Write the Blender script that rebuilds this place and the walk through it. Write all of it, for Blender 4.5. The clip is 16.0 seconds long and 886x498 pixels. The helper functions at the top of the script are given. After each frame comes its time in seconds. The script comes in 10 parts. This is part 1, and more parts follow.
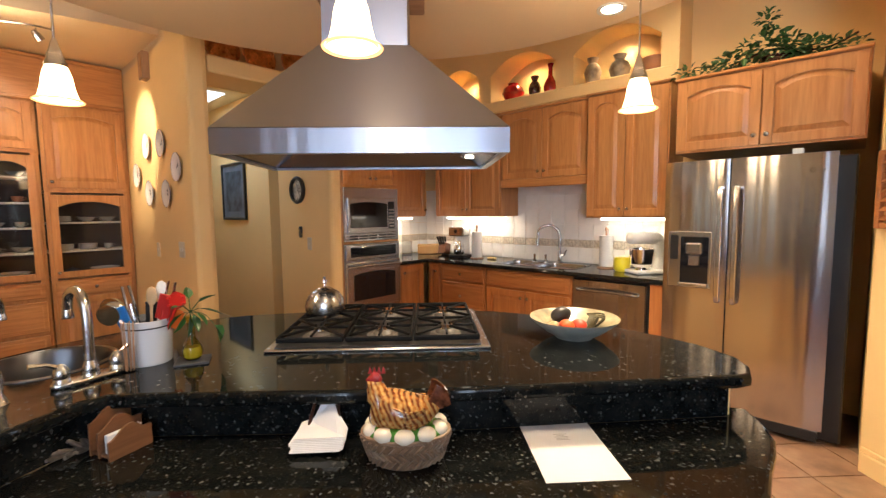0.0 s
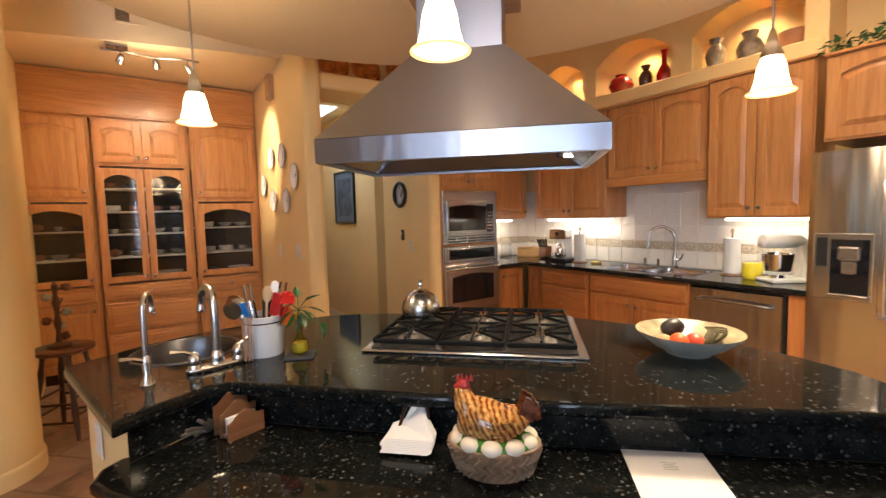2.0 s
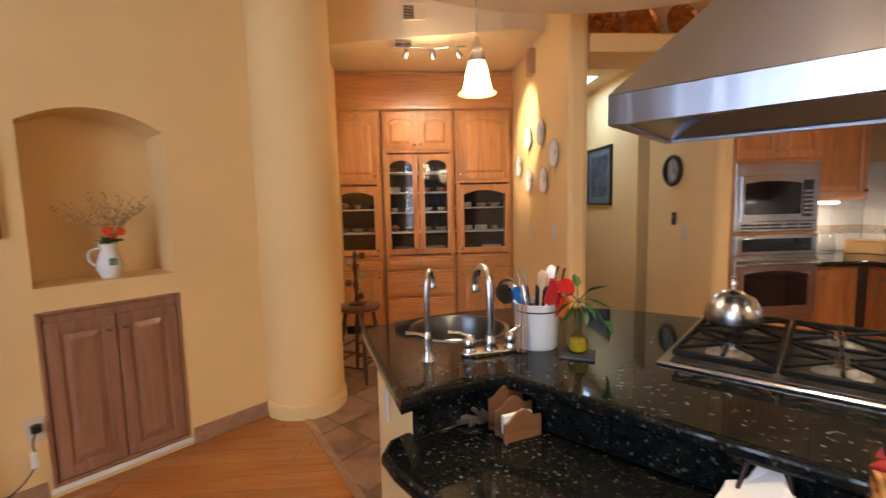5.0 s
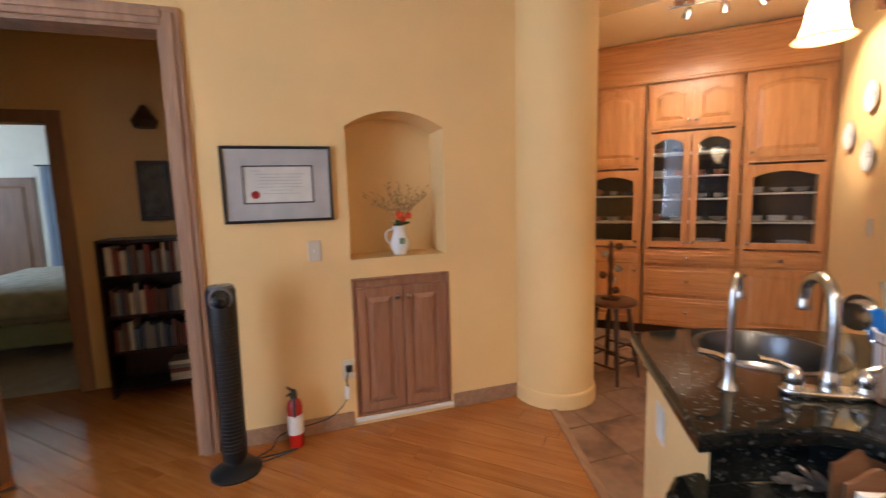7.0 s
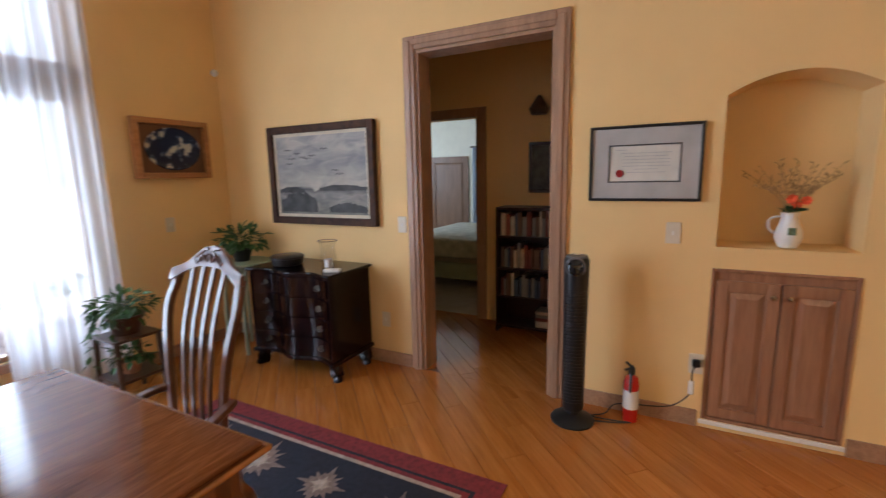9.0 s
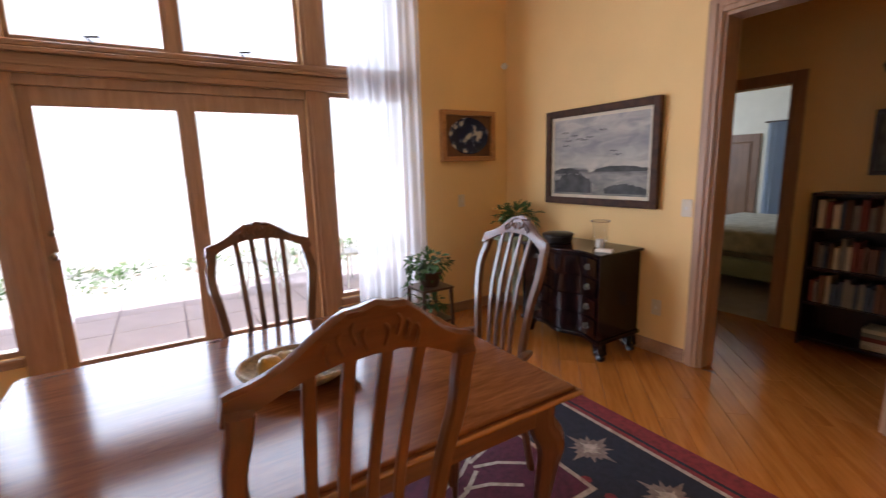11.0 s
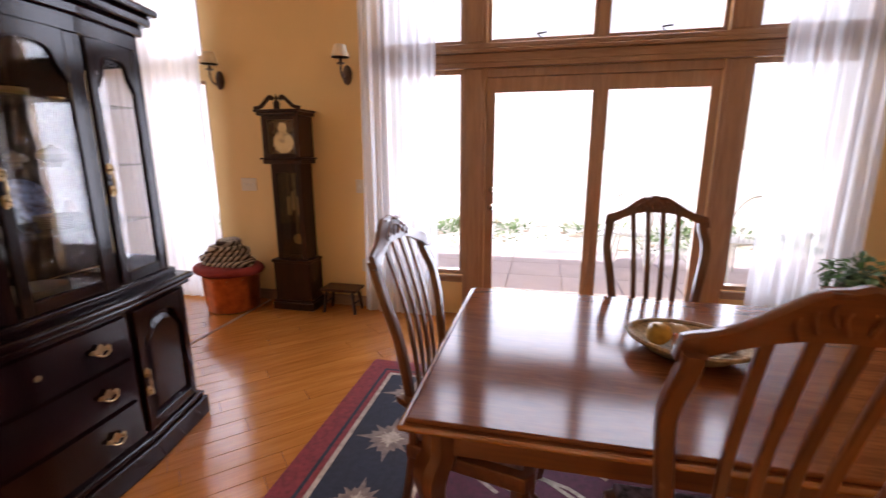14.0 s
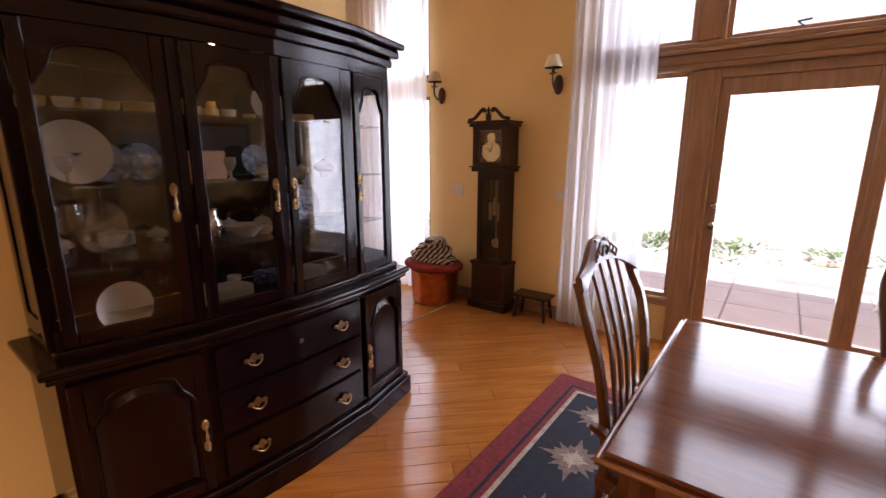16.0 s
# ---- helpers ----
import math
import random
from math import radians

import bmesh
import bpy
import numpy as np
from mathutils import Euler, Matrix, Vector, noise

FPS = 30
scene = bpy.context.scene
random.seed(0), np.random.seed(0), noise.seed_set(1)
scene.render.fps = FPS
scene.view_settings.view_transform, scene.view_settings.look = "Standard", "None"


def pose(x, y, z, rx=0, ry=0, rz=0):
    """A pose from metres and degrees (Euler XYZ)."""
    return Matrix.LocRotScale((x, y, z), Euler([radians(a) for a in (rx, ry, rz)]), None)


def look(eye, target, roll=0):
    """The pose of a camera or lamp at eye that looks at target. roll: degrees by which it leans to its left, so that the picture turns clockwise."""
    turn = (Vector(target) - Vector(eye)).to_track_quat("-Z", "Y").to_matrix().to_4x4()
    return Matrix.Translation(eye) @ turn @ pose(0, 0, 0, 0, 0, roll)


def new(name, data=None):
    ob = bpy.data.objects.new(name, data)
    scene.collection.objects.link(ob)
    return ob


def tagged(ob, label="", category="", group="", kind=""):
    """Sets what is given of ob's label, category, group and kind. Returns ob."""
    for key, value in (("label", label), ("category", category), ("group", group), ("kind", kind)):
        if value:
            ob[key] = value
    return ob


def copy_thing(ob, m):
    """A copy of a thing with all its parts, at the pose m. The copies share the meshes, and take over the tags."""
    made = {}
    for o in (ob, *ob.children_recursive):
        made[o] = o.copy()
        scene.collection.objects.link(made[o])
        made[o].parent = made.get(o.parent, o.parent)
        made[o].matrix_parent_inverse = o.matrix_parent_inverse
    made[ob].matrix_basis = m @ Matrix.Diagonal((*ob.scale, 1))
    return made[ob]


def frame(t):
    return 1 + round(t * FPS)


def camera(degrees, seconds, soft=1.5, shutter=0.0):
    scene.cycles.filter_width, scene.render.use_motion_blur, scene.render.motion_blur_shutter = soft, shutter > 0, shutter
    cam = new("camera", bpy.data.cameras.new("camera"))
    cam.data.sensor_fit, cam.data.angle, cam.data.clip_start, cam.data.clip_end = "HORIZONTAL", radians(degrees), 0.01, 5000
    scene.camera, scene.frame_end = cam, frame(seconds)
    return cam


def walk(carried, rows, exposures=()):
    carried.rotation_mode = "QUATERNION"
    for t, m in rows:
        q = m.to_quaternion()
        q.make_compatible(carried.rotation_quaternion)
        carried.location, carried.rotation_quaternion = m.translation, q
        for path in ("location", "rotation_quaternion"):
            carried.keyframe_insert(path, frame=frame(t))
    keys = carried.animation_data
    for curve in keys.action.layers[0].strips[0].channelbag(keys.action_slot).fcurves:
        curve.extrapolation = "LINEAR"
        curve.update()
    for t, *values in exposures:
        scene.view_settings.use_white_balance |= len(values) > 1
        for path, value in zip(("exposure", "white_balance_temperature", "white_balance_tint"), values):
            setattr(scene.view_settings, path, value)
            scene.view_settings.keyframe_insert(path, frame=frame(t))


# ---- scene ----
cam = camera(90.0, 16.0, 1.3, 0.5)
PATH = [
    (0, (0.094, -0.044, 1.446), (0.167, 1.947, 1.273), -0.6),
    (0.5, (0.09, -0.045, 1.447), (0.07, 1.947, 1.267), -0.9),
    (1, (0.093, -0.034, 1.449), (-0.055, 1.952, 1.266), -1.3),
    (1.5, (0.105, -0.015, 1.45), (-0.176, 1.959, 1.297), -1.3),
    (2, (0.127, -0.007, 1.45), (-0.256, 1.95, 1.294), -1.4),
    (2.5, (0.103, 0.002, 1.449), (-0.437, 1.921, 1.284), -1.5),
    (3, (0.048, 0.034, 1.44), (-0.586, 1.923, 1.273), -1.6),
    (3.5, (-0.05, 0.053, 1.432), (-0.795, 1.902, 1.262), -1.1),
    (4, (-0.106, 0.067, 1.429), (-1.009, 1.844, 1.266), -1.2),
    (4.2, (-0.122, 0.097, 1.424), (-1.102, 1.832, 1.254), -1.2),
    (6.3, (-0.203, 0.202, 1.431), (-1.93, 1.181, 1.187), -1.6),
    (6.5, (-0.232, 0.2, 1.43), (-2.004, 1.094, 1.185), -1.6),
    (7, (-0.299, 0.155, 1.437), (-2.182, 0.786, 1.194), -1.6),
    (7.5, (-0.315, 0.124, 1.448), (-2.281, 0.382, 1.186), -1.7),
    (8, (-0.301, 0.164, 1.463), (-2.275, -0.016, 1.195), -1.2),
    (8.5, (-0.254, 0.209, 1.469), (-2.14, -0.386, 1.174), -1.2),
    (9, (-0.205, 0.247, 1.474), (-1.956, -0.662, 1.148), -1.2),
    (9.2, (-0.185, 0.254, 1.473), (-1.876, -0.759, 1.136), -1.3),
    (11.3, (0.064, 0.15, 1.425), (-0.81, -1.612, 1.065), -1.1),
    (11.5, (0.045, 0.162, 1.409), (-0.7, -1.658, 1.046), -0.6),
    (12, (0.037, 0.209, 1.421), (-0.37, -1.71, 1.032), -0.2),
    (12.5, (0.043, 0.24, 1.423), (-0.159, -1.707, 1.014), 0.0),
    (13, (0.085, 0.225, 1.414), (0.023, -1.734, 1.013), 0.7),
    (13.5, (0.153, 0.231, 1.424), (0.3, -1.721, 1.014), 0.5),
    (14, (0.235, 0.252, 1.439), (0.668, -1.651, 1.0), -0.1),
    (14.5, (0.259, 0.258, 1.474), (0.954, -1.561, 1.018), -0.5),
    (15, (0.275, 0.28, 1.482), (1.217, -1.428, 1.039), -0.8),
    (15.5, (0.275, 0.281, 1.484), (1.356, -1.344, 1.05), -0.5),
    (16, (0.287, 0.293, 1.49), (1.47, -1.263, 1.065), 0.0),
]
walk(cam, [(t, look(eye, target, roll)) for t, eye, target, roll in PATH],
     [(0, 0.68, 6000, 11), (4.2, 0.64, 6000, 11), (6.3, 0.86, 5550, 12), (7.8, 0.78, 5650, 12), (9.2, 0.64, 5850, 12), (11.3, 0.56, 6300, 20), (16, 0.42, 6750, 26)])

# world, sun and large lights
world = bpy.data.worlds.new("world")
scene.world = world
world.use_nodes = True
wn = world.node_tree.nodes
sky = wn.new("ShaderNodeTexSky")
sky.sky_type, sky.sun_disc = "NISHITA", False
sky.dust_density, sky.air_density = 1.0, 1.0
sky.sun_elevation, sky.sun_rotation = radians(58), radians(20)
wn["Background"].inputs["Strength"].default_value = 0.15
haze = wn.new("ShaderNodeMix")
haze.data_type = "RGBA"
haze.inputs[0].default_value, haze.inputs[7].default_value = 0.55, (9.5, 9.4, 9.4, 1)
world.node_tree.links.new(sky.outputs[0], haze.inputs[6])
world.node_tree.links.new(haze.outputs[2], wn["Background"].inputs[0])


def lamp(name, kind, m, energy, color=(1, 1, 1), size=0.1, size_y=None, spot=None):
    data = bpy.data.lights.new(name, kind)
    data.energy, data.color = energy, color
    if kind == "AREA":
        data.size = size
        if size_y:
            data.shape, data.size_y = "RECTANGLE", size_y
    elif kind == "SUN":
        data.angle = size
    else:
        data.shadow_soft_size = size
    if spot:
        data.spot_size, data.spot_blend = radians(spot), 0.7
    ob = new(name, data)
    ob.matrix_world = m
    return ob


sun_az, sun_el = radians(20), radians(58)
sun_dir = Vector((math.sin(sun_az) * math.cos(sun_el), math.cos(sun_az) * math.cos(sun_el), math.sin(sun_el)))
lamp("sun", "SUN", look(sun_dir * 20, (0, 0, 0)), 5.0, (1, 0.95, 0.87), radians(0.5))
lamp("window_light", "AREA", look((-0.1, -3.75, 1.7), (-0.1, 0, 1.2)), 155, (0.72, 0.85, 1.0), 2.6, 2.6)
lamp("window_light_living", "AREA", look((3.62, -3.8, 1.6), (3.0, 0, 1.0)), 28, (0.85, 0.93, 1.0), 0.6, 2.6)
# Fill lamp before an assumed, unseen east opening of the living room.
lamp("living_window_light", "AREA", look((5.6, -1.2, 1.8), (0, 0.4, 1.0)), 14, (0.92, 0.94, 1.0), 2.6, 2.2)
scene.view_settings.exposure = 0.85

# ---- helpers of shape ----
R45 = math.sqrt(0.5)
KIT = pose(0, 0, 0, 0, 0, -45)


def kit(u, v, z=0.0, turn=0):
    """A place in the kitchen, which stands at 45 degrees to the dining room."""
    return KIT @ pose(u, v, z, 0, 0, turn)


def thing(name, m, label="", category="", group="", kind=""):
    ob = new(name)
    ob.empty_display_size = 0.1
    ob.matrix_world = m
    return tagged(ob, label, category, group, kind)


def mesh_of(bm, name, material, smooth=False):
    me = bpy.data.meshes.new(name)
    bm.normal_update()
    bm.to_mesh(me)
    bm.free()
    for mt in (material if isinstance(material, (list, tuple)) else [material]):
        me.materials.append(mt)
    if smooth:
        for p in me.polygons:
            p.use_smooth = True
        me.set_sharp_from_angle(angle=radians(40))
    return me


def part(name, bm, material, parent=None, label="", smooth=False, m=None):
    me = bm if isinstance(bm, bpy.types.Mesh) else mesh_of(bm, name, material, smooth)
    ob = new(name, me)
    if parent is not None:
        ob.parent = parent
    if m is not None:
        ob.matrix_basis = m
    return tagged(ob, label)


def solo(name, bm, material, label, category, m=None, group="", kind="", smooth=False):
    ob = new(name, mesh_of(bm, name, material, smooth))
    if m is not None:
        ob.matrix_world = m
    return tagged(ob, label, category, group, kind)


def add(bm, verts, faces, m=None, mat=0):
    vs = [bm.verts.new(m @ Vector(v) if m is not None else v) for v in verts]
    for f in faces:
        bm.faces.new([vs[i] for i in f]).material_index = mat
    return vs


def box(bm, x0, x1, y0, y1, z0, z1, m=None, b=0.0, mat=0):
    """A box, its twelve edges bevelled by b."""
    x0, x1, y0, y1, z0, z1 = min(x0, x1), max(x0, x1), min(y0, y1), max(y0, y1), min(z0, z1), max(z0, z1)
    if b <= 0:
        add(bm, [(x0, y0, z0), (x1, y0, z0), (x1, y1, z0), (x0, y1, z0), (x0, y0, z1), (x1, y0, z1), (x1, y1, z1), (x0, y1, z1)],
            [(0, 3, 2, 1), (4, 5, 6, 7), (0, 1, 5, 4), (1, 2, 6, 5), (2, 3, 7, 6), (3, 0, 4, 7)], m, mat)
        return bm
    b = min(b, (x1 - x0) * 0.45, (y1 - y0) * 0.45, (z1 - z0) * 0.45)
    lo, hi = (x0, y0, z0), (x1, y1, z1)
    vs, at = [], {}
    for i in range(8):
        s = [(i >> k) & 1 for k in range(3)]
        for k in range(3):
            p = [(hi[j] if s[j] else lo[j]) if j == k else (hi[j] - b if s[j] else lo[j] + b) for j in range(3)]
            at[i, k] = len(vs)
            vs.append(p)
    faces = []
    for k in range(3):
        a, c = (k + 1) % 3, (k + 2) % 3
        for side in (0, 1):
            ids = [(side << k) | (p << a) | (q << c) for p, q in ((0, 0), (1, 0), (1, 1), (0, 1))]
            f = [at[i, k] for i in ids]
            faces.append(f if side else f[::-1])
        for p in (0, 1):
            for q in (0, 1):
                i0 = (p << a) | (q << c)
                i1 = i0 | (1 << k)
                f = [at[i0, a], at[i1, a], at[i1, c], at[i0, c]]
                faces.append(f if p == q else f[::-1])
    for i in range(8):
        s = sum((i >> k) & 1 for k in range(3))
        f = [at[i, 0], at[i, 1], at[i, 2]]
        faces.append(f if s % 2 else f[::-1])
    add(bm, vs, faces, m, mat)
    return bm


def prism(bm, pts, z0, z1, m=None, mat=0):
    """An upright slab over the outline pts, which runs anticlockwise."""
    n = len(pts)
    add(bm, [(x, y, z0) for x, y in pts] + [(x, y, z1) for x, y in pts],
        [tuple(range(n))[::-1], tuple(range(n, 2 * n))] + [(i, (i + 1) % n, n + (i + 1) % n, n + i) for i in range(n)], m, mat)
    return bm


def inset(pts, d):
    """The outline pts moved inwards by d (outwards if negative)."""
    out, n = [], len(pts)
    for i in range(n):
        p, q, r = Vector(pts[i - 1]), Vector(pts[i]), Vector(pts[(i + 1) % n])
        a, c = (q - p).normalized(), (r - q).normalized()
        na, nc = Vector((-a.y, a.x)), Vector((-c.y, c.x))
        k = na + nc
        k = k / max(0.3, k.dot(na)) if k.length > 1e-6 else na
        out.append((q.x + k.x * d, q.y + k.y * d))
    return out


def slab(bm, pts, z0, z1, b, m=None, mat=0, steps=3):
    """A slab with a rounded edge of radius b, above and below."""
    n = len(pts)
    rings = []
    for k in range(steps + 1):
        a = math.pi / 2 * k / steps
        rings.append((inset(pts, b * (1 - math.sin(a))), z0 + b * (1 - math.cos(a))))
    for k in range(steps + 1):
        a = math.pi / 2 * k / steps
        rings.append((inset(pts, b * (1 - math.cos(a))), z1 - b * (1 - math.sin(a))))
    verts = [(x, y, z) for r, z in rings for x, y in r]
    faces = [tuple(range(n))[::-1], tuple(range(len(verts) - n, len(verts)))]
    for k in range(len(rings) - 1):
        faces += [(k * n + i, k * n + (i + 1) % n, (k + 1) * n + (i + 1) % n, (k + 1) * n + i) for i in range(n)]
    add(bm, verts, faces, m, mat)
    return bm


def lathe(bm, prof, n=24, m=None, mat=0, sx=1.0, sy=1.0, caps=3):
    """Turns the profile of (radius, height) about z; caps: 1 closes its start, 2 its end."""
    verts, faces = [], []
    for r, z in prof:
        r = max(r, 1e-4)
        verts += [(r * sx * math.cos(2 * math.pi * i / n), r * sy * math.sin(2 * math.pi * i / n), z) for i in range(n)]
    for k in range(len(prof) - 1):
        faces += [(k * n + i, k * n + (i + 1) % n, (k + 1) * n + (i + 1) % n, (k + 1) * n + i) for i in range(n)]
    faces += [tuple(range(n))[::-1]] * (caps & 1) + [tuple(range(len(verts) - n, len(verts)))] * (caps >> 1)
    add(bm, verts, faces, m, mat)
    return bm


def tube(bm, pts, r, n=8, m=None, mat=0):
    """A round rod along pts; r is one radius or one for each point."""
    pts = [Vector(p) for p in pts]
    rs = r if isinstance(r, (list, tuple)) else [r] * len(pts)
    verts, faces, up = [], [], None
    for i, p in enumerate(pts):
        d = (pts[min(i + 1, len(pts) - 1)] - pts[max(i - 1, 0)]).normalized()
        if up is None:
            up = Vector((0, 0, 1)) if abs(d.z) < 0.9 else Vector((1, 0, 0))
        side = d.cross(up).normalized()
        up = side.cross(d).normalized()
        verts += [p + rs[i] * (math.cos(2 * math.pi * k / n) * side + math.sin(2 * math.pi * k / n) * up) for k in range(n)]
    for i in range(len(pts) - 1):
        faces += [(i * n + k, i * n + (k + 1) % n, (i + 1) * n + (k + 1) % n, (i + 1) * n + k) for k in range(n)]
    faces += [tuple(range(n))[::-1], tuple(range(len(verts) - n, len(verts)))]
    add(bm, verts, [f[::-1] for f in faces], m, mat)
    return bm


def bar(bm, pts, w, h, m=None, side=(1, 0, 0), mat=0):
    """A flat bar along pts: w along side, h across it; w and h may be lists."""
    pts, side = [Vector(p) for p in pts], Vector(side)
    ws = w if isinstance(w, (list, tuple)) else [w] * len(pts)
    hs = h if isinstance(h, (list, tuple)) else [h] * len(pts)
    verts, faces = [], []
    for i, p in enumerate(pts):
        d = (pts[min(i + 1, len(pts) - 1)] - pts[max(i - 1, 0)]).normalized()
        o = d.cross(side).normalized()
        s = o.cross(d).normalized()
        a, c = ws[i] / 2, hs[i] / 2
        k = 0.22
        for x, y in ((-1, -1 + 2 * k), (-1 + 2 * k * c / a if a > c else -1 + 2 * k, -1), (1 - 2 * k * c / a if a > c else 1 - 2 * k, -1), (1, -1 + 2 * k),
                     (1, 1 - 2 * k), (1 - 2 * k * c / a if a > c else 1 - 2 * k, 1), (-1 + 2 * k * c / a if a > c else -1 + 2 * k, 1), (-1, 1 - 2 * k)):
            verts.append(p + s * a * x + o * c * y)
    n = 8
    for i in range(len(pts) - 1):
        faces += [(i * n + k, i * n + (k + 1) % n, (i + 1) * n + (k + 1) % n, (i + 1) * n + k) for k in range(n)]
    faces += [tuple(range(n))[::-1], tuple(range(len(verts) - n, len(verts)))]
    add(bm, verts, faces, m, mat)
    return bm


def B():
    return bmesh.new()


def spline(pts, n=8):
    """Points along a smooth curve through pts."""
    out, pts = [], [Vector(p) for p in pts]
    for i in range(len(pts) - 1):
        p0, p1, p2, p3 = pts[max(i - 1, 0)], pts[i], pts[i + 1], pts[min(i + 2, len(pts) - 1)]
        for k in range(n):
            t = k / n
            out.append(0.5 * (2 * p1 + (p2 - p0) * t + (2 * p0 - 5 * p1 + 4 * p2 - p3) * t * t + (3 * p1 - p0 - 3 * p2 + p3) * t ** 3))
    return out + [pts[-1]]


def wall_run(bm, x0, x1, z0, z1, thick, holes=(), m=None):
    """A wall along x, its face at y = 0 and its body behind (y > 0), with holes (x0, x1, z0, z1) right through."""
    xs = sorted({x0, x1, *[h[0] for h in holes], *[h[1] for h in holes]})
    zs = sorted({z0, z1, *[h[2] for h in holes], *[h[3] for h in holes]})
    for i in range(len(xs) - 1):
        j = 0
        while j < len(zs) - 1:
            free = lambda k: not any(h[0] - 1e-6 <= xs[i] and xs[i + 1] <= h[1] + 1e-6 and h[2] - 1e-6 <= zs[k] and zs[k + 1] <= h[3] + 1e-6 for h in holes)
            if not free(j):
                j += 1
                continue
            k = j
            while k + 1 < len(zs) - 1 and free(k + 1):
                k += 1
            box(bm, xs[i], xs[i + 1], 0, thick, zs[j], zs[k + 1], m)
            j = k + 1
    return bm


# ---- materials ----
def shader(name):
    mt = bpy.data.materials.new(name)
    mt.use_nodes = True
    nt = mt.node_tree
    return mt, nt, nt.nodes["Principled BSDF"]


def node(nt, kind, **inputs):
    n = nt.nodes.new(kind)
    for k, v in inputs.items():
        key = k.replace("_", " ")
        if key in n.inputs:
            n.inputs[key].default_value = v
    return n


def mapped(nt, scale=(1, 1, 1), rot=(0, 0, 0)):
    tc, mp = nt.nodes.new("ShaderNodeTexCoord"), nt.nodes.new("ShaderNodeMapping")
    mp.inputs["Scale"].default_value, mp.inputs["Rotation"].default_value = scale, rot
    nt.links.new(tc.outputs["Object"], mp.inputs["Vector"])
    return mp.outputs[0]


def ramp(nt, fac, stops):
    r = nt.nodes.new("ShaderNodeValToRGB")
    el = r.color_ramp.elements
    while len(el) < len(stops):
        el.new(0.5)
    for e, (p, c) in zip(el, stops):
        e.position, e.color = p, (*c, 1)
    nt.links.new(fac, r.inputs[0])
    return r.outputs[0]


def mixc(nt, fac, a, b, mode="MIX"):
    n = nt.nodes.new("ShaderNodeMix")
    n.data_type, n.blend_type = "RGBA", mode
    for sock, v in ((n.inputs[0], fac), (n.inputs[6], a), (n.inputs[7], b)):
        if isinstance(v, bpy.types.NodeSocket):
            nt.links.new(v, sock)
        elif isinstance(v, (int, float)):
            sock.default_value = v
        else:
            sock.default_value = (*v, 1)
    return n.outputs[2]


def bump(nt, bsdf, height, strength, dist=0.002):
    b = nt.nodes.new("ShaderNodeBump")
    b.inputs["Strength"].default_value, b.inputs["Distance"].default_value = strength, dist
    nt.links.new(height, b.inputs["Height"])
    nt.links.new(b.outputs[0], bsdf.inputs["Normal"])


def plain(name, col, rough=0.5, metal=0.0, var=0.12, scale=6.0, bumpy=0.0, grain=60.0, coat=0.0, emit=None, power=0.0, sub=0.0):
    """A material with blotches and fine grain over one colour."""
    mt, nt, p = shader(name)
    v = mapped(nt)
    a = node(nt, "ShaderNodeTexNoise", Scale=scale, Detail=4.0)
    nt.links.new(v, a.inputs["Vector"])
    lo, hi = tuple(c * (1 - var) for c in col), tuple(min(1, c * (1 + var)) for c in col)
    c = ramp(nt, a.outputs[0], [(0.3, lo), (0.7, hi)])
    nt.links.new(c, p.inputs["Base Color"])
    g = node(nt, "ShaderNodeTexNoise", Scale=grain, Detail=3.0)
    nt.links.new(v, g.inputs["Vector"])
    rr = nt.nodes.new("ShaderNodeMapRange")
    rr.inputs["To Min"].default_value, rr.inputs["To Max"].default_value = rough * 0.85, min(1, rough * 1.15)
    nt.links.new(g.outputs[0], rr.inputs[0])
    nt.links.new(rr.outputs[0], p.inputs["Roughness"])
    p.inputs["Metallic"].default_value = metal
    p.inputs["Coat Weight"].default_value = coat
    if bumpy:
        bump(nt, p, g.outputs[0], bumpy)
    if emit:
        p.inputs["Emission Color"].default_value, p.inputs["Emission Strength"].default_value = (*emit, 1), power
    return mt


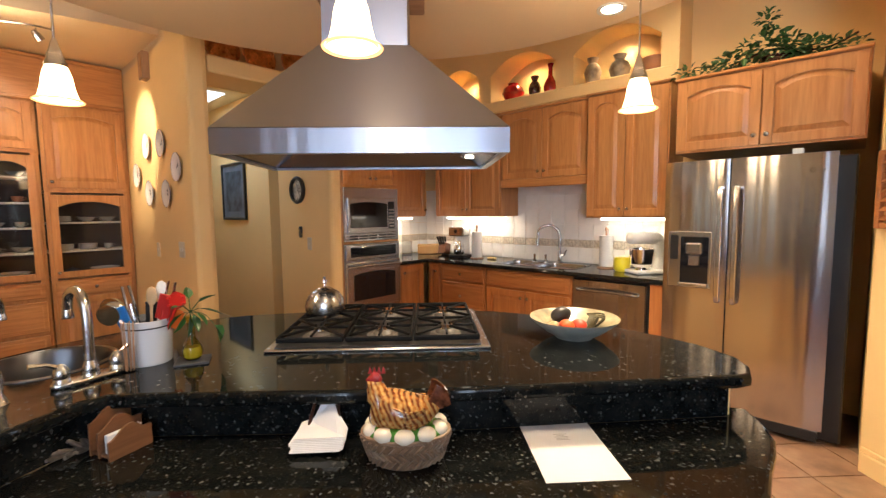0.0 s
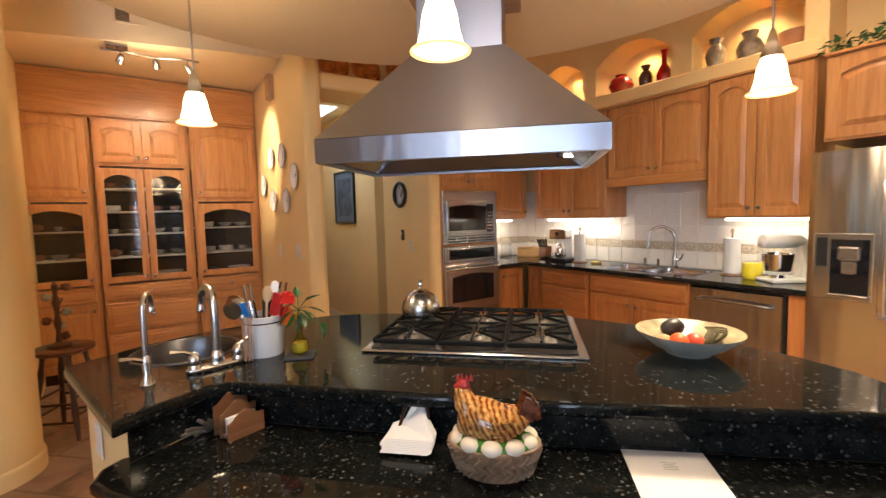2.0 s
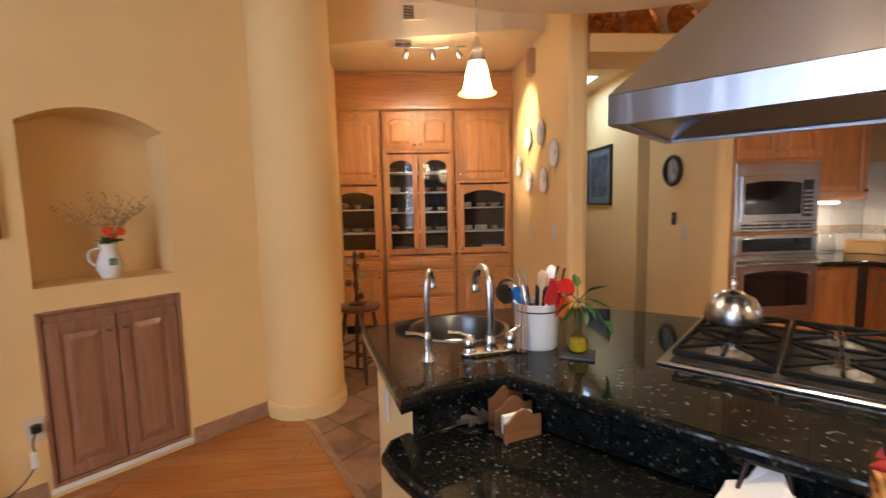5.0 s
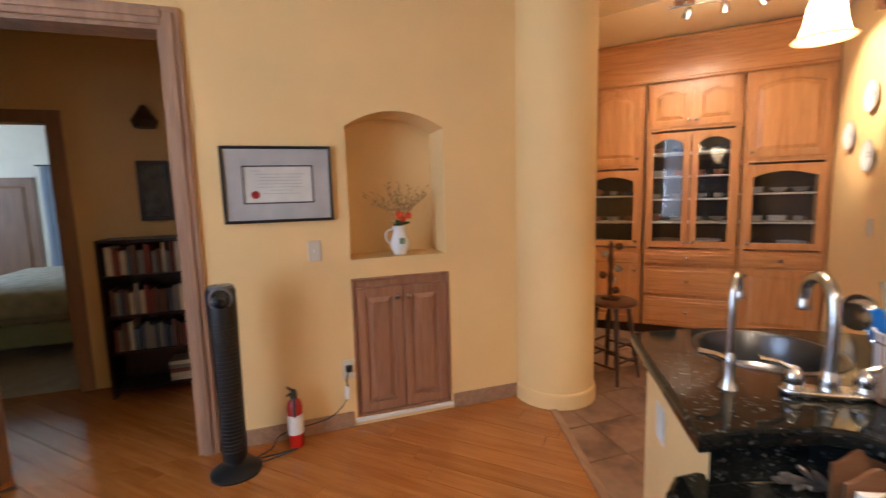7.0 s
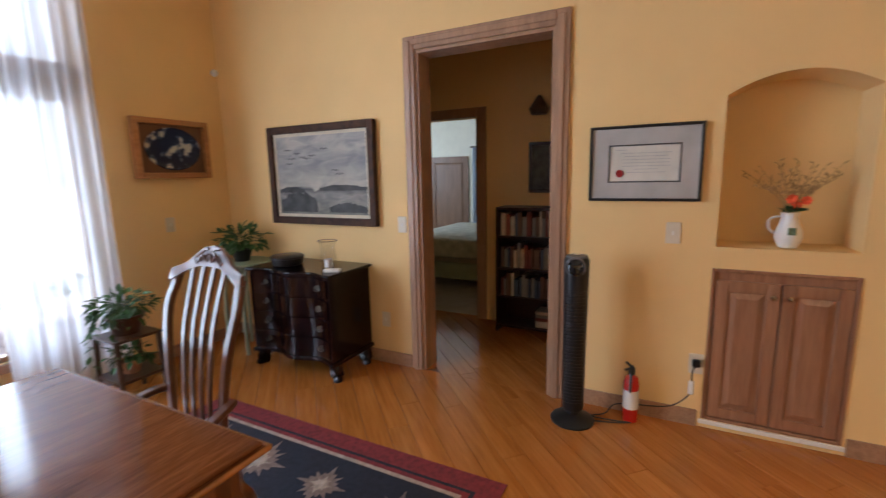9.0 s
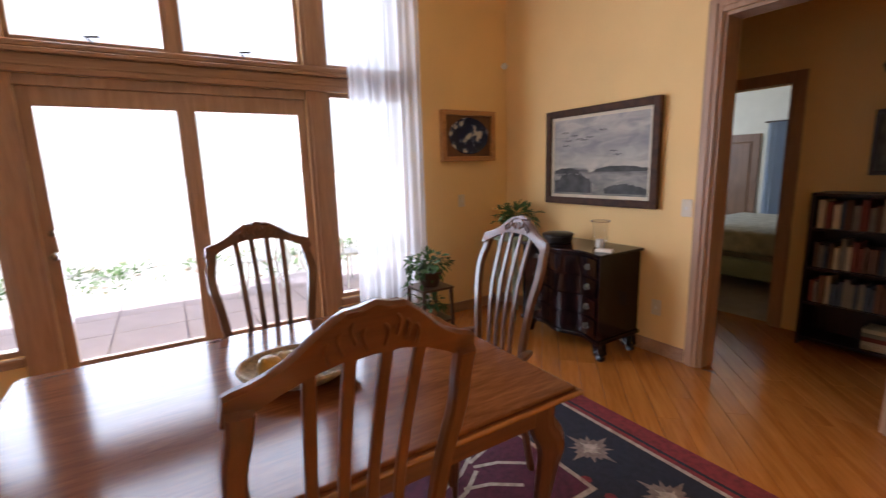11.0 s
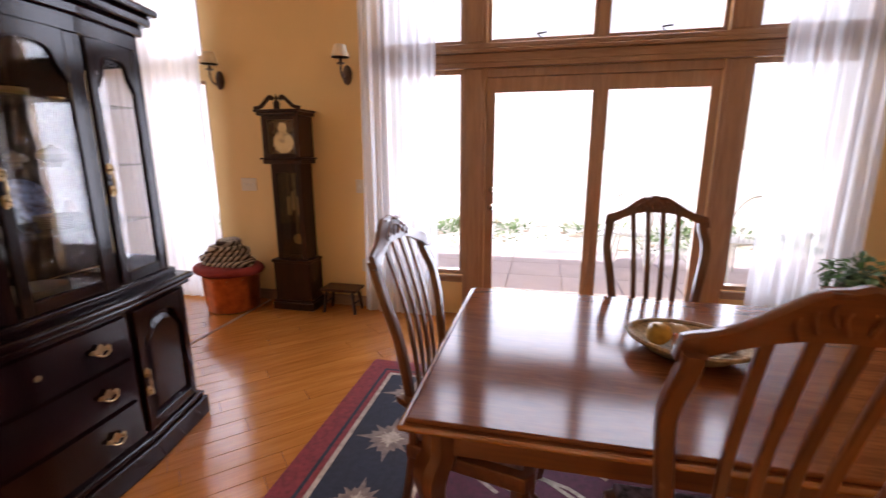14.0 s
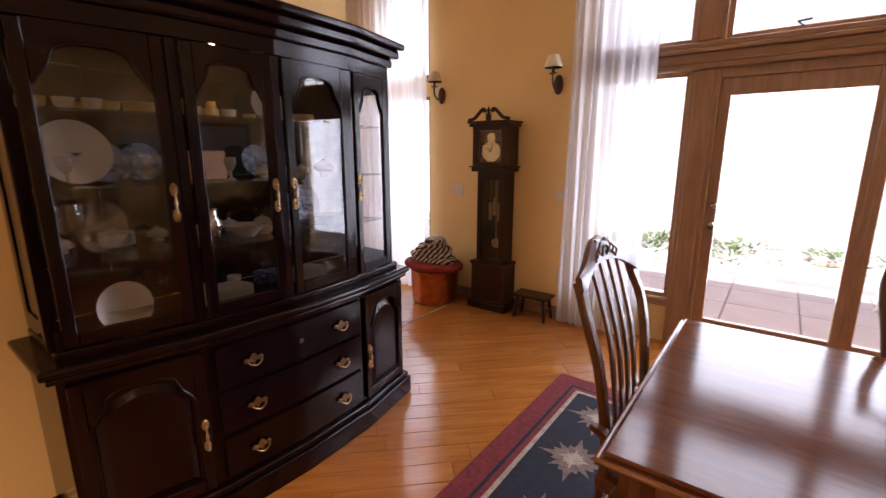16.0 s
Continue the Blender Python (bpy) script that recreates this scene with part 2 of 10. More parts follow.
def wood(name, dark, light, rough=0.35, axis="z", scale=1.0, coat=0.15, spread=0.25, figure=1.0):
    """Wood with its grain along an axis; pieces differ a little."""
    mt, nt, p = shader(name)
    s = {"x": (0.7, 9, 9), "y": (9, 0.7, 9), "z": (9, 9, 0.7)}[axis]
    tc = nt.nodes.new("ShaderNodeTexCoord")
    info = nt.nodes.new("ShaderNodeObjectInfo")
    off = nt.nodes.new("ShaderNodeVectorMath")
    off.operation = "MULTIPLY_ADD"
    nt.links.new(info.outputs["Random"], off.inputs[0])
    off.inputs[1].default_value = (17, 11, 23)
    nt.links.new(tc.outputs["Object"], off.inputs[2])
    mp = nt.nodes.new("ShaderNodeMapping")
    mp.inputs["Scale"].default_value = tuple(k * scale for k in s)
    nt.links.new(off.outputs[0], mp.inputs["Vector"])
    a = node(nt, "ShaderNodeTexNoise", Scale=1.6, Detail=5.0, Distortion=1.2 * figure)
    b = node(nt, "ShaderNodeTexNoise", Scale=9.0, Detail=6.0, Distortion=0.4)
    for n in (a, b):
        nt.links.new(mp.outputs[0], n.inputs["Vector"])
    c1 = ramp(nt, a.outputs[0], [(0.3, dark), (0.7, light)])
    c2 = ramp(nt, b.outputs[0], [(0.35, (0.72, 0.68, 0.62)), (0.6, (1, 1, 1))])
    c = mixc(nt, 0.55, c1, c2, "MULTIPLY")
    hv = nt.nodes.new("ShaderNodeHueSaturation")
    mr = nt.nodes.new("ShaderNodeMapRange")
    mr.inputs["To Min"].default_value, mr.inputs["To Max"].default_value = 1 - spread, 1 + spread
    nt.links.new(info.outputs["Random"], mr.inputs[0])
    nt.links.new(mr.outputs[0], hv.inputs["Value"])
    nt.links.new(c, hv.inputs["Color"])
    nt.links.new(hv.outputs[0], p.inputs["Base Color"])
    p.inputs["Roughness"].default_value = rough
    p.inputs["Coat Weight"].default_value, p.inputs["Coat Roughness"].default_value = coat, 0.15
    bump(nt, p, b.outputs[0], 0.12, 0.001)
    return mt


def steel(name, col=(0.43, 0.44, 0.46), rough=0.25, along="x"):
    mt, nt, p = shader(name)
    v = mapped(nt, {"x": (2, 420, 420), "z": (420, 420, 2)}[along])
    n = node(nt, "ShaderNodeTexNoise", Scale=3.0, Detail=3.0)
    nt.links.new(v, n.inputs["Vector"])
    r = nt.nodes.new("ShaderNodeMapRange")
    r.inputs["To Min"].default_value, r.inputs["To Max"].default_value = rough * 0.9, rough * 1.12
    nt.links.new(n.outputs[0], r.inputs[0])
    nt.links.new(r.outputs[0], p.inputs["Roughness"])
    p.inputs["Base Color"].default_value, p.inputs["Metallic"].default_value = (*col, 1), 1.0
    p.inputs["Anisotropic"].default_value, p.inputs["Anisotropic Rotation"].default_value = 0.6, 0.25
    if along == "z":
        w = node(nt, "ShaderNodeTexNoise", Scale=1.0, Detail=1.0)
        nt.links.new(mapped(nt, (9, 9, 0.25)), w.inputs["Vector"])
        bump(nt, p, w.outputs[0], 0.6, 0.015)
    else:
        bump(nt, p, n.outputs[0], 0.02, 0.0003)
    return mt


def granite(name):
    mt, nt, p = shader(name)
    v = mapped(nt)
    a = node(nt, "ShaderNodeTexVoronoi", Scale=140.0)
    b = node(nt, "ShaderNodeTexNoise", Scale=26.0, Detail=6.0, Roughness=0.7)
    c = node(nt, "ShaderNodeTexVoronoi", Scale=260.0)
    for n in (a, b, c):
        nt.links.new(v, n.inputs["Vector"])
    base = ramp(nt, b.outputs[0], [(0.35, (0.004, 0.005, 0.005)), (0.55, (0.007, 0.008, 0.008)), (0.72, (0.018, 0.015, 0.012))])
    sp = nt.nodes.new("ShaderNodeSeparateColor")
    nt.links.new(a.outputs["Color"], sp.inputs[0])
    fleck = ramp(nt, sp.outputs[0], [(0.952, (0, 0, 0)), (0.985, (1, 1, 1))])
    sp2 = nt.nodes.new("ShaderNodeSeparateColor")
    nt.links.new(c.outputs["Color"], sp2.inputs[0])
    fleck2 = ramp(nt, sp2.outputs[1], [(0.955, (0, 0, 0)), (0.975, (1, 1, 1))])
    k = mixc(nt, fleck, base, (0.078, 0.080, 0.076))
    k = mixc(nt, fleck2, k, (0.032, 0.028, 0.022))
    nt.links.new(k, p.inputs["Base Color"])
    p.inputs["Roughness"].default_value = 0.06
    p.inputs["Specular IOR Level"].default_value = 0.2
    return mt


def clear_glass(name, tint=(1, 1, 1), gloss=1.45):
    """A thin pane: clear, with the sheen that glass has."""
    mt, nt, p = shader(name)
    nt.nodes.remove(p)
    out = nt.nodes["Material Output"]
    tr, gl, mx, fr = (nt.nodes.new(k) for k in ("ShaderNodeBsdfTransparent", "ShaderNodeBsdfGlossy", "ShaderNodeMixShader", "ShaderNodeLayerWeight"))
    tr.inputs[0].default_value = (*tint, 1)
    gl.inputs["Roughness"].default_value = 0.03
    fr.inputs["Blend"].default_value = 0.5
    pw, mr = nt.nodes.new("ShaderNodeMath"), nt.nodes.new("ShaderNodeMapRange")
    pw.operation, pw.inputs[1].default_value = "POWER", 5.0
    f0 = ((gloss - 1) / (gloss + 1)) ** 2
    mr.inputs["To Min"].default_value, mr.inputs["To Max"].default_value = f0, 1.0
    nt.links.new(fr.outputs["Facing"], pw.inputs[0]), nt.links.new(pw.outputs[0], mr.inputs[0])
    nt.links.new(mr.outputs[0], mx.inputs[0])
    nt.links.new(tr.outputs[0], mx.inputs[1])
    nt.links.new(gl.outputs[0], mx.inputs[2])
    nt.links.new(mx.outputs[0], out.inputs[0])
    return mt


M_WALL = plain("wall_paint", (0.80, 0.555, 0.245), 0.75, var=0.04, scale=1.5, bumpy=0.25, grain=90)
M_CEIL = plain("ceiling_paint", (0.78, 0.60, 0.37), 0.8, var=0.03, scale=1.2, bumpy=0.2, grain=80)
M_MAPLE = wood("maple", (0.47, 0.195, 0.058), (0.60, 0.28, 0.095), 0.33, "z", 0.8, 0.25, 0.07)
M_MAPLEX = wood("maple_across", (0.47, 0.195, 0.058), (0.60, 0.28, 0.095), 0.33, "x", 0.8, 0.25, 0.07)
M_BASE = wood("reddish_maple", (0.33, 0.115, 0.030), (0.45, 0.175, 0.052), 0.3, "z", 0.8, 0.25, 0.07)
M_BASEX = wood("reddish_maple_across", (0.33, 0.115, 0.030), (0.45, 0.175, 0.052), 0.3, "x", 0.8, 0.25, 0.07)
M_OAK = wood("oak", (0.085, 0.026, 0.008), (0.155, 0.052, 0.016), 0.3, "x", 1.2, 0.35, 0.08)
M_OAKZ = wood("oak_upright", (0.078, 0.025, 0.008), (0.14, 0.049, 0.016), 0.3, "z", 1.2, 0.35, 0.08)
M_OAKP2 = wood("shutter_wood", (0.36, 0.13, 0.035), (0.50, 0.20, 0.06), 0.4, "x", 1.0, 0.1, 0.06)
M_TRIM = wood("trim_wood", (0.30, 0.17, 0.10), (0.42, 0.25, 0.15), 0.42, "z", 1.0, 0.1, 0.08)
M_TRIMX = wood("trim_wood_across", (0.30, 0.17, 0.10), (0.42, 0.25, 0.15), 0.42, "x", 1.0, 0.1, 0.08)
M_PLANK = wood("floor_wood", (0.42, 0.17, 0.045), (0.56, 0.25, 0.075), 0.24, "x", 0.7, 0.3, 0.13)
M_MAHOG = wood("mahogany", (0.004, 0.0012, 0.0014), (0.012, 0.0032, 0.0034), 0.14, "z", 0.9, 0.05, 0.1)
M_WALNUT = wood("walnut", (0.014, 0.0045, 0.002), (0.036, 0.011, 0.005), 0.28, "z", 1.0, 0.12, 0.1)
for mt_dark, level in ((M_MAHOG, 0.25), (M_WALNUT, 0.25)):
    mt_dark.node_tree.nodes["Principled BSDF"].inputs["Specular IOR Level"].default_value = level
M_STEEL = steel("brushed_steel")
M_STEELZ = steel("brushed_steel_upright", (0.56, 0.54, 0.54), 0.17, "z")
M_CHROME = plain("chrome", (0.75, 0.75, 0.75), 0.1, 1.0, 0.02)
M_NICKEL = plain("satin_nickel", (0.50, 0.49, 0.48), 0.24, 1.0, 0.04)
M_BRASS = plain("aged_brass", (0.42, 0.30, 0.15), 0.3, 1.0, 0.15, 30)
M_GRAN = granite("black_granite")
M_BLACK = plain("black_enamel", (0.012, 0.012, 0.013), 0.35, 0, 0.2)
M_IRON = plain("cast_iron", (0.004, 0.004, 0.004), 0.6, 0.0, 0.2, bumpy=0.2)
M_IRON.node_tree.nodes["Principled BSDF"].inputs["Specular IOR Level"].default_value = 0.15
M_DGLASS = plain("dark_glass", (0.008, 0.008, 0.010), 0.06, 0, 0.05)
M_GLASS = clear_glass("window_glass")
M_CGLASS = clear_glass("cabinet_glass", (0.96, 0.96, 0.96), 1.5)
M_WHITE = plain("white_ceramic", (0.78, 0.76, 0.72), 0.2, 0, 0.03)
M_PAPER = plain("paper", (0.66, 0.66, 0.67), 0.8, 0, 0.02)
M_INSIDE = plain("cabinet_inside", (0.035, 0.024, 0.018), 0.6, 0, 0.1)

# ---- the structure ----
CEIL = 3.4
M_PALE = plain("pale_paint", (0.72, 0.72, 0.64), 0.8, var=0.04)


def wall(name, holes, x0, x1, z0, z1, thick, m, material=None):
    bm = wall_run(B(), x0, x1, z0, z1, thick, holes)
    return solo(name, bm, material or M_WALL, "", "", m, kind="structure")


# floors
slab_m = B()
prism(slab_m, [(-3.15, -3.6), (6.0, -3.6), (6.0, -0.99), (-3.15, 1.8465)], -0.12, -0.008)
floor = solo("floor", slab_m, plain("plank_joint", (0.12, 0.05, 0.02), 0.6), "honey-coloured oak plank floor laid on the slant", "floor", kind="structure")
tb = B()
prism(tb, [(-6.5, 7.1), (-6.5, 1.8465), (-3.15, 1.8465), (6.0, -0.99), (6.0, 7.1)], -0.12, -0.008)
tile_floor = solo("floor_tiled", tb, plain("grout", (0.22, 0.15, 0.10), 0.9), "brown slate tile floor laid on the slant", "floor", kind="structure")

# west wall: doorway, arched niche and cabinet opening
W0 = pose(-3.0, -3.45, 0, 0, 0, 90)
wall("wall_west", [(2.06, 3.04, -0.1, 2.33), (3.92, 4.53, 1.06, 1.95), (3.93, 4.53, 0.06, 0.93)], -0.15, 5.15, 0, CEIL, 0.16, W0)
nb = B()
box(nb, 3.88, 4.57, 0.30, 0.34, 1.0, 2.0)
box(nb, 3.88, 3.92, 0.16, 0.30, 1.0, 2.0)
box(nb, 4.53, 4.57, 0.16, 0.30, 1.0, 2.0)
box(nb, 3.92, 4.53, 0.16, 0.30, 1.0, 1.06)
box(nb, 3.92, 4.53, 0.16, 0.30, 1.951, 2.0)
for i in range(12):
    a, c = -1 + i / 6, -1 + (i + 1) / 6
    z = min(1.853 + 0.095 * (1 - a * a), 1.853 + 0.095 * (1 - c * c))
    za, zc = 1.853 + 0.095 * (1 - a * a), 1.853 + 0.095 * (1 - c * c)
    xa, xc = 4.225 + a * 0.305, 4.225 + c * 0.305
    add(nb, [(xa, 0.0, za), (xc, 0.0, zc), (xc, 0.0, 1.95), (xa, 0.0, 1.95), (xa, 0.30, za), (xc, 0.30, zc), (xc, 0.30, 1.95), (xa, 0.30, 1.95)],
        [(0, 1, 2, 3), (5, 4, 7, 6), (1, 0, 4, 5)])
solo("wall_niche", nb, M_WALL, "", "", W0, kind="structure")

# round column
cb = B()
lathe(cb, [(0.27, 0.0), (0.27, CEIL)], 48)
solo("column", cb, M_WALL, "round plastered column painted cream", "column", pose(-2.95, 1.86, 0), kind="structure", smooth=True)

# pantry recess, plate wall, hall
wall("wall_pantry_side", [], 0, 1.7, 0, CEIL, 0.12, pose(-2.95, 2.0, 0, 0, 0, 137))
wall("wall_pantry_back", [], -1.2, 1.4, 0, CEIL, 0.12, kit(-5.66, 0, 0, 90))
pb = B()
pts = [(-5.66, 1.15), (-3.43, 1.15)] + [(-3.40 + 0.04 * math.sin(a), 1.19 - 0.04 * math.cos(a)) for a in (0.5, 1.0, 1.5)] + [(-3.36, 1.26), (-3.375, 1.29), (-3.41, 1.30), (-5.66, 1.30)]
prism(pb, pts, 0, CEIL)
solo("wall_plates", pb, M_WALL, "", "", KIT, kind="structure")
hb = B()
box(hb, -3.76, -3.36, 1.30, 2.29, 2.46, 2.585, b=0.012)
solo("wall_hall_beam", hb, M_WALL, "", "", KIT, kind="structure")
hb = B()
box(hb, -3.80, -3.765, 1.30, 2.40, 2.46, CEIL)
solo("wall_above_hall", hb, M_WALL, "", "", KIT, kind="structure")
cw = B()
pts = [(-4.33, 2.29), (-3.42, 2.29)] + [(-3.42 + 0.06 * math.sin(a), 2.35 - 0.06 * math.cos(a)) for a in (0.4, 0.8, 1.2)] + [(-3.36, 2.36), (-3.36, 2.385), (-3.98, 2.385), (-3.98, 2.41), (-4.33, 2.41)]
prism(cw, pts, 0, CEIL)
solo("wall_clock", cw, M_WALL, "", "", KIT, kind="structure")
wall("wall_hall", [], -6.6, -4.55, 0, 2.9, 0.12, kit(0, 2.29))
wall("wall_hall_door_head", [], -4.55, -4.33, 2.1, 2.9, 0.12, kit(0, 2.30))
wall("wall_hall_end", [], 1.0, 2.6, 0, 2.9, 0.12, kit(-6.6, 0, 0, 90))
wall("wall_hall_west", [], 5.66, 6.6, 0, 2.9, 0.12, kit(0, 1.30, 0, 180))
hc = B()
box(hc, -6.7, -3.77, 1.15, 2.45, 2.75, 2.85)
solo("ceiling_hall", hc, M_CEIL, "", "", KIT, kind="structure")
dk = B()
box(dk, -4.56, -4.32, 2.43, 2.46, 0, 2.15)
solo("door_hall", dk, M_WALNUT, "dark brown hall door standing shut", "door", KIT, kind="structure")

# kitchen walls
wall("wall_ovens", [], 2.3, 4.25, 0, CEIL, 0.12, kit(-4.0, 0, 0, 90))
wall("wall_sink", [], -4.1, 0.25, 0, CEIL, 0.12, kit(0, 4.13))
bulk = B()
bx = [(-3.45, -2.85), (-2.71, -1.97), (-1.80, -1.07)]
wall_run(bulk, -4.0, -0.96, 2.42, CEIL, 0.06, [(a, c, 2.54, 2.96) for a, c in bx])
wall_run(bulk, -4.0, -0.96, 2.42, CEIL, 0.02, [], pose(0, 0.31, 0))
box(bulk, -4.0, -0.96, 0.06, 0.31, 2.42, 2.54)
for a, c in bx:
    box(bulk, a, c, 0.06, 0.31, 2.97, 2.99)
    for x in (a, c):
        box(bulk, x - 0.02, x + 0.0, 0.06, 0.31, 2.54, 2.97) if x == a else box(bulk, x, x + 0.02, 0.06, 0.31, 2.54, 2.97)
    for i in range(10):
        p, q = -1 + i / 5, -1 + (i + 1) / 5
        zp, zq = 2.80 + 0.155 * (1 - p * p), 2.80 + 0.155 * (1 - q * q)
        xp, xq = (a + c) / 2 + p * (c - a) / 2, (a + c) / 2 + q * (c - a) / 2
        add(bulk, [(xp, 0, zp), (xq, 0, zq), (xq, 0, 2.96), (xp, 0, 2.96), (xp, 0.31, zp), (xq, 0.31, zq)], [(0, 1, 2, 3), (1, 0, 4, 5)])
box(bulk, -0.96, -0.94, 0, 0.33, 2.42, CEIL)
solo("wall_bulkhead", bulk, M_WALL, "", "", kit(0, 3.80), kind="structure")
lb = B()
box(lb, -4.0, -0.95, -0.035, 0.0, 2.42, 2.535, b=0.012)
solo("ledge", lb, M_WALL, "", "", kit(0, 3.797), kind="structure")
wall("wall_east", [], -2.20, 1.62, 0, CEIL, 0.15, pose(2.46, 0, 0, 0, 0, -90))
ec = B()
prism(ec, [(2.46, 2.20), (2.61, 2.20), (3.27, 2.86), (3.165, 2.905)], 0, CEIL)
solo("wall_fridge_side", ec, M_WALL, "", "", kind="structure")

# south wall with the french window; its body lies outside
SH = [(-1.88, -1.14, 0.36, 2.06), (-0.97, 0.72, 0.02, 2.06), (0.90, 1.62, 0.36, 2.06),
      (-1.88, -1.14, 2.24, 3.15), (-0.97, 0.72, 2.24, 3.15), (0.90, 1.62, 2.24, 3.15), (3.30, 3.94, 0.1, 2.06), (3.30, 3.94, 2.24, 3.15)]
wall("wall_south", [(-b, -a, c, d) for a, b, c, d in SH], -6.0, 3.15, 0, CEIL, 0.16, pose(0, -3.45, 0, 0, 0, 180))

# living room beyond the china cabinet
# East wall out of view; its opening is assumed, to admit daylight.
wall("wall_living_east", [(0.6, 3.0, 0.6, 2.6)], -1.2, 3.6, 0, CEIL, 0.15, pose(6.0, 0, 0, 0, 0, -90))
wall("wall_living_north", [], 2.61, 6.1, 0, CEIL, 0.12, pose(0, 1.10, 0))

# den and bedroom behind the west doorway
wall("wall_den_west", [(-2.24, -1.48, -0.1, 2.03)], -3.6, 0.4, 0, 2.9, 0.12, pose(-4.32, 0, 0, 0, 0, 90))
wall("wall_bedroom_west", [], -6.2, 1.2, 0, 2.9, 0.12, pose(-8.2, 0, 0, 0, 0, 90), M_PALE)
wall("wall_bedroom_south", [(5.2, 6.8, 0.8, 2.3)], 4.3, 8.3, 0, 2.9, 0.12, pose(0, -5.6, 0, 0, 0, 180), M_PALE)
wall("wall_bedroom_north", [], -8.3, -4.44, 0, 2.9, 0.12, pose(0, 0.30, 0), M_PALE)
wall("wall_bedroom_east", [], 3.42, 5.7, 0, 2.9, 0.12, pose(-4.32, 0, 0, 0, 0, -90), M_PALE)
wall("wall_den_south", [], 3.16, 5.7, 0, 2.9, 0.12, pose(0, -3.3, 0, 0, 0, 180))
wall("wall_den_north", [], -5.7, -3.16, 0, 2.9, 0.12, pose(0, 0.30, 0))
dc = B()
box(dc, -8.4, -3.16, -5.8, 0.42, 2.9, 3.0)
solo("ceiling_den", dc, M_CEIL, "", "", kind="structure")
df = B()
box(df, -4.39, -3.15, -3.4, 0.4, -0.12, -0.008)
floor_den = solo("floor_den", df, plain("plank_joint_den", (0.12, 0.05, 0.02), 0.6), "honey-coloured oak plank floor", "floor", kind="structure")
df = B()
box(df, -9.8, -4.39, -5.5, 1.0, -0.12, 0.0)
solo("floor_bedroom", df, plain("carpet", (0.34, 0.27, 0.2), 0.95, bumpy=0.5, grain=300), "beige carpet", "floor", kind="structure")

# ceilings
cl = B()
box(cl, -6.5, 6.2, -3.7, 7.2, CEIL, CEIL + 0.1)
solo("ceiling", cl, M_CEIL, "", "", kind="structure")
ds = B()
disc = [(-0.15 + 1.66 * math.cos(a), 1.33 + 1.66 * math.sin(a)) for a in [2 * math.pi * i / 64 for i in range(64)]]
slab(ds, disc, 2.43, 2.72, 0.02)
solo("ceiling_island", ds, M_CEIL, "", "", kind="structure", smooth=False)
# lowered pantry ceiling with a curved front
pc = B()
front = [(-4.36, -1.1), (-4.30, -0.79), (-4.19, -0.3), (-4.11, 0.0), (-4.03, 0.4), (-3.93, 0.8), (-3.90, 1.15)]
prism(pc, [(-5.66, 1.15), (-5.66, -1.1)] + front, 2.81, CEIL)
solo("ceiling_pantry", pc, M_CEIL, "", "", KIT, kind="structure")

# outer closure
oc = B()
box(oc, -6.6, -6.5, 1.0, 7.2, 0, CEIL)
box(oc, -6.5, 6.2, 7.1, 7.2, 0, CEIL)
box(oc, 6.1, 6.2, 1.2, 7.1, 0, CEIL)
solo("wall_outer", oc, M_WALL, "", "", kind="structure")

# ground outside
gb = B()
gb2 = prism(gb, [(-600, -600), (600, -600), (600, -3.62), (-600, -3.62)], -0.14, -0.06)
solo("ground", gb, plain("desert_soil", (0.66, 0.66, 0.66), 0.95, 0, 0.25, 0.3, 0.6, 20), "sandy desert ground with sparse scrub", "ground", kind="structure")

# ---- kitchen: cabinets ----
def arc_z(x, x0, x1, z, rise):
    t = (x - (x0 + x1) / 2) / ((x1 - x0) / 2)
    return z - rise * t * t


def field(bm, x0, x1, z0, z1, rise, y0, y1, bev, n=10):
    """A raised panel with a bevelled edge; its top follows an arch."""
    lo = [(x0, z0), (x1, z0)] + [(x1 + (x0 - x1) * i / n, arc_z(x1 + (x0 - x1) * i / n, x0, x1, z1, rise)) for i in range(n + 1)]
    a, c = x0 + bev, x1 - bev
    hi = [(a, z0 + bev), (c, z0 + bev)] + [(c + (a - c) * i / n, arc_z(c + (a - c) * i / n, a, c, z1 - bev, rise)) for i in range(n + 1)]
    k = len(lo)
    add(bm, [(x, y0, z) for x, z in lo] + [(x, y1, z) for x, z in hi],
        [(i, (i + 1) % k, k + (i + 1) % k, k + i) for i in range(k)] + [tuple(range(k, 2 * k))])


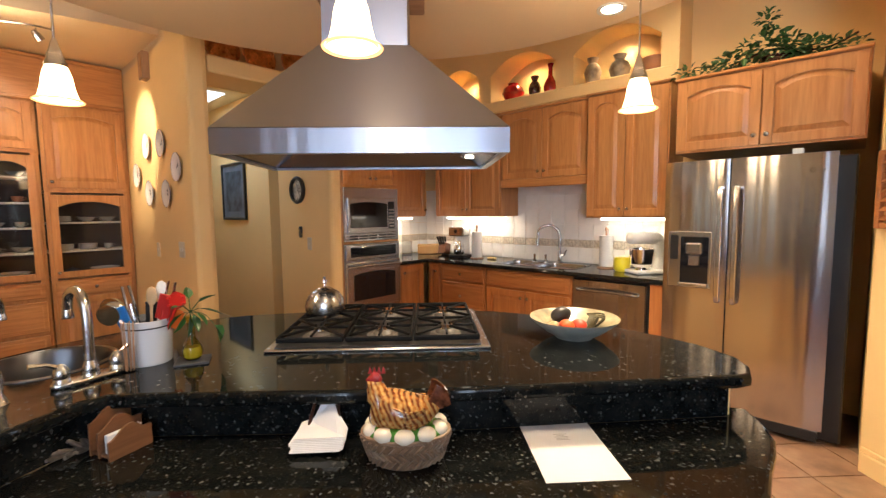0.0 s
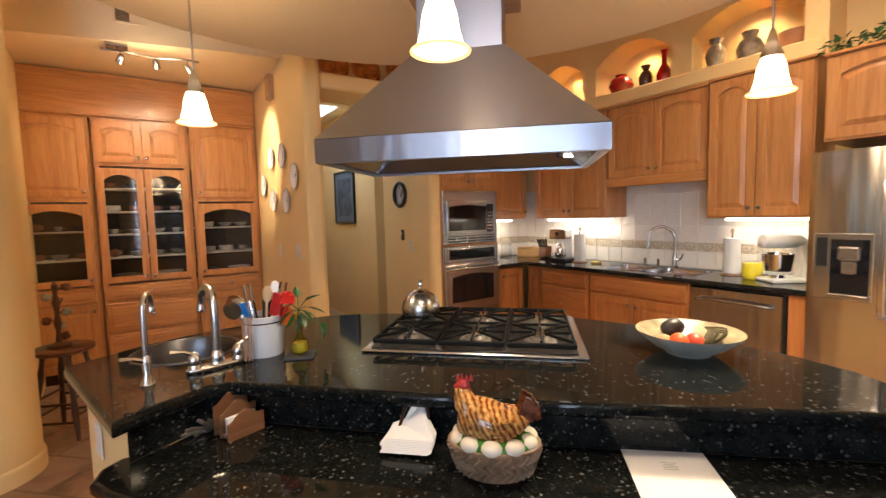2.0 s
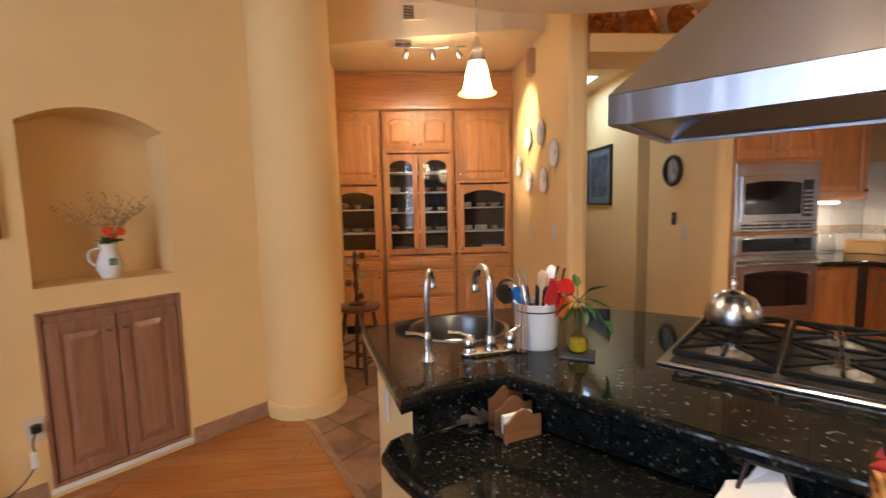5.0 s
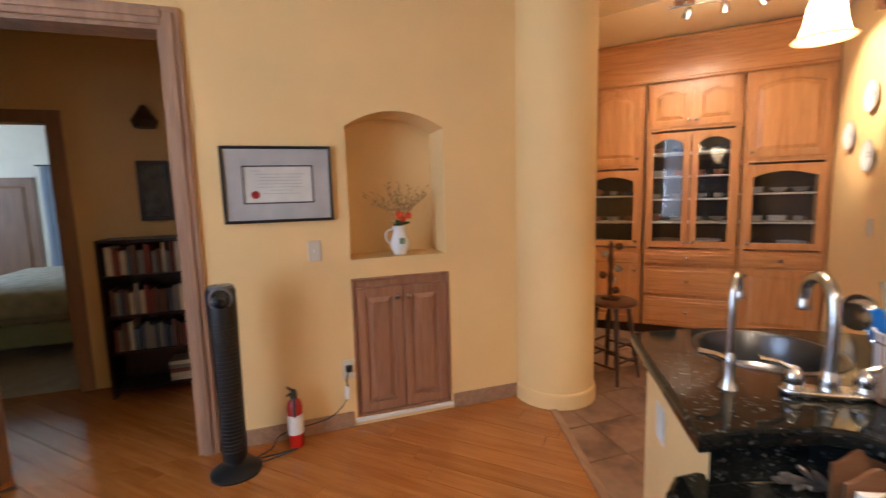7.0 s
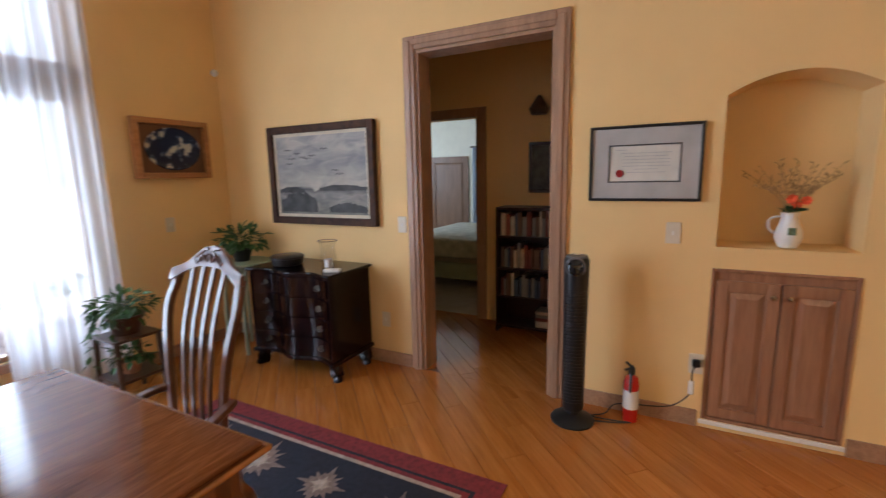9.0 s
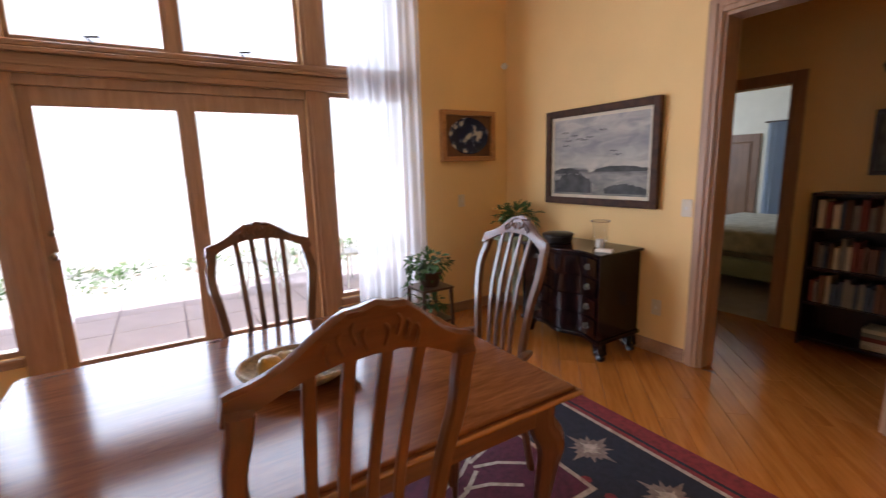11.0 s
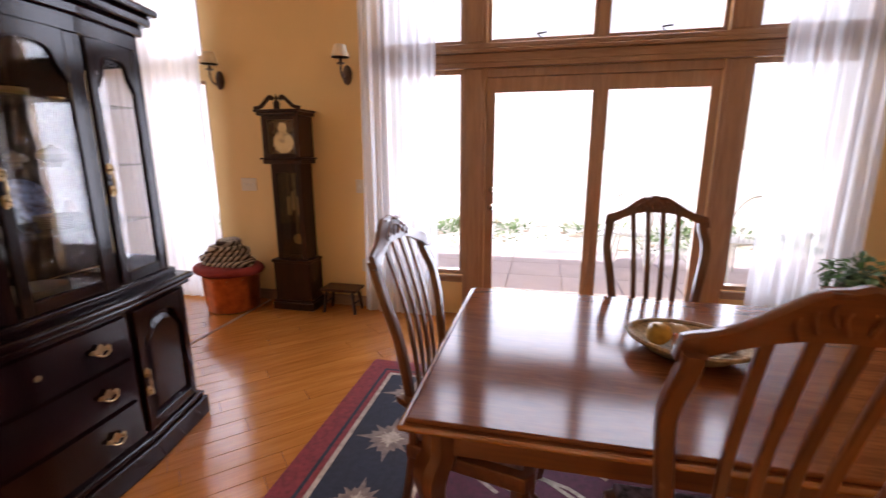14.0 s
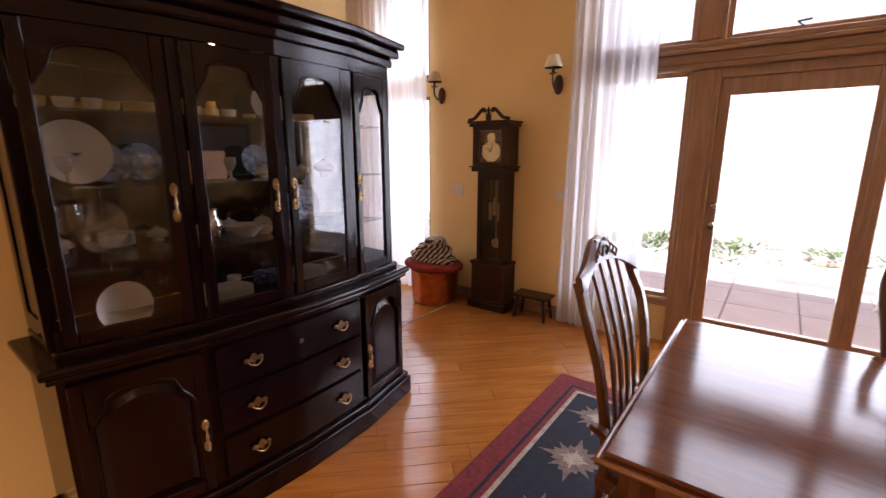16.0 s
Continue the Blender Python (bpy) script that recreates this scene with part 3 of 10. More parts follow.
def door_bm(w, h, rise=0.0, glass=False, rail=0.058):
    """A framed door, its front towards -y, its lower left corner at the origin."""
    bm = B()
    box(bm, 0, rail, -0.02, 0, 0, h, b=0.003)
    box(bm, w - rail, w, -0.02, 0, 0, h, b=0.003)
    box(bm, rail, w - rail, -0.019, 0, 0, rail, b=0.002)
    n, x0, x1 = 12, rail, w - rail
    top = h - rail
    for i in range(n):
        a, c = x0 + (x1 - x0) * i / n, x0 + (x1 - x0) * (i + 1) / n
        za, zc = arc_z(a, x0, x1, top, rise), arc_z(c, x0, x1, top, rise)
        add(bm, [(a, -0.019, za), (c, -0.019, zc), (c, -0.019, h), (a, -0.019, h), (a, 0, za), (c, 0, zc), (c, 0, h), (a, 0, h)],
            [(0, 1, 2, 3), (1, 0, 4, 5), (3, 2, 6, 7)])
    if not glass:
        add(bm, [(x0, -0.006, rail), (x1, -0.006, rail), (x1, -0.006, top + 0.01), (x0, -0.006, top + 0.01)], [(0, 1, 2, 3)])
        field(bm, x0 + 0.008, x1 - 0.008, rail + 0.008, top - 0.008, rise, -0.006, -0.017, 0.03 if w > 0.22 else 0.015)
    return bm


def drawer_bm(w, h):
    bm = B()
    box(bm, 0, w, -0.019, 0, 0, h, b=0.006)
    if h > 0.1:
        field(bm, 0.03, w - 0.03, 0.03, h - 0.03, 0, -0.0192, -0.023, 0.012)
    return bm


def knob(parent, x, z, mt=None):
    bm = B()
    lathe(bm, [(0.006, 0), (0.006, 0.012), (0.014, 0.018), (0.016, 0.024), (0.012, 0.030), (0.0, 0.032)], 12, pose(0, 0, 0, 90))
    return part("knob", bm, mt or M_NICKEL, parent, "round satin nickel knob", True, pose(x, -0.02, z))


def set_door(parent, x, z, w, h, rise=0.0, side=0, glass=False, kz=None, mt=None):
    """A door on a cabinet with its knob; side -1: knob at its left, 1: right, 0: none."""
    d = part("door", door_bm(w, h, rise, glass), mt or M_MAPLE, parent, m=pose(x, 0, z))
    if glass:
        g = B()
        box(g, 0.05, w - 0.05, -0.010, -0.006, 0.05, h - 0.045)
        part("pane", g, M_CGLASS, d, "clear glass pane")
    if side:
        knob(d, 0.03 if side < 0 else w - 0.03, 0.06 if kz is None else kz)
    return d


def set_drawer(parent, x, z, w, h, mt=None):
    d = part("drawer", drawer_bm(w, h), mt or M_MAPLEX, parent, m=pose(x, 0, z))
    knob(d, w / 2, h / 2)
    return d


def carcass(name, m, w, dep, z0, z1, label, mt=None, group=""):
    t = thing(name, m, label, "kitchen cabinet", group)
    bm = B()
    box(bm, 0, w, 0.0, dep, z0, z1, b=0.002)
    part("body", bm, mt or M_MAPLE, t)
    return t


BASE_L, WALL_L = "maple base cabinet with raised panels under black granite", "maple wall cabinet with arched raised-panel doors"
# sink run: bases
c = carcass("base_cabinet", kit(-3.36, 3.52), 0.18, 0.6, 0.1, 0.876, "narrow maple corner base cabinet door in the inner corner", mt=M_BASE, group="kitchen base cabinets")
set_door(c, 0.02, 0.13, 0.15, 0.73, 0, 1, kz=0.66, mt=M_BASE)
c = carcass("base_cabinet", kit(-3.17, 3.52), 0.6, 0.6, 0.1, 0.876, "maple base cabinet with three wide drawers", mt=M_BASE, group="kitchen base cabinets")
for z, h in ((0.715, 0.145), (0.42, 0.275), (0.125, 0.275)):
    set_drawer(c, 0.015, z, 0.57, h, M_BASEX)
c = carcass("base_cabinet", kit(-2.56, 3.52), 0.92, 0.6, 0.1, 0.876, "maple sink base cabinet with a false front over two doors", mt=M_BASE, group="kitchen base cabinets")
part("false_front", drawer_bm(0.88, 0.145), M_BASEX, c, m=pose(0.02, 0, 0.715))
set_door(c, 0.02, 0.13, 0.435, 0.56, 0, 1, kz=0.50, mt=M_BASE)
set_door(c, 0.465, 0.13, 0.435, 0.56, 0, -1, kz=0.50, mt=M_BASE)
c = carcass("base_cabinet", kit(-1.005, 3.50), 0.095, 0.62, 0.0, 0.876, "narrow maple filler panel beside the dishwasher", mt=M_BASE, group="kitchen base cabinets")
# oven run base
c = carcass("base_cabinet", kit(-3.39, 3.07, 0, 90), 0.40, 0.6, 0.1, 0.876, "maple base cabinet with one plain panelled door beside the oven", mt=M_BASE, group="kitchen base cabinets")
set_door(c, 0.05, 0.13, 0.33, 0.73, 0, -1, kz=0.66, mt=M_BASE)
tk = B()
box(tk, -3.38, -0.92, 3.58, 3.62, 0, 0.1)
box(tk, -3.47, -3.43, 3.06, 3.6, 0, 0.1)
solo("toe_kick", tk, M_WALNUT, "dark recessed toe kick under the base cabinets", "toe kick", KIT)

# dishwasher
dw = thing("dishwasher", kit(-1.63, 3.50), "stainless steel dishwasher with a long bar handle", "dishwasher")
bm = B(); box(bm, 0, 0.615, 0.03, 0.6, 0.1, 0.87); part("body", bm, M_BLACK, dw, "black dishwasher body")
bm = B(); box(bm, 0.008, 0.60, -0.012, 0.03, 0.12, 0.865, b=0.006); d = part("door", bm, M_STEELZ, dw, "brushed stainless door")
bm = B(); tube(bm, spline([(0.06, -0.01, 0.78), (0.09, -0.055, 0.785), (0.3, -0.062, 0.79), (0.51, -0.055, 0.785), (0.545, -0.01, 0.78)], 5), 0.011, 10)
part("handle", bm, M_STEEL, d, "stainless bar handle", True)
bm = B(); box(bm, 0.6035, 0.612, 0.0, 0.03, 0.12, 0.865); part("gasket", bm, M_BLACK, dw)

# granite along the walls, with a cut-out for the sink
ct = B()
for poly in ([(-4.0, 3.04), (-3.345, 3.04), (-3.345, 3.485), (-2.52, 3.485), (-2.52, 4.12), (-4.0, 4.12)], [(-2.52, 3.485), (-1.68, 3.485), (-1.68, 3.60), (-2.52, 3.60)],
             [(-2.52, 4.00), (-1.68, 4.00), (-1.68, 4.12), (-2.52, 4.12)], [(-1.68, 3.485), (-0.905, 3.485), (-0.905, 4.12), (-1.68, 4.12)]):
    prism(ct, poly, 0.882, 0.918)
tube(ct, [(-3.345, 3.04, 0.9), (-3.345, 3.485, 0.9)], 0.018, 10)
tube(ct, [(-3.345, 3.485, 0.9), (-0.905, 3.485, 0.9)], 0.018, 10)
solo("worktop", ct, M_GRAN, "polished black granite worktop along the kitchen walls", "worktop", KIT)
M_SPLASH = plain("splash_tile", (0.76, 0.74, 0.69), 0.3, var=0.05, scale=9)
M_BORDER = plain("border_tile", (0.52, 0.46, 0.36), 0.4, var=0.4, scale=60, bumpy=0.3)

# kitchen sink
sk = thing("kitchen_sink", kit(-2.5, 3.61), "double-bowl stainless sink let into the black granite", "sink")


def basin(w, d, depth, m, name="bowl", parent=None):
    bm = B()
    n = 28
    def ring(k, z):
        out = []
        for i in range(n):
            a = 2 * math.pi * (i + 0.5) / n
            cx, cy = math.cos(a), math.sin(a)
            p = 0.35
            out.append(bm.verts.new(((w / 2 * k) * math.copysign(abs(cx) ** p, cx) + w / 2, (d / 2 * k) * math.copysign(abs(cy) ** p, cy) + d / 2, z)))
        return out
    rings = [ring(1.06, 0.004), ring(1.0, 0.003), ring(0.97, -0.03), ring(0.95, -depth * 0.8), ring(0.80, -depth), ring(0.1, -depth - 0.003)]
    for r, s in zip(rings, rings[1:]):
        for i in range(n):
            bm.faces.new((r[i], s[i], s[(i + 1) % n], r[(i + 1) % n]))
    bm.faces.new(rings[-1])
    return part(name, bm, M_STEEL, parent, "brushed stainless bowl", True, m)


basin(0.38, 0.38, 0.17, pose(0.0, 0.0, 0.916), parent=sk)
basin(0.40, 0.38, 0.17, pose(0.41, 0.0, 0.916), parent=sk)
fc = thing("kitchen_faucet", kit(-2.05, 4.06, 0.918), "tall gooseneck pull-down faucet in satin nickel with a lever", "faucet")
bm = B(); lathe(bm, [(0.03, 0), (0.03, 0.01), (0.02, 0.02), (0.018, 0.10), (0.014, 0.12)], 16)
part("base", bm, M_NICKEL, fc, "", True)
bm = B(); tube(bm, spline([(0, 0, 0.1), (0, 0, 0.26), (-0.03, -0.02, 0.34), (-0.10, -0.06, 0.37), (-0.17, -0.10, 0.33), (-0.185, -0.11, 0.24)], 6), 0.0125, 10)
part("spout", bm, M_NICKEL, fc, "", True)
bm = B(); tube(bm, [(-0.185, -0.11, 0.25), (-0.19, -0.113, 0.17)], [0.013, 0.019], 10)
part("spray_head", bm, M_NICKEL, fc, "", True)
bm = B(); tube(bm, [(0.0, 0, 0.07), (0.06, -0.02, 0.08), (0.09, -0.03, 0.13)], [0.012, 0.010, 0.006], 8)
part("lever", bm, M_NICKEL, fc, "", True)
for u, s in ((-2.33, "soap pump"), (-2.20, "air gap cap")):
    bm = B(); lathe(bm, [(0.02, 0), (0.02, 0.01), (0.011, 0.015), (0.011, 0.06), (0.014, 0.065), (0.0, 0.075)], 12)
    solo("soap_dispenser", bm, M_NICKEL, "small satin nickel %s behind the sink" % s, "soap dispenser", kit(u, 4.05, 0.918), smooth=True)

# wall cabinets
def wall_cab(m, w, dep, z0, z1, doors, rise, label):
    c = carcass("wall_cabinet", m, w, dep, z0, z1, label, group="kitchen wall cabinets")
    n = doors
    dwid = (w - 0.02 - 0.006 * (n - 1)) / n
    for i in range(n):
        side = (1 if i % 2 == 0 else -1) if n > 1 else 1
        set_door(c, 0.01 + i * (dwid + 0.006), z0 + 0.015, dwid, z1 - z0 - 0.045, rise, side)
    bm = B(); box(bm, -0.006, w + 0.006, -0.03, dep, z1 - 0.018, z1 + 0.004, b=0.006)
    part("top_moulding", bm, M_MAPLEX, c)
    return c


c = wall_cab(kit(-3.66, 3.08, 0, 90), 0.70, 0.33, 1.38, 2.415, 1, 0.05, "maple corner wall cabinet with a single arched door")
wall_cab(kit(-3.50, 3.80), 0.92, 0.32, 1.38, 2.415, 2, 0.05, WALL_L)
c = wall_cab(kit(-2.56, 3.80), 0.92, 0.32, 1.735, 2.415, 2, 0.05, "short maple wall cabinet with a wooden valance over the sink")
bm = B(); box(bm, 0.0, 0.92, -0.03, 0.0, 1.665, 1.745, b=0.006); part("valance", bm, M_MAPLEX, c, "plain light wood valance")
wall_cab(kit(-1.63, 3.74), 0.66, 0.38, 1.37, 2.415, 2, 0.05, "tall maple wall cabinet with two long arched doors")
wall_cab(kit(-0.86, 3.50), 0.985, 0.62, 1.825, 2.335, 2, 0.045, "wide maple cabinet with two arched doors over the refrigerator")
for u0, u1, v in ((-3.45, -2.62, 3.95), (-1.58, -1.02, 3.95)):
    bm = B(); box(bm, u0, u1, v - 0.02, v + 0.02, 1.345, 1.366, b=0.004)
    solo("undercabinet_light", bm, plain("light_strip", (1, 0.95, 0.85), 0.5, emit=(1.0, 0.88, 0.68), power=7), "glowing strip light under the wall cabinets", "lamp", KIT)
    lamp("undercabinet_glow", "AREA", kit((u0 + u1) / 2, v, 1.34), 2.3 * (u1 - u0), (1.0, 0.86, 0.62), u1 - u0, 0.06)
bm = B(); box(bm, -3.84, -3.80, 3.12, 3.70, 1.345, 1.366, b=0.004)
solo("undercabinet_light", bm, plain("light_strip_short", (1, 0.95, 0.85), 0.5, emit=(1.0, 0.88, 0.68), power=7), "glowing strip light under the corner wall cabinet", "lamp", KIT)
lamp("undercabinet_glow", "AREA", kit(-3.82, 3.4, 1.34), 2.2, (1.0, 0.86, 0.62), 0.06, 0.5)

# oven tower
ot = carcass("oven_cabinet", kit(-3.36, 2.388, 0, 90), 0.69, 0.63, 0.1, 2.30, "tall maple oven cabinet with small doors above the microwave")
set_door(ot, 0.015, 1.70, 0.327, 0.57, 0.04, 1)
set_door(ot, 0.348, 1.70, 0.327, 0.57, 0.04, -1)
set_drawer(ot, 0.015, 0.13, 0.66, 0.30)
bm = B(); box(bm, 0.0, 0.69, 0.02, 0.6, 0, 0.1); part("toe_kick", bm, M_WALNUT, ot)
mw = thing("microwave", kit(-3.36, 2.388, 0, 90), "built-in stainless microwave with a dark curved window", "microwave")
bm = B(); box(bm, 0.015, 0.675, -0.02, -0.001, 1.16, 1.67, b=0.004); part("trim_frame", bm, M_STEEL, mw)
bm = B(); box(bm, 0.05, 0.64, -0.036, -0.02, 1.235, 1.575, b=0.006); part("door", bm, M_STEEL, mw)
bm = B()
field(bm, 0.075, 0.52, 1.29, 1.535, 0.02, -0.0365, -0.039, 0.006); part("window", bm, M_DGLASS, mw, "dark window with an arched edge")
bm = B(); box(bm, 0.53, 0.61, -0.039, -0.036, 1.27, 1.54, b=0.002); part("control_panel", bm, M_BLACK, mw)
for r in range(6):
    for k in range(3):
        bm = B(); box(bm, 0.54 + k * 0.022, 0.556 + k * 0.022, -0.041, -0.039, 1.29 + r * 0.032, 1.306 + r * 0.032)
        part("button", bm, M_NICKEL, mw)
for i in range(5):
    for z in (1.18, 1.205):
        bm = B(); box(bm, 0.07 + i * 0.115, 0.165 + i * 0.115, -0.022, -0.0195, z, z + 0.012)
        part("vent_slot", bm, M_BLACK, mw)
ov = thing("wall_oven", kit(-3.36, 2.388, 0, 90), "built-in stainless wall oven with a dark bowed window", "oven")
bm = B(); box(bm, 0.01, 0.68, -0.02, -0.001, 0.47, 1.14, b=0.004); part("front_frame", bm, M_STEEL, ov)
bm = B(); box(bm, 0.02, 0.67, -0.036, -0.02, 0.985, 1.13, b=0.006); part("control_panel", bm, M_STEEL, ov)
bm = B(); box(bm, 0.07, 0.62, -0.039, -0.036, 1.015, 1.11, b=0.003); part("display", bm, M_DGLASS, ov)
bm = B(); box(bm, 0.015, 0.675, -0.045, -0.02, 0.52, 0.965, b=0.008); d = part("door", bm, M_STEEL, ov)
bm = B(); field(bm, 0.09, 0.60, 0.60, 0.87, 0.025, -0.0455, -0.049, 0.006); part("window", bm, M_DGLASS, d, "dark oven window")
bm = B(); tube(bm, spline([(0.03, -0.045, 0.915), (0.06, -0.085, 0.925), (0.345, -0.095, 0.93), (0.63, -0.085, 0.925), (0.66, -0.045, 0.915)], 5), 0.012, 10)
part("handle", bm, M_STEEL, d, "curved stainless bar handle", True)

# refrigerator
fr = thing("refrigerator", kit(-0.895, 3.42), "large side-by-side stainless refrigerator with an ice dispenser", "refrigerator")
bm = B(); box(bm, 0.01, 0.995, 0.075, 0.70, 0.02, 1.745, b=0.01); part("body", bm, M_BLACK, fr, "black refrigerator body")


def fr_door(x0, x1):
    bm = B()
    n, w = 10, x1 - x0
    prof = [(x0 + w * i / n, -0.012 * (1 - (2 * i / n - 1) ** 4) + 0.008) for i in range(n + 1)]
    pts = prof + [(x1, 0.07), (x0, 0.07)]
    prism(bm, pts, 0.10, 1.76)
    return bm


dl = part("freezer_door", fr_door(0.0, 0.385), M_STEELZ, fr, "brushed stainless freezer door", True)
dr = part("fridge_door", fr_door(0.393, 0.91), M_STEELZ, fr, "brushed stainless door", True)
for d, x, s in ((dl, 0.345, -1), (dr, 0.435, 1)):
    bm = B(); bar(bm, spline([(x, 0.0, 1.57), (x, -0.05, 1.54), (x, -0.058, 1.2), (x, -0.05, 0.86), (x, 0.0, 0.83)], 5), 0.03, 0.018)
    part("handle", bm, M_STEELZ, d, "long bowed stainless handle", True)
bm = B(); box(bm, 0.035, 0.30, -0.014, -0.003, 0.90, 1.285, b=0.004); dp = part("dispenser", bm, M_NICKEL, dl, "grey ice and water dispenser")
bm = B(); box(bm, 0.115, 0.285, -0.0155, -0.0145, 0.93, 1.25); part("recess", bm, M_DGLASS, dp)
bm = B(); box(bm, 0.05, 0.10, -0.0165, -0.0145, 1.09, 1.26, b=0.002); part("keypad", bm, M_BLACK, dp)
bm = B(); box(bm, 0.15, 0.25, -0.045, -0.0155, 1.13, 1.21, b=0.01); box(bm, 0.165, 0.235, -0.035, -0.0155, 1.05, 1.13, b=0.008); part("chute", bm, M_NICKEL, dp)
bm = B(); box(bm, 0.11, 0.29, -0.04, -0.0155, 0.905, 0.935, b=0.006); part("drip_tray", bm, M_NICKEL, dp)
bm = B(); box(bm, 0.02, 0.89, 0.0, 0.06, 0.03, 0.095, b=0.004); part("kick_grille", bm, M_BLACK, fr)
bm = B()
for i in range(12):
    a = 2 * math.pi * i / 12
    tube(bm, [(0.80 + 0.013 * math.cos(a), -0.0035, 1.66 + 0.013 * math.sin(a)), (0.80 + 0.013 * math.cos(a + 0.5), -0.0035, 1.66 + 0.013 * math.sin(a + 0.5))], 0.002, 4)
for i in range(2):
    box(bm, 0.825 + i * 0.02, 0.838 + i * 0.02, -0.005, -0.002, 1.652, 1.668)
part("maker_mark", bm, M_NICKEL, dr)
bm = B(); box(bm, 0, 0.055, 0, 0.045, 0, 0.035, b=0.004); box(bm, 0.008, 0.047, -0.001, 0, 0.01, 0.025)
solo("small_box", bm, M_PAPER, "small white box with grey print on the refrigerator", "box", kit(-0.20, 3.45, 1.761))

# range hood
M_HOOD = steel("hood_steel", (0.33, 0.34, 0.39), 0.34)
M_HOOD.node_tree.nodes["Principled BSDF"].inputs["Anisotropic"].default_value = 0.75
dent = node(M_HOOD.node_tree, "ShaderNodeTexNoise", Scale=1.0, Detail=2.0)
M_HOOD.node_tree.links.new(mapped(M_HOOD.node_tree, (7, 0.2, 0.2)), dent.inputs["Vector"])
bump(M_HOOD.node_tree, M_HOOD.node_tree.nodes["Principled BSDF"], dent.outputs[0], 0.35, 0.015)
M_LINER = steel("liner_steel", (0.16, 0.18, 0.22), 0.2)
rh = thing("range_hood", pose(-0.142, 1.96, 0), "large stainless island range hood shaped like a pyramid", "range hood")
x0, x1, y0, y1 = -0.55, 0.55, -0.34, 0.34
t = 0.03
for a, c, d, e in ((x0, x1, y0, y0 + t), (x0, x1, y1 - t, y1), (x0, x0 + t, y0 + t, y1 - t), (x1 - t, x1, y0 + t, y1 - t)):
    part("skirt", box(B(), a, c, d, e, 1.66, 1.752), M_HOOD, rh, "brushed steel band")
cx0, cx1, cy0, cy1 = -0.17, 0.17, -0.16, 0.16
bm = B()
ring0 = [(x0, y0), (x1, y0), (x1, y1), (x0, y1)]
ring1 = [(cx0 - 0.01, cy0 - 0.01), (cx1 + 0.01, cy0 - 0.01), (cx1 + 0.01, cy1 + 0.01), (cx0 - 0.01, cy1 + 0.01)]
add(bm, [(x, y, 1.754) for x, y in ring0] + [(x, y, 2.105) for x, y in ring1], [(0, 1, 5, 4), (1, 2, 6, 5), (2, 3, 7, 6), (3, 0, 4, 7), (4, 5, 6, 7)])
part("canopy", bm, M_HOOD, rh, "sloping brushed steel canopy")
bm = B(); box(bm, cx0, cx1, cy0, cy1, 2.095, 2.43); part("chimney", bm, M_HOOD, rh)
bm = B()
box(bm, cx0 - 0.07, cx1 + 0.07, cy0 - 0.07, cy1 + 0.07, 2.385, 2.43, b=0.006)
part("collar", bm, M_TRIMX, rh, "stained wooden collar at the ceiling")
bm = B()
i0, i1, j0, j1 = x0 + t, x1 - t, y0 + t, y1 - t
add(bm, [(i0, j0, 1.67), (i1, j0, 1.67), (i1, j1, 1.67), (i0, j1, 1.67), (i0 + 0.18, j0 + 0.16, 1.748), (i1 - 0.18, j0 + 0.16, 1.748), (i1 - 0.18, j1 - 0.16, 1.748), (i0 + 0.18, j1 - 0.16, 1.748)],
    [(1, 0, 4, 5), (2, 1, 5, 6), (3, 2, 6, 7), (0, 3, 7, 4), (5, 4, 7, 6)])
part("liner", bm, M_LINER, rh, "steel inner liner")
for x in (-0.28, 0.0, 0.28):
    bm = B(); box(bm, x - 0.12, x + 0.12, -0.13, 0.13, 1.738, 1.7465, b=0.002)
    f = part("filter", bm, M_NICKEL, rh, "slotted steel grease filter")
    for i in range(5):
        bm = B(); box(bm, x - 0.10, x + 0.10, -0.10 + i * 0.045, -0.085 + i * 0.045, 1.733, 1.738)
        part("baffle", bm, M_HOOD, f)
bm = B(); box(bm, 0.40, 0.50, -0.2, 0.2, 1.70, 1.708, b=0.002)
lp = part("lamp_panel", bm, M_NICKEL, rh, "", m=pose(0, 0, 0))
for y in (-0.12, 0.12):
    bm = B(); lathe(bm, [(0.028, 0), (0.028, 0.006), (0.0, 0.006)], 16); part("bulb", bm, plain("hood_bulb", (1, 0.95, 0.85), 0.3, emit=(1, 0.85, 0.6), power=3), rh, "", True, pose(0.45, y, 1.694))

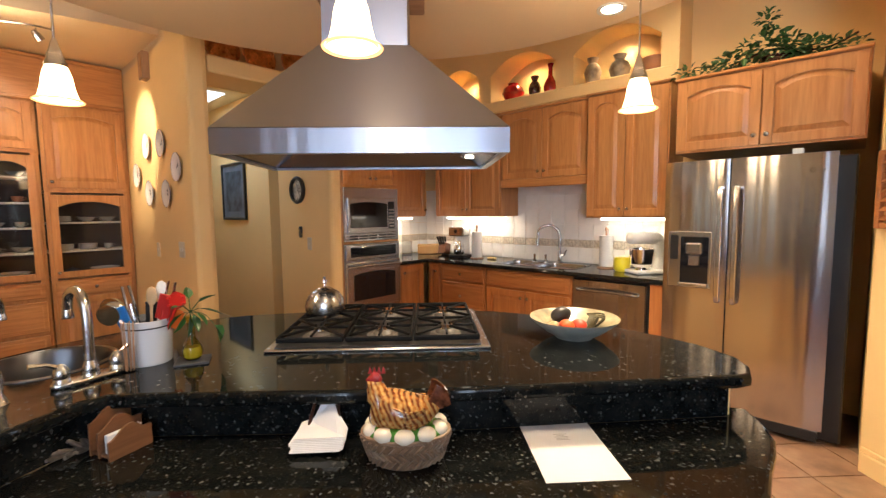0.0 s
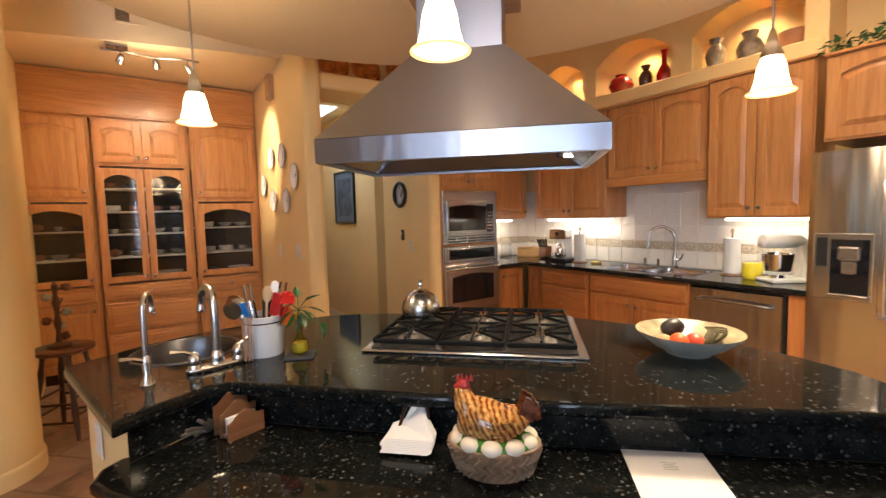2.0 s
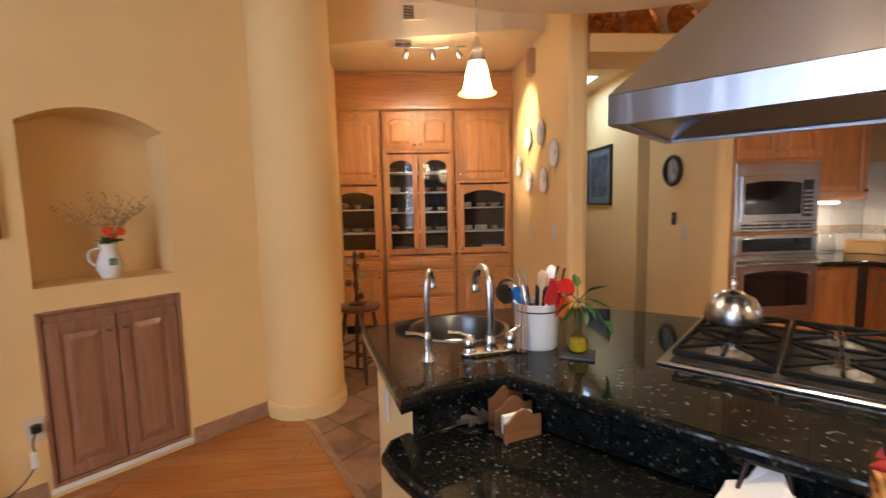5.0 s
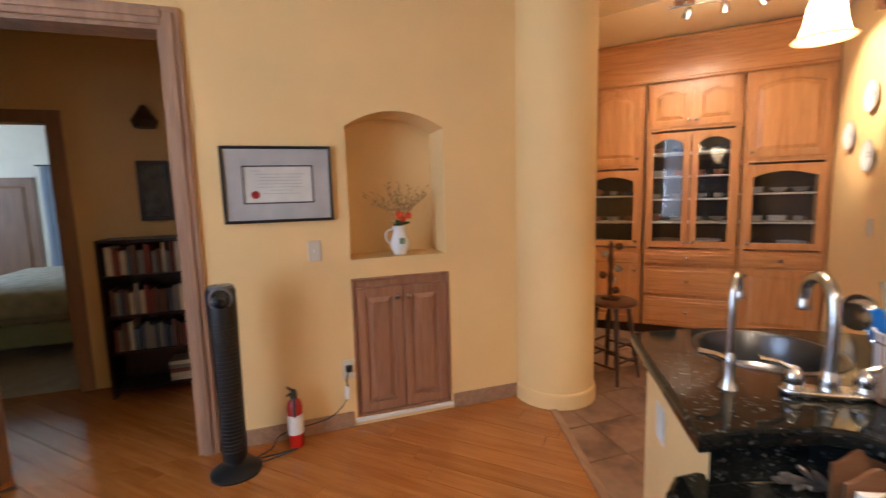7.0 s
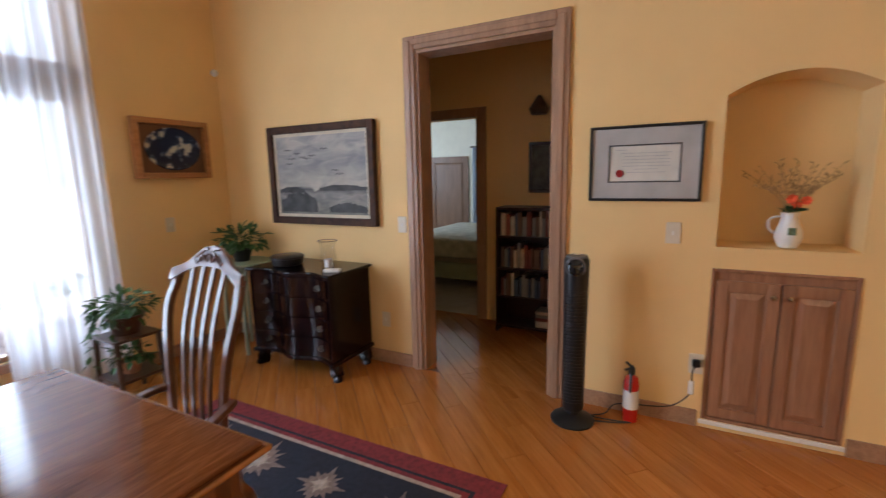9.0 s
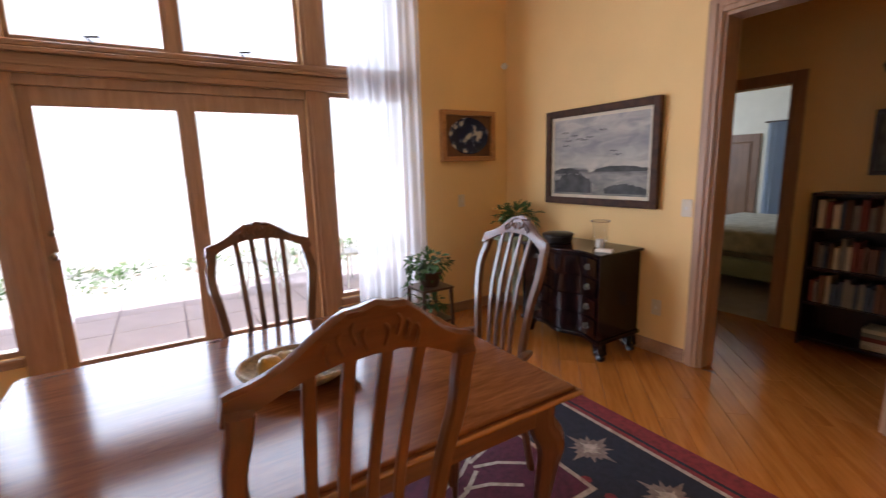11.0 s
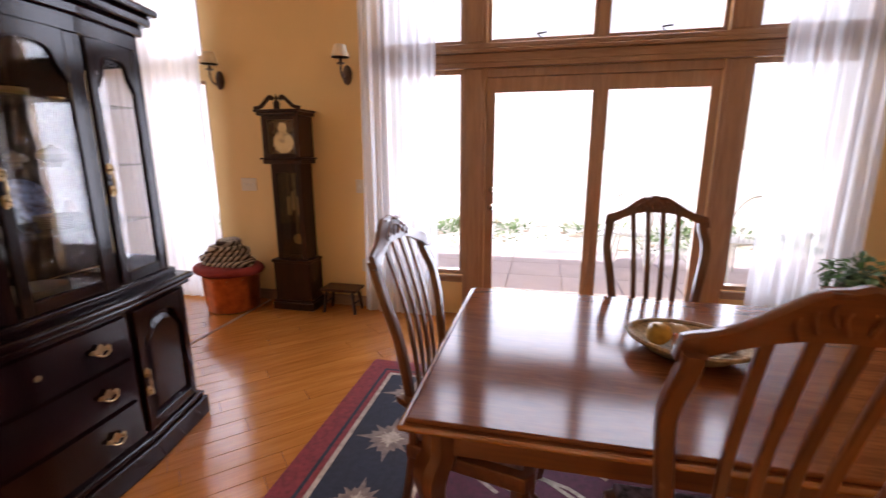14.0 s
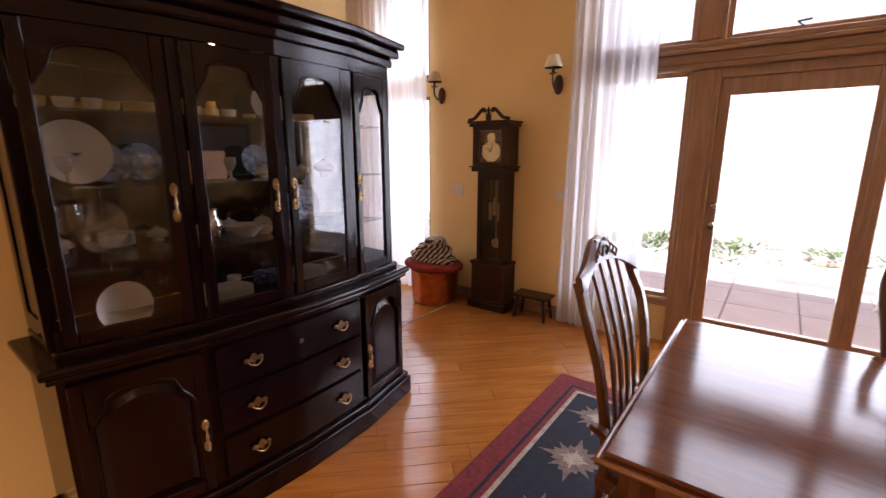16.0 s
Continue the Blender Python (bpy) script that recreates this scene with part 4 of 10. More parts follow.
# ---- pantry wall unit ----
PU = kit(-5.06, -0.86, 0, 90)
pw = thing("china_pantry", PU, "built-in maple pantry wall with glazed arched doors and drawers", "built-in cabinet")
bm = B()
cols = [(0.0, 0.58), (0.58, 1.36), (1.36, 2.0)]
part("back", box(B(), 0, 2.0, 0.45, 0.47, 0.1, 2.42), M_MAPLE, pw)
for x in (0.0, 0.565, 1.345, 1.985):
    part("upright", box(B(), x, x + 0.02, 0.0, 0.45, 0.1, 2.42, b=0.002), M_MAPLE, pw)
for (a, c), zs in zip(cols, ((0.84, 1.64), (0.84, 1.97), (0.84, 1.64))):
    for z in (0.1, *zs, 2.40):
        part("divider", box(B(), a + 0.02, c, 0.0, 0.45, z, z + 0.02), M_MAPLE, pw)
    part("face_frame", box(B(), a + 0.018, c, 0.0, 0.02, 0.12, 0.84), M_MAPLE, pw)
    part("face_frame", box(B(), a + 0.018, c, 0.0, 0.02, zs[-1] + 0.02, 2.40), M_MAPLE, pw)
    part("stile", box(B(), a + 0.018, a + 0.062, 0.0, 0.02, 0.86, zs[-1]), M_MAPLE, pw)
    part("stile", box(B(), c - 0.05, c, 0.0, 0.02, 0.86, zs[-1]), M_MAPLE, pw)
bm.free()
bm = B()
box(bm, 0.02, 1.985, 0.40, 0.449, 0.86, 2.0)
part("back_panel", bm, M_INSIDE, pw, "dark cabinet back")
bm = B(); box(bm, -0.02, 2.0, -0.012, 0.0, 2.42, 2.79); part("soffit_panel", bm, M_MAPLEX, pw, "plain maple panel above the doors")
for z in (2.42, 2.775):
    bm = B(); box(bm, -0.02, 2.0, -0.032, -0.012, z - 0.012, z + 0.022, b=0.008); part("moulding", bm, M_MAPLEX, pw)
for a, c, s in ((0.0, 0.58, 1), (1.36, 2.0, -1)):
    w = c - a
    set_door(pw, a + 0.045, 1.68, w - 0.075, 0.70, 0.045, s, kz=0.05)
    set_door(pw, a + 0.045, 0.88, w - 0.075, 0.74, 0.05, s, True, kz=0.05)
    set_drawer(pw, a + 0.045, 0.72, w - 0.075, 0.125)
    set_door(pw, a + 0.045, 0.12, w - 0.075, 0.58, 0.0, s, kz=0.52)
for i, s in ((0, 1), (1, -1)):
    set_door(pw, 0.61 + i * 0.368, 2.0, 0.36, 0.385, 0.04, s, kz=0.05)
    set_door(pw, 0.61 + i * 0.368, 0.88, 0.36, 1.07, 0.05, s, True, kz=0.05)
set_drawer(pw, 0.61, 0.72, 0.73, 0.125)
set_drawer(pw, 0.61, 0.42, 0.73, 0.27)
set_drawer(pw, 0.61, 0.12, 0.73, 0.27)
M_SHELF = plain("shelf_white", (0.62, 0.58, 0.5), 0.5)
for a, c, zs in ((0.04, 0.56, (1.10, 1.36)), (0.6, 1.34, (1.10, 1.32, 1.54, 1.76)), (1.38, 1.98, (1.10, 1.36))):
    for z in zs:
        bm = B(); box(bm, a, c, 0.06, 0.38, z, z + 0.014, b=0.003); part("shelf", bm, M_SHELF, pw, "thin pale shelf")
bm = B(); box(bm, 0.0, 2.0, 0.04, 0.4, 0, 0.1); part("toe_kick", bm, M_WALNUT, pw)

# ---- the island ----
from mathutils import geometry

UP = [(-0.96, 0.93), (-0.935, 1.06), (-0.885, 1.20), (-0.845, 1.238), (-0.77, 1.245), (0.1, 1.225), (1.08, 1.272), (1.12, 1.285), (1.17, 1.36), (1.19, 1.45), (1.15, 1.60), (1.06, 1.74), (0.88, 1.94), (0.62, 2.15), (0.44, 2.24),
      (0.2, 2.30), (-0.5, 2.30), (-0.79, 2.26), (-0.95, 2.20), (-1.28, 1.98), (-1.42, 1.80), (-1.52, 1.58), (-1.575, 1.33), (-1.565, 1.29)]
LOW = [(-0.97, 1.12), (-1.05, 1.03), (-1.055, 0.97), (-1.02, 0.91), (-0.94, 0.88), (-0.82, 0.855), (-0.5, 0.80), (-0.1, 0.77), (0.4, 0.765), (0.66, 0.79), (0.80, 0.84), (0.905, 0.925), (0.985, 1.02), (1.06, 1.10), (1.115, 1.17), (1.155, 1.27), (1.175, 1.38), (1.10, 1.40), (-0.9, 1.40)]


def slab_hole(pts, z0, z1, b, cx, cy, r, n=36):
    bm = B()
    rings = []
    for k in range(4):
        a = math.pi / 2 * k / 3
        rings.append((inset(pts, b * (1 - math.sin(a))), z0 + b * (1 - math.cos(a))))
    for k in range(4):
        a = math.pi / 2 * k / 3
        rings.append((inset(pts, b * (1 - math.cos(a))), z1 - b * (1 - math.sin(a))))
    vs = [[bm.verts.new((x, y, z)) for x, y in ring] for ring, z in rings]
    m = len(pts)
    for a, c in zip(vs, vs[1:]):
        for i in range(m):
            bm.faces.new((a[i], a[(i + 1) % m], c[(i + 1) % m], c[i]))
    hole = [[bm.verts.new((cx + r * math.cos(2 * math.pi * i / n), cy + r * math.sin(2 * math.pi * i / n), z)) for i in range(n)] for z in (z0, z1)]
    for i in range(n):
        bm.faces.new((hole[0][(i + 1) % n], hole[0][i], hole[1][i], hole[1][(i + 1) % n]))
    for ring, h in ((vs[0], hole[0]), (vs[-1], hole[1])):
        every = ring + h[::-1]
        for t in geometry.tessellate_polygon([[v.co for v in ring], [v.co for v in h[::-1]]]):
            bm.faces.new([every[k] for k in t])
    bmesh.ops.recalc_face_normals(bm, faces=bm.faces)
    return bm


isl = thing("kitchen_island", pose(0, 0, 0), "two-level kitchen island with painted sides and black granite tops", "kitchen island")
part("upper_body", slab_hole(inset(UP, 0.055), 0, 0.872, 0.001, -1.265, 1.55, 0.183), M_WALL, isl, "painted plaster base")
bm = B(); prism(bm, inset([p for p in LOW if p[1] < 1.26] + [(1.13, 1.30), (-0.86, 1.30)], 0.16), 0, 0.724); part("lower_body", bm, M_WALL, isl)
part("upper_worktop", slab_hole(UP, 0.874, 0.918, 0.014, -1.265, 1.55, 0.185), M_GRAN, isl, "polished black granite upper top")
bm = B(); slab(bm, LOW, 0.724, 0.765, 0.014); part("lower_worktop", bm, M_GRAN, isl, "polished black granite bar top")
sp = inset(UP, 0.048)
bm = B()
for i in range(1, 7):
    (xa, ya), (xc, yc) = sp[i - 1] if i > 1 else sp[0], sp[i]
    add(bm, [(xa, ya, 0.766), (xc, yc, 0.766), (xc, yc, 0.873), (xa, ya, 0.873)], [(0, 1, 2, 3)])
part("splash", bm, M_GRAN, isl, "black granite upstand between the levels")
bm = B(); box(bm, -0.038, 0.038, -0.004, 0.0, -0.058, 0.058, b=0.003); part("outlet_plate", bm, M_WHITE, isl, "white outlet cover", m=pose(-1.34, 1.215, 0.70, 0, 0, -29))

isk = thing("island_sink", pose(-1.265, 1.55, 0.918), "round stainless prep sink in the granite", "sink")
bm = B()
lathe(bm, [(0.205, 0.0), (0.205, 0.003), (0.188, 0.004), (0.18, -0.006), (0.172, -0.10), (0.13, -0.135), (0.03, -0.14), (0.0, -0.141)], 40, caps=2)
part("bowl", bm, steel("sink_steel", (0.13, 0.135, 0.15), 0.32), isk, "brushed stainless bowl", True)
bm = B(); lathe(bm, [(0.035, -0.139), (0.03, -0.136), (0.0, -0.137)], 20); part("drain", bm, M_CHROME, isk, "", True)

FA = math.degrees(math.atan2(0.17, -0.27))
fa = thing("island_faucet", pose(-0.985, 1.375, 0.918, 0, 0, FA), "satin nickel bridge faucet with a gooseneck and two levers", "faucet")
bm = B(); slab(bm, [(0.03 * math.cos(a) * 1.0, 0.105 * math.copysign(abs(math.sin(a)) ** 0.6, math.sin(a))) for a in [2 * math.pi * i / 24 for i in range(24)]], 0, 0.018, 0.006)
part("base_plate", bm, M_NICKEL, fa, "", True)
bm = B()
lathe(bm, [(0.026, 0.018), (0.022, 0.03), (0.024, 0.036), (0.02, 0.05), (0.015, 0.065)], 16)
tube(bm, spline([(0, 0, 0.05), (0, 0, 0.2), (0.02, 0, 0.265), (0.07, 0, 0.285), (0.12, 0, 0.26), (0.135, 0, 0.215)], 6), 0.015, 12)
lathe(bm, [(0.018, 0.185), (0.019, 0.19), (0.016, 0.215), (0.0125, 0.222)], 12, pose(0.135, 0, 0))
part("spout", bm, M_NICKEL, fa, "gooseneck spout", True)
for s in (-1, 1):
    bm = B()
    lathe(bm, [(0.024, 0.018), (0.02, 0.03), (0.023, 0.036), (0.02, 0.055), (0.012, 0.07), (0.0, 0.076)], 16, pose(0, s * 0.075, 0))
    tube(bm, [(0, s * 0.075, 0.062), (0.0, s * 0.11, 0.082), (0.0, s * 0.15, 0.088)], [0.008, 0.006, 0.008], 8)
    part("lever", bm, M_NICKEL, fa, "", True)
ff = thing("water_tap", pose(-1.11, 1.20, 0.918, 0, 0, 118), "slim chrome drinking-water tap with a small lever", "faucet")
bm = B()
lathe(bm, [(0.024, 0), (0.02, 0.01), (0.012, 0.03), (0.016, 0.07), (0.012, 0.09), (0.007, 0.10)], 14)
tube(bm, spline([(0, 0, 0.09), (0, 0, 0.23), (0.015, 0, 0.275), (0.05, 0, 0.29), (0.08, 0, 0.27), (0.085, 0, 0.235)], 6), 0.0095, 10)
lathe(bm, [(0.012, 0.222), (0.0125, 0.226), (0.0105, 0.24)], 12, pose(0.085, 0, 0))
part("spout", bm, M_NICKEL, ff, "", True)
bm = B(); tube(bm, [(0, 0, 0.075), (-0.02, 0.03, 0.09), (-0.03, 0.065, 0.092)], [0.01, 0.007, 0.01], 8); part("lever", bm, M_CHROME, ff, "", True)

# cooktop
ck = thing("cooktop", pose(-0.095, 1.925, 0.918), "stainless gas cooktop with black cast-iron grates", "cooktop")
bm = B(); box(bm, -0.43, 0.43, -0.325, 0.325, 0.0, 0.012, b=0.005); part("tray", bm, M_STEEL, ck, "stainless tray")
bm = B(); box(bm, -0.395, 0.395, -0.305, 0.305, 0.0125, 0.016, b=0.001); part("well", bm, M_BLACK, ck, "black enamel well")
M_BURNER = plain("burner_alloy", (0.11, 0.10, 0.088), 0.5, var=0.25, scale=30)
for sx in (-0.131, 0.131):
    bm = B(); box(bm, sx - 0.013, sx + 0.013, -0.303, 0.303, 0.0165, 0.0185, b=0.0008); part("divider", bm, M_BURNER, ck, "dull alloy strip")
for i in range(3):
    gx = -0.262 + i * 0.262
    for y in (-0.145, 0.145):
        bm = B(); lathe(bm, [(0.066, 0.016), (0.06, 0.021), (0.042, 0.022), (0.038, 0.030), (0.03, 0.036), (0.0, 0.038)], 24)
        part("burner", bm, M_BURNER, ck, "round metal burner", True, pose(gx, y, 0))
        bm = B(); lathe(bm, [(0.026, 0.0385), (0.024, 0.044), (0.0, 0.045)], 16); part("burner_cap", bm, M_NICKEL, ck, "", True, pose(gx, y, 0))
    bm = B()
    x0, x1, y0, y1 = gx - 0.122, gx + 0.122, -0.3, 0.3
    for a, c in (((x0, y0), (x1, y0)), ((x0, y1), (x1, y1)), ((x0, y0), (x0, y1)), ((x1, y0), (x1, y1))):
        bar(bm, [(*a, 0.042), (*c, 0.042)], 0.012, 0.02, side=(0, 1, 0) if a[1] == c[1] else (1, 0, 0))
    bar(bm, [(x0, 0, 0.046), (x1, 0, 0.046)], 0.011, 0.012, side=(0, 1, 0))
    for y in (-0.145, 0.145):
        for dx, dy in ((-1, -1), (1, -1), (-1, 1), (1, 1)):
            bar(bm, [(gx + dx * 0.118, y + dy * 0.13, 0.05), (gx + dx * 0.018, y + dy * 0.022, 0.052)], 0.008, 0.011, side=(dy, -dx, 0))
        bar(bm, [(x0, y, 0.05), (gx - 0.03, y, 0.052)], 0.008, 0.011, side=(0, 1, 0))
        bar(bm, [(x1, y, 0.05), (gx + 0.03, y, 0.052)], 0.008, 0.011, side=(0, 1, 0))
        bar(bm, [(gx, y - 0.135, 0.05), (gx, y - 0.03, 0.052)], 0.008, 0.011)
        bar(bm, [(gx, y + 0.135, 0.05), (gx, y + 0.03, 0.052)], 0.008, 0.011)
    part("grate", bm, M_IRON, ck, "black cast-iron grate")
kt = thing("kettle", pose(-0.385, 2.02, 0.976, 0, 0, 95), "polished steel dome kettle with a ball-topped lid", "kettle")
bm = B(); lathe(bm, [(0.075, 0), (0.088, 0.01), (0.092, 0.035), (0.085, 0.065), (0.065, 0.095), (0.035, 0.112)], 28); part("body", bm, M_STEEL, kt, "", True)
bm = B(); lathe(bm, [(0.036, 0.112), (0.03, 0.118), (0.008, 0.124), (0.006, 0.135), (0.013, 0.143), (0.012, 0.152), (0.005, 0.158), (0.009, 0.166), (0.0, 0.172)], 16); part("lid", bm, M_CHROME, kt, "", True)
bm = B(); tube(bm, [(0.07, 0, 0.06), (0.105, 0, 0.085), (0.12, 0, 0.095)], [0.014, 0.01, 0.008], 8); part("spout", bm, M_STEEL, kt, "", True)

# fruit bowl
M_BOWL = plain("bowl_cream", (0.30, 0.26, 0.16), 0.3, var=0.45, scale=22)
M_BOWL_OUT = plain("bowl_sage", (0.30, 0.31, 0.27), 0.35, var=0.25, scale=16)
fb = thing("fruit_bowl", pose(0.70, 1.74, 0.918), "wide glazed stoneware bowl, cream inside and sage outside", "bowl")
bm = B(); lathe(bm, [(0.075, 0.0), (0.08, 0.008), (0.12, 0.03), (0.175, 0.075), (0.18, 0.084)], 40, caps=1); part("shell", bm, M_BOWL_OUT, fb, "sage-green outside", True)
bm = B()
v0 = lathe(bm, [(0.18, 0.0845), (0.172, 0.08), (0.118, 0.04), (0.07, 0.018), (0.0, 0.017)], 40, caps=2); part("lining", bm, M_BOWL, fb, "cream glazed inside with brown marks", True)


def fruit(name, m, r, col, label, sx=1.0, sy=1.0, sz=1.0):
    bm = B()
    prof = [(r * math.sin(a) * (1 + 0.03 * math.cos(3 * a)), r * sz * -math.cos(a)) for a in [math.pi * i / 10 for i in range(11)]]
    lathe(bm, prof, 20, sx=sx, sy=sy)
    return solo(name, bm, plain(name + "_skin", col, 0.35, var=0.3, scale=20), label, "fruit", m, smooth=True)


fruit("avocado", pose(0.66, 1.79, 1.0, 0, 80, 20), 0.034, (0.02, 0.018, 0.015), "dark ripe avocado in the stoneware bowl", sz=1.4)
fruit("tomato", pose(0.66, 1.71, 0.97), 0.033, (0.65, 0.10, 0.03), "red tomato in the stoneware bowl", sz=0.85)
fruit("tomato", pose(0.715, 1.72, 0.97), 0.032, (0.55, 0.06, 0.03), "darker red tomato in the stoneware bowl", sz=0.85)
fruit("potato", pose(0.61, 1.73, 0.962, 0, 70, 0), 0.024, (0.45, 0.28, 0.14), "small tan potato in the stoneware bowl", sz=1.3)
bm = B()
rng = random.Random(5)
for i in range(9):
    a = rng.uniform(-0.4, 0.5)
    tube(bm, spline([(0.73 + 0.01 * i, 1.70 + 0.008 * i, 0.955), (0.76 + 0.01 * i, 1.74 + 0.01 * i * a, 0.985 + 0.002 * i), (0.79, 1.80 + 0.01 * i * a, 0.99)], 4), 0.004, 6)
solo("pepper_stalks", bm, plain("stalk", (0.06, 0.05, 0.02), 0.6, var=0.4, scale=40), "bundle of dark dried stalks in the bowl", "dried peppers")

# hen tureen
ht = thing("hen_tureen", pose(0.03, 1.13, 0.765), "glazed hen sitting on eggs in a woven-pattern oval dish", "tureen")
M_BASK = plain("basket_glaze", (0.20, 0.12, 0.07), 0.35, var=0.35, scale=50)
M_BASKL = plain("basket_strand", (0.24, 0.15, 0.09), 0.32, var=0.3, scale=50)
bm = B(); lathe(bm, [(0.085, 0), (0.092, 0.004), (0.118, 0.075), (0.12, 0.082), (0.10, 0.082), (0.0, 0.078)], 48, sy=0.72); part("dish", bm, M_BASK, ht, "brown glazed dish", True)
for i in range(30):
    for row in (0, 1, 2):
        a = 2 * math.pi * (i + 0.5 * (row % 2)) / 30
        d = 0.13 if row % 2 == 0 else -0.13
        p = []
        for f in (0, 0.5, 1):
            z = 0.010 + row * 0.022 + 0.024 * f
            r = 0.0945 + 0.026 * z / 0.075 + 0.001
            an = a + d * (f - 0.5) * 1.6
            p.append((r * math.cos(an), r * 0.72 * math.sin(an), z))
        part("strand", bar(B(), p, 0.010, 0.005, side=(math.cos(a), math.sin(a) * 0.72, 0.2)), M_BASKL, ht)
bm = B(); lathe(bm, [(0.116, 0.078), (0.123, 0.082), (0.123, 0.088), (0.115, 0.09)], 48, sy=0.72, caps=0); part("rim", bm, M_BASKL, ht, "", True)
M_EGG = plain("egg_glaze", (0.62, 0.57, 0.47), 0.2, var=0.1)
M_LEAFG = plain("green_glaze", (0.05, 0.16, 0.02), 0.2, var=0.5, scale=40)
bm = B(); lathe(bm, [(0.115, 0.080), (0.114, 0.094), (0.095, 0.110), (0.0, 0.115)], 40, sy=0.72); part("nest", bm, M_LEAFG, ht, "green glazed nest", True)
for i in range(10):
    a = 2 * math.pi * (i + 0.5) / 10
    bm = B(); lathe(bm, [(0.026 * math.sin(q), -0.021 * math.cos(q)) for q in [math.pi * k / 8 for k in range(9)]], 14, sx=1.15)
    part("egg", bm, M_EGG, ht, "cream glazed egg", True, pose(0.093 * math.cos(a), 0.067 * math.sin(a), 0.094, 0, 0, math.degrees(a) + 90))
mt, nt, p = shader("hen_glaze")
v = mapped(nt, (1, 1, 1), (0, radians(25), 0))
w = node(nt, "ShaderNodeTexWave", Scale=24.0, Distortion=6.0, Detail=3.0)
nt.links.new(v, w.inputs["Vector"])
vv = node(nt, "ShaderNodeTexVoronoi", Scale=62.0)
nt.links.new(v, vv.inputs["Vector"])
c1 = ramp(nt, w.outputs["Fac"], [(0.22, (0.13, 0.025, 0.006)), (0.38, (0.42, 0.17, 0.03)), (0.75, (0.66, 0.45, 0.16))])
c3 = ramp(nt, vv.outputs["Distance"], [(0.12, (0.58, 0.34, 0.10)), (0.38, (0.42, 0.15, 0.025)), (0.62, (0.12, 0.03, 0.008))])
nt.links.new(mixc(nt, 0.62, c1, c3), p.inputs["Base Color"])
p.inputs["Roughness"].default_value, p.inputs["Coat Weight"].default_value = 0.15, 0.6
M_HEN = mt


def loft(bm, rings, n=20):
    """Ellipses (x, y, z, along, across, tilt) joined into a body that runs along x."""
    vs = []
    for x, y, z, rz, ry, tilt in rings:
        t = radians(tilt)
        vs.append([bm.verts.new((x - rz * math.sin(q) * math.sin(t), y + ry * math.cos(q), z + rz * math.sin(q) * math.cos(t))) for q in [2 * math.pi * i / n for i in range(n)]])
    for a, c in zip(vs, vs[1:]):
        for i in range(n):
            bm.faces.new((a[i], a[(i + 1) % n], c[(i + 1) % n], c[i]))
    bm.faces.new(vs[0][::-1]), bm.faces.new(vs[-1])
    bmesh.ops.recalc_face_normals(bm, faces=bm.faces)
    return bm


bm = B(); loft(bm, [(-0.098, 0, 0.125, 0.014, 0.014, 0), (-0.088, 0, 0.138, 0.042, 0.040, 0), (-0.06, 0, 0.145, 0.058, 0.058, 0), (-0.012, 0, 0.138, 0.056, 0.064, 0), (0.035, 0, 0.132, 0.046, 0.058, 0), (0.07, 0, 0.138, 0.036, 0.040, -10), (0.09, 0, 0.146, 0.02, 0.026, -15)]); part("body", bm, M_HEN, ht, "speckled brown and yellow body", True)
bm = B(); loft(bm, [(-0.055, 0, 0.16, 0.052, 0.050, 72), (-0.07, 0, 0.192, 0.036, 0.036, 75), (-0.08, 0, 0.218, 0.024, 0.025, 80), (-0.08, 0, 0.225, 0.015, 0.016, 85)]); part("neck", bm, M_HEN, ht, "", True)
M_COMB = plain("red_glaze", (0.32, 0.03, 0.03), 0.2, var=0.3, scale=30)
bm = B(); loft(bm, [(-0.106, 0, 0.225, 0.002, 0.002, 0), (-0.098, 0, 0.227, 0.009, 0.008, 0), (-0.085, 0, 0.232, 0.017, 0.015, 0), (-0.07, 0, 0.23, 0.015, 0.014, 0), (-0.062, 0, 0.228, 0.004, 0.004, 0)])
for i in range(4):
    add(bm, [(-0.10 + i * 0.012, -0.003, 0.243), (-0.088 + i * 0.012, -0.003, 0.243), (-0.094 + i * 0.012, -0.002, 0.263), (-0.10 + i * 0.012, 0.003, 0.243), (-0.088 + i * 0.012, 0.003, 0.243), (-0.094 + i * 0.012, 0.002, 0.263)],
        [(0, 1, 2), (5, 4, 3), (0, 2, 5, 3), (1, 4, 5, 2)])
box(bm, -0.10, -0.088, -0.006, 0.006, 0.195, 0.225, b=0.004)
part("head", bm, M_COMB, ht, "red head with comb and wattle", True)
M_TAIL = plain("tail_glaze", (0.10, 0.03, 0.012), 0.18, var=0.6, scale=60, coat=0.4)
for i in range(11):
    a = radians(18 + 9.5 * (i % 6))
    s = -1 if i < 5 else 1
    bm = B(); bar(bm, spline([(0.055, s * 0.012, 0.145), (0.055 + 0.035 * math.cos(a), s * 0.02, 0.145 + 0.035 * math.sin(a)), (0.05 + 0.075 * math.cos(a), s * 0.016, 0.14 + 0.085 * math.sin(a))], 4), 0.009, 0.018, side=(0, 1, 0)); part("tail_feather", bm, M_TAIL, ht)
for s in (-1, 1):
    for i in range(7):
        bm = B(); bar(bm, spline([(-0.03 + i * 0.004, s * (0.052 + 0.001 * i), 0.168 - i * 0.010), (0.01, s * 0.062, 0.158 - i * 0.009), (0.055, s * 0.046, 0.162 - i * 0.006)], 4), 0.004, 0.007, side=(0, 0, 1)); part("wing_feather", bm, M_HEN, ht)

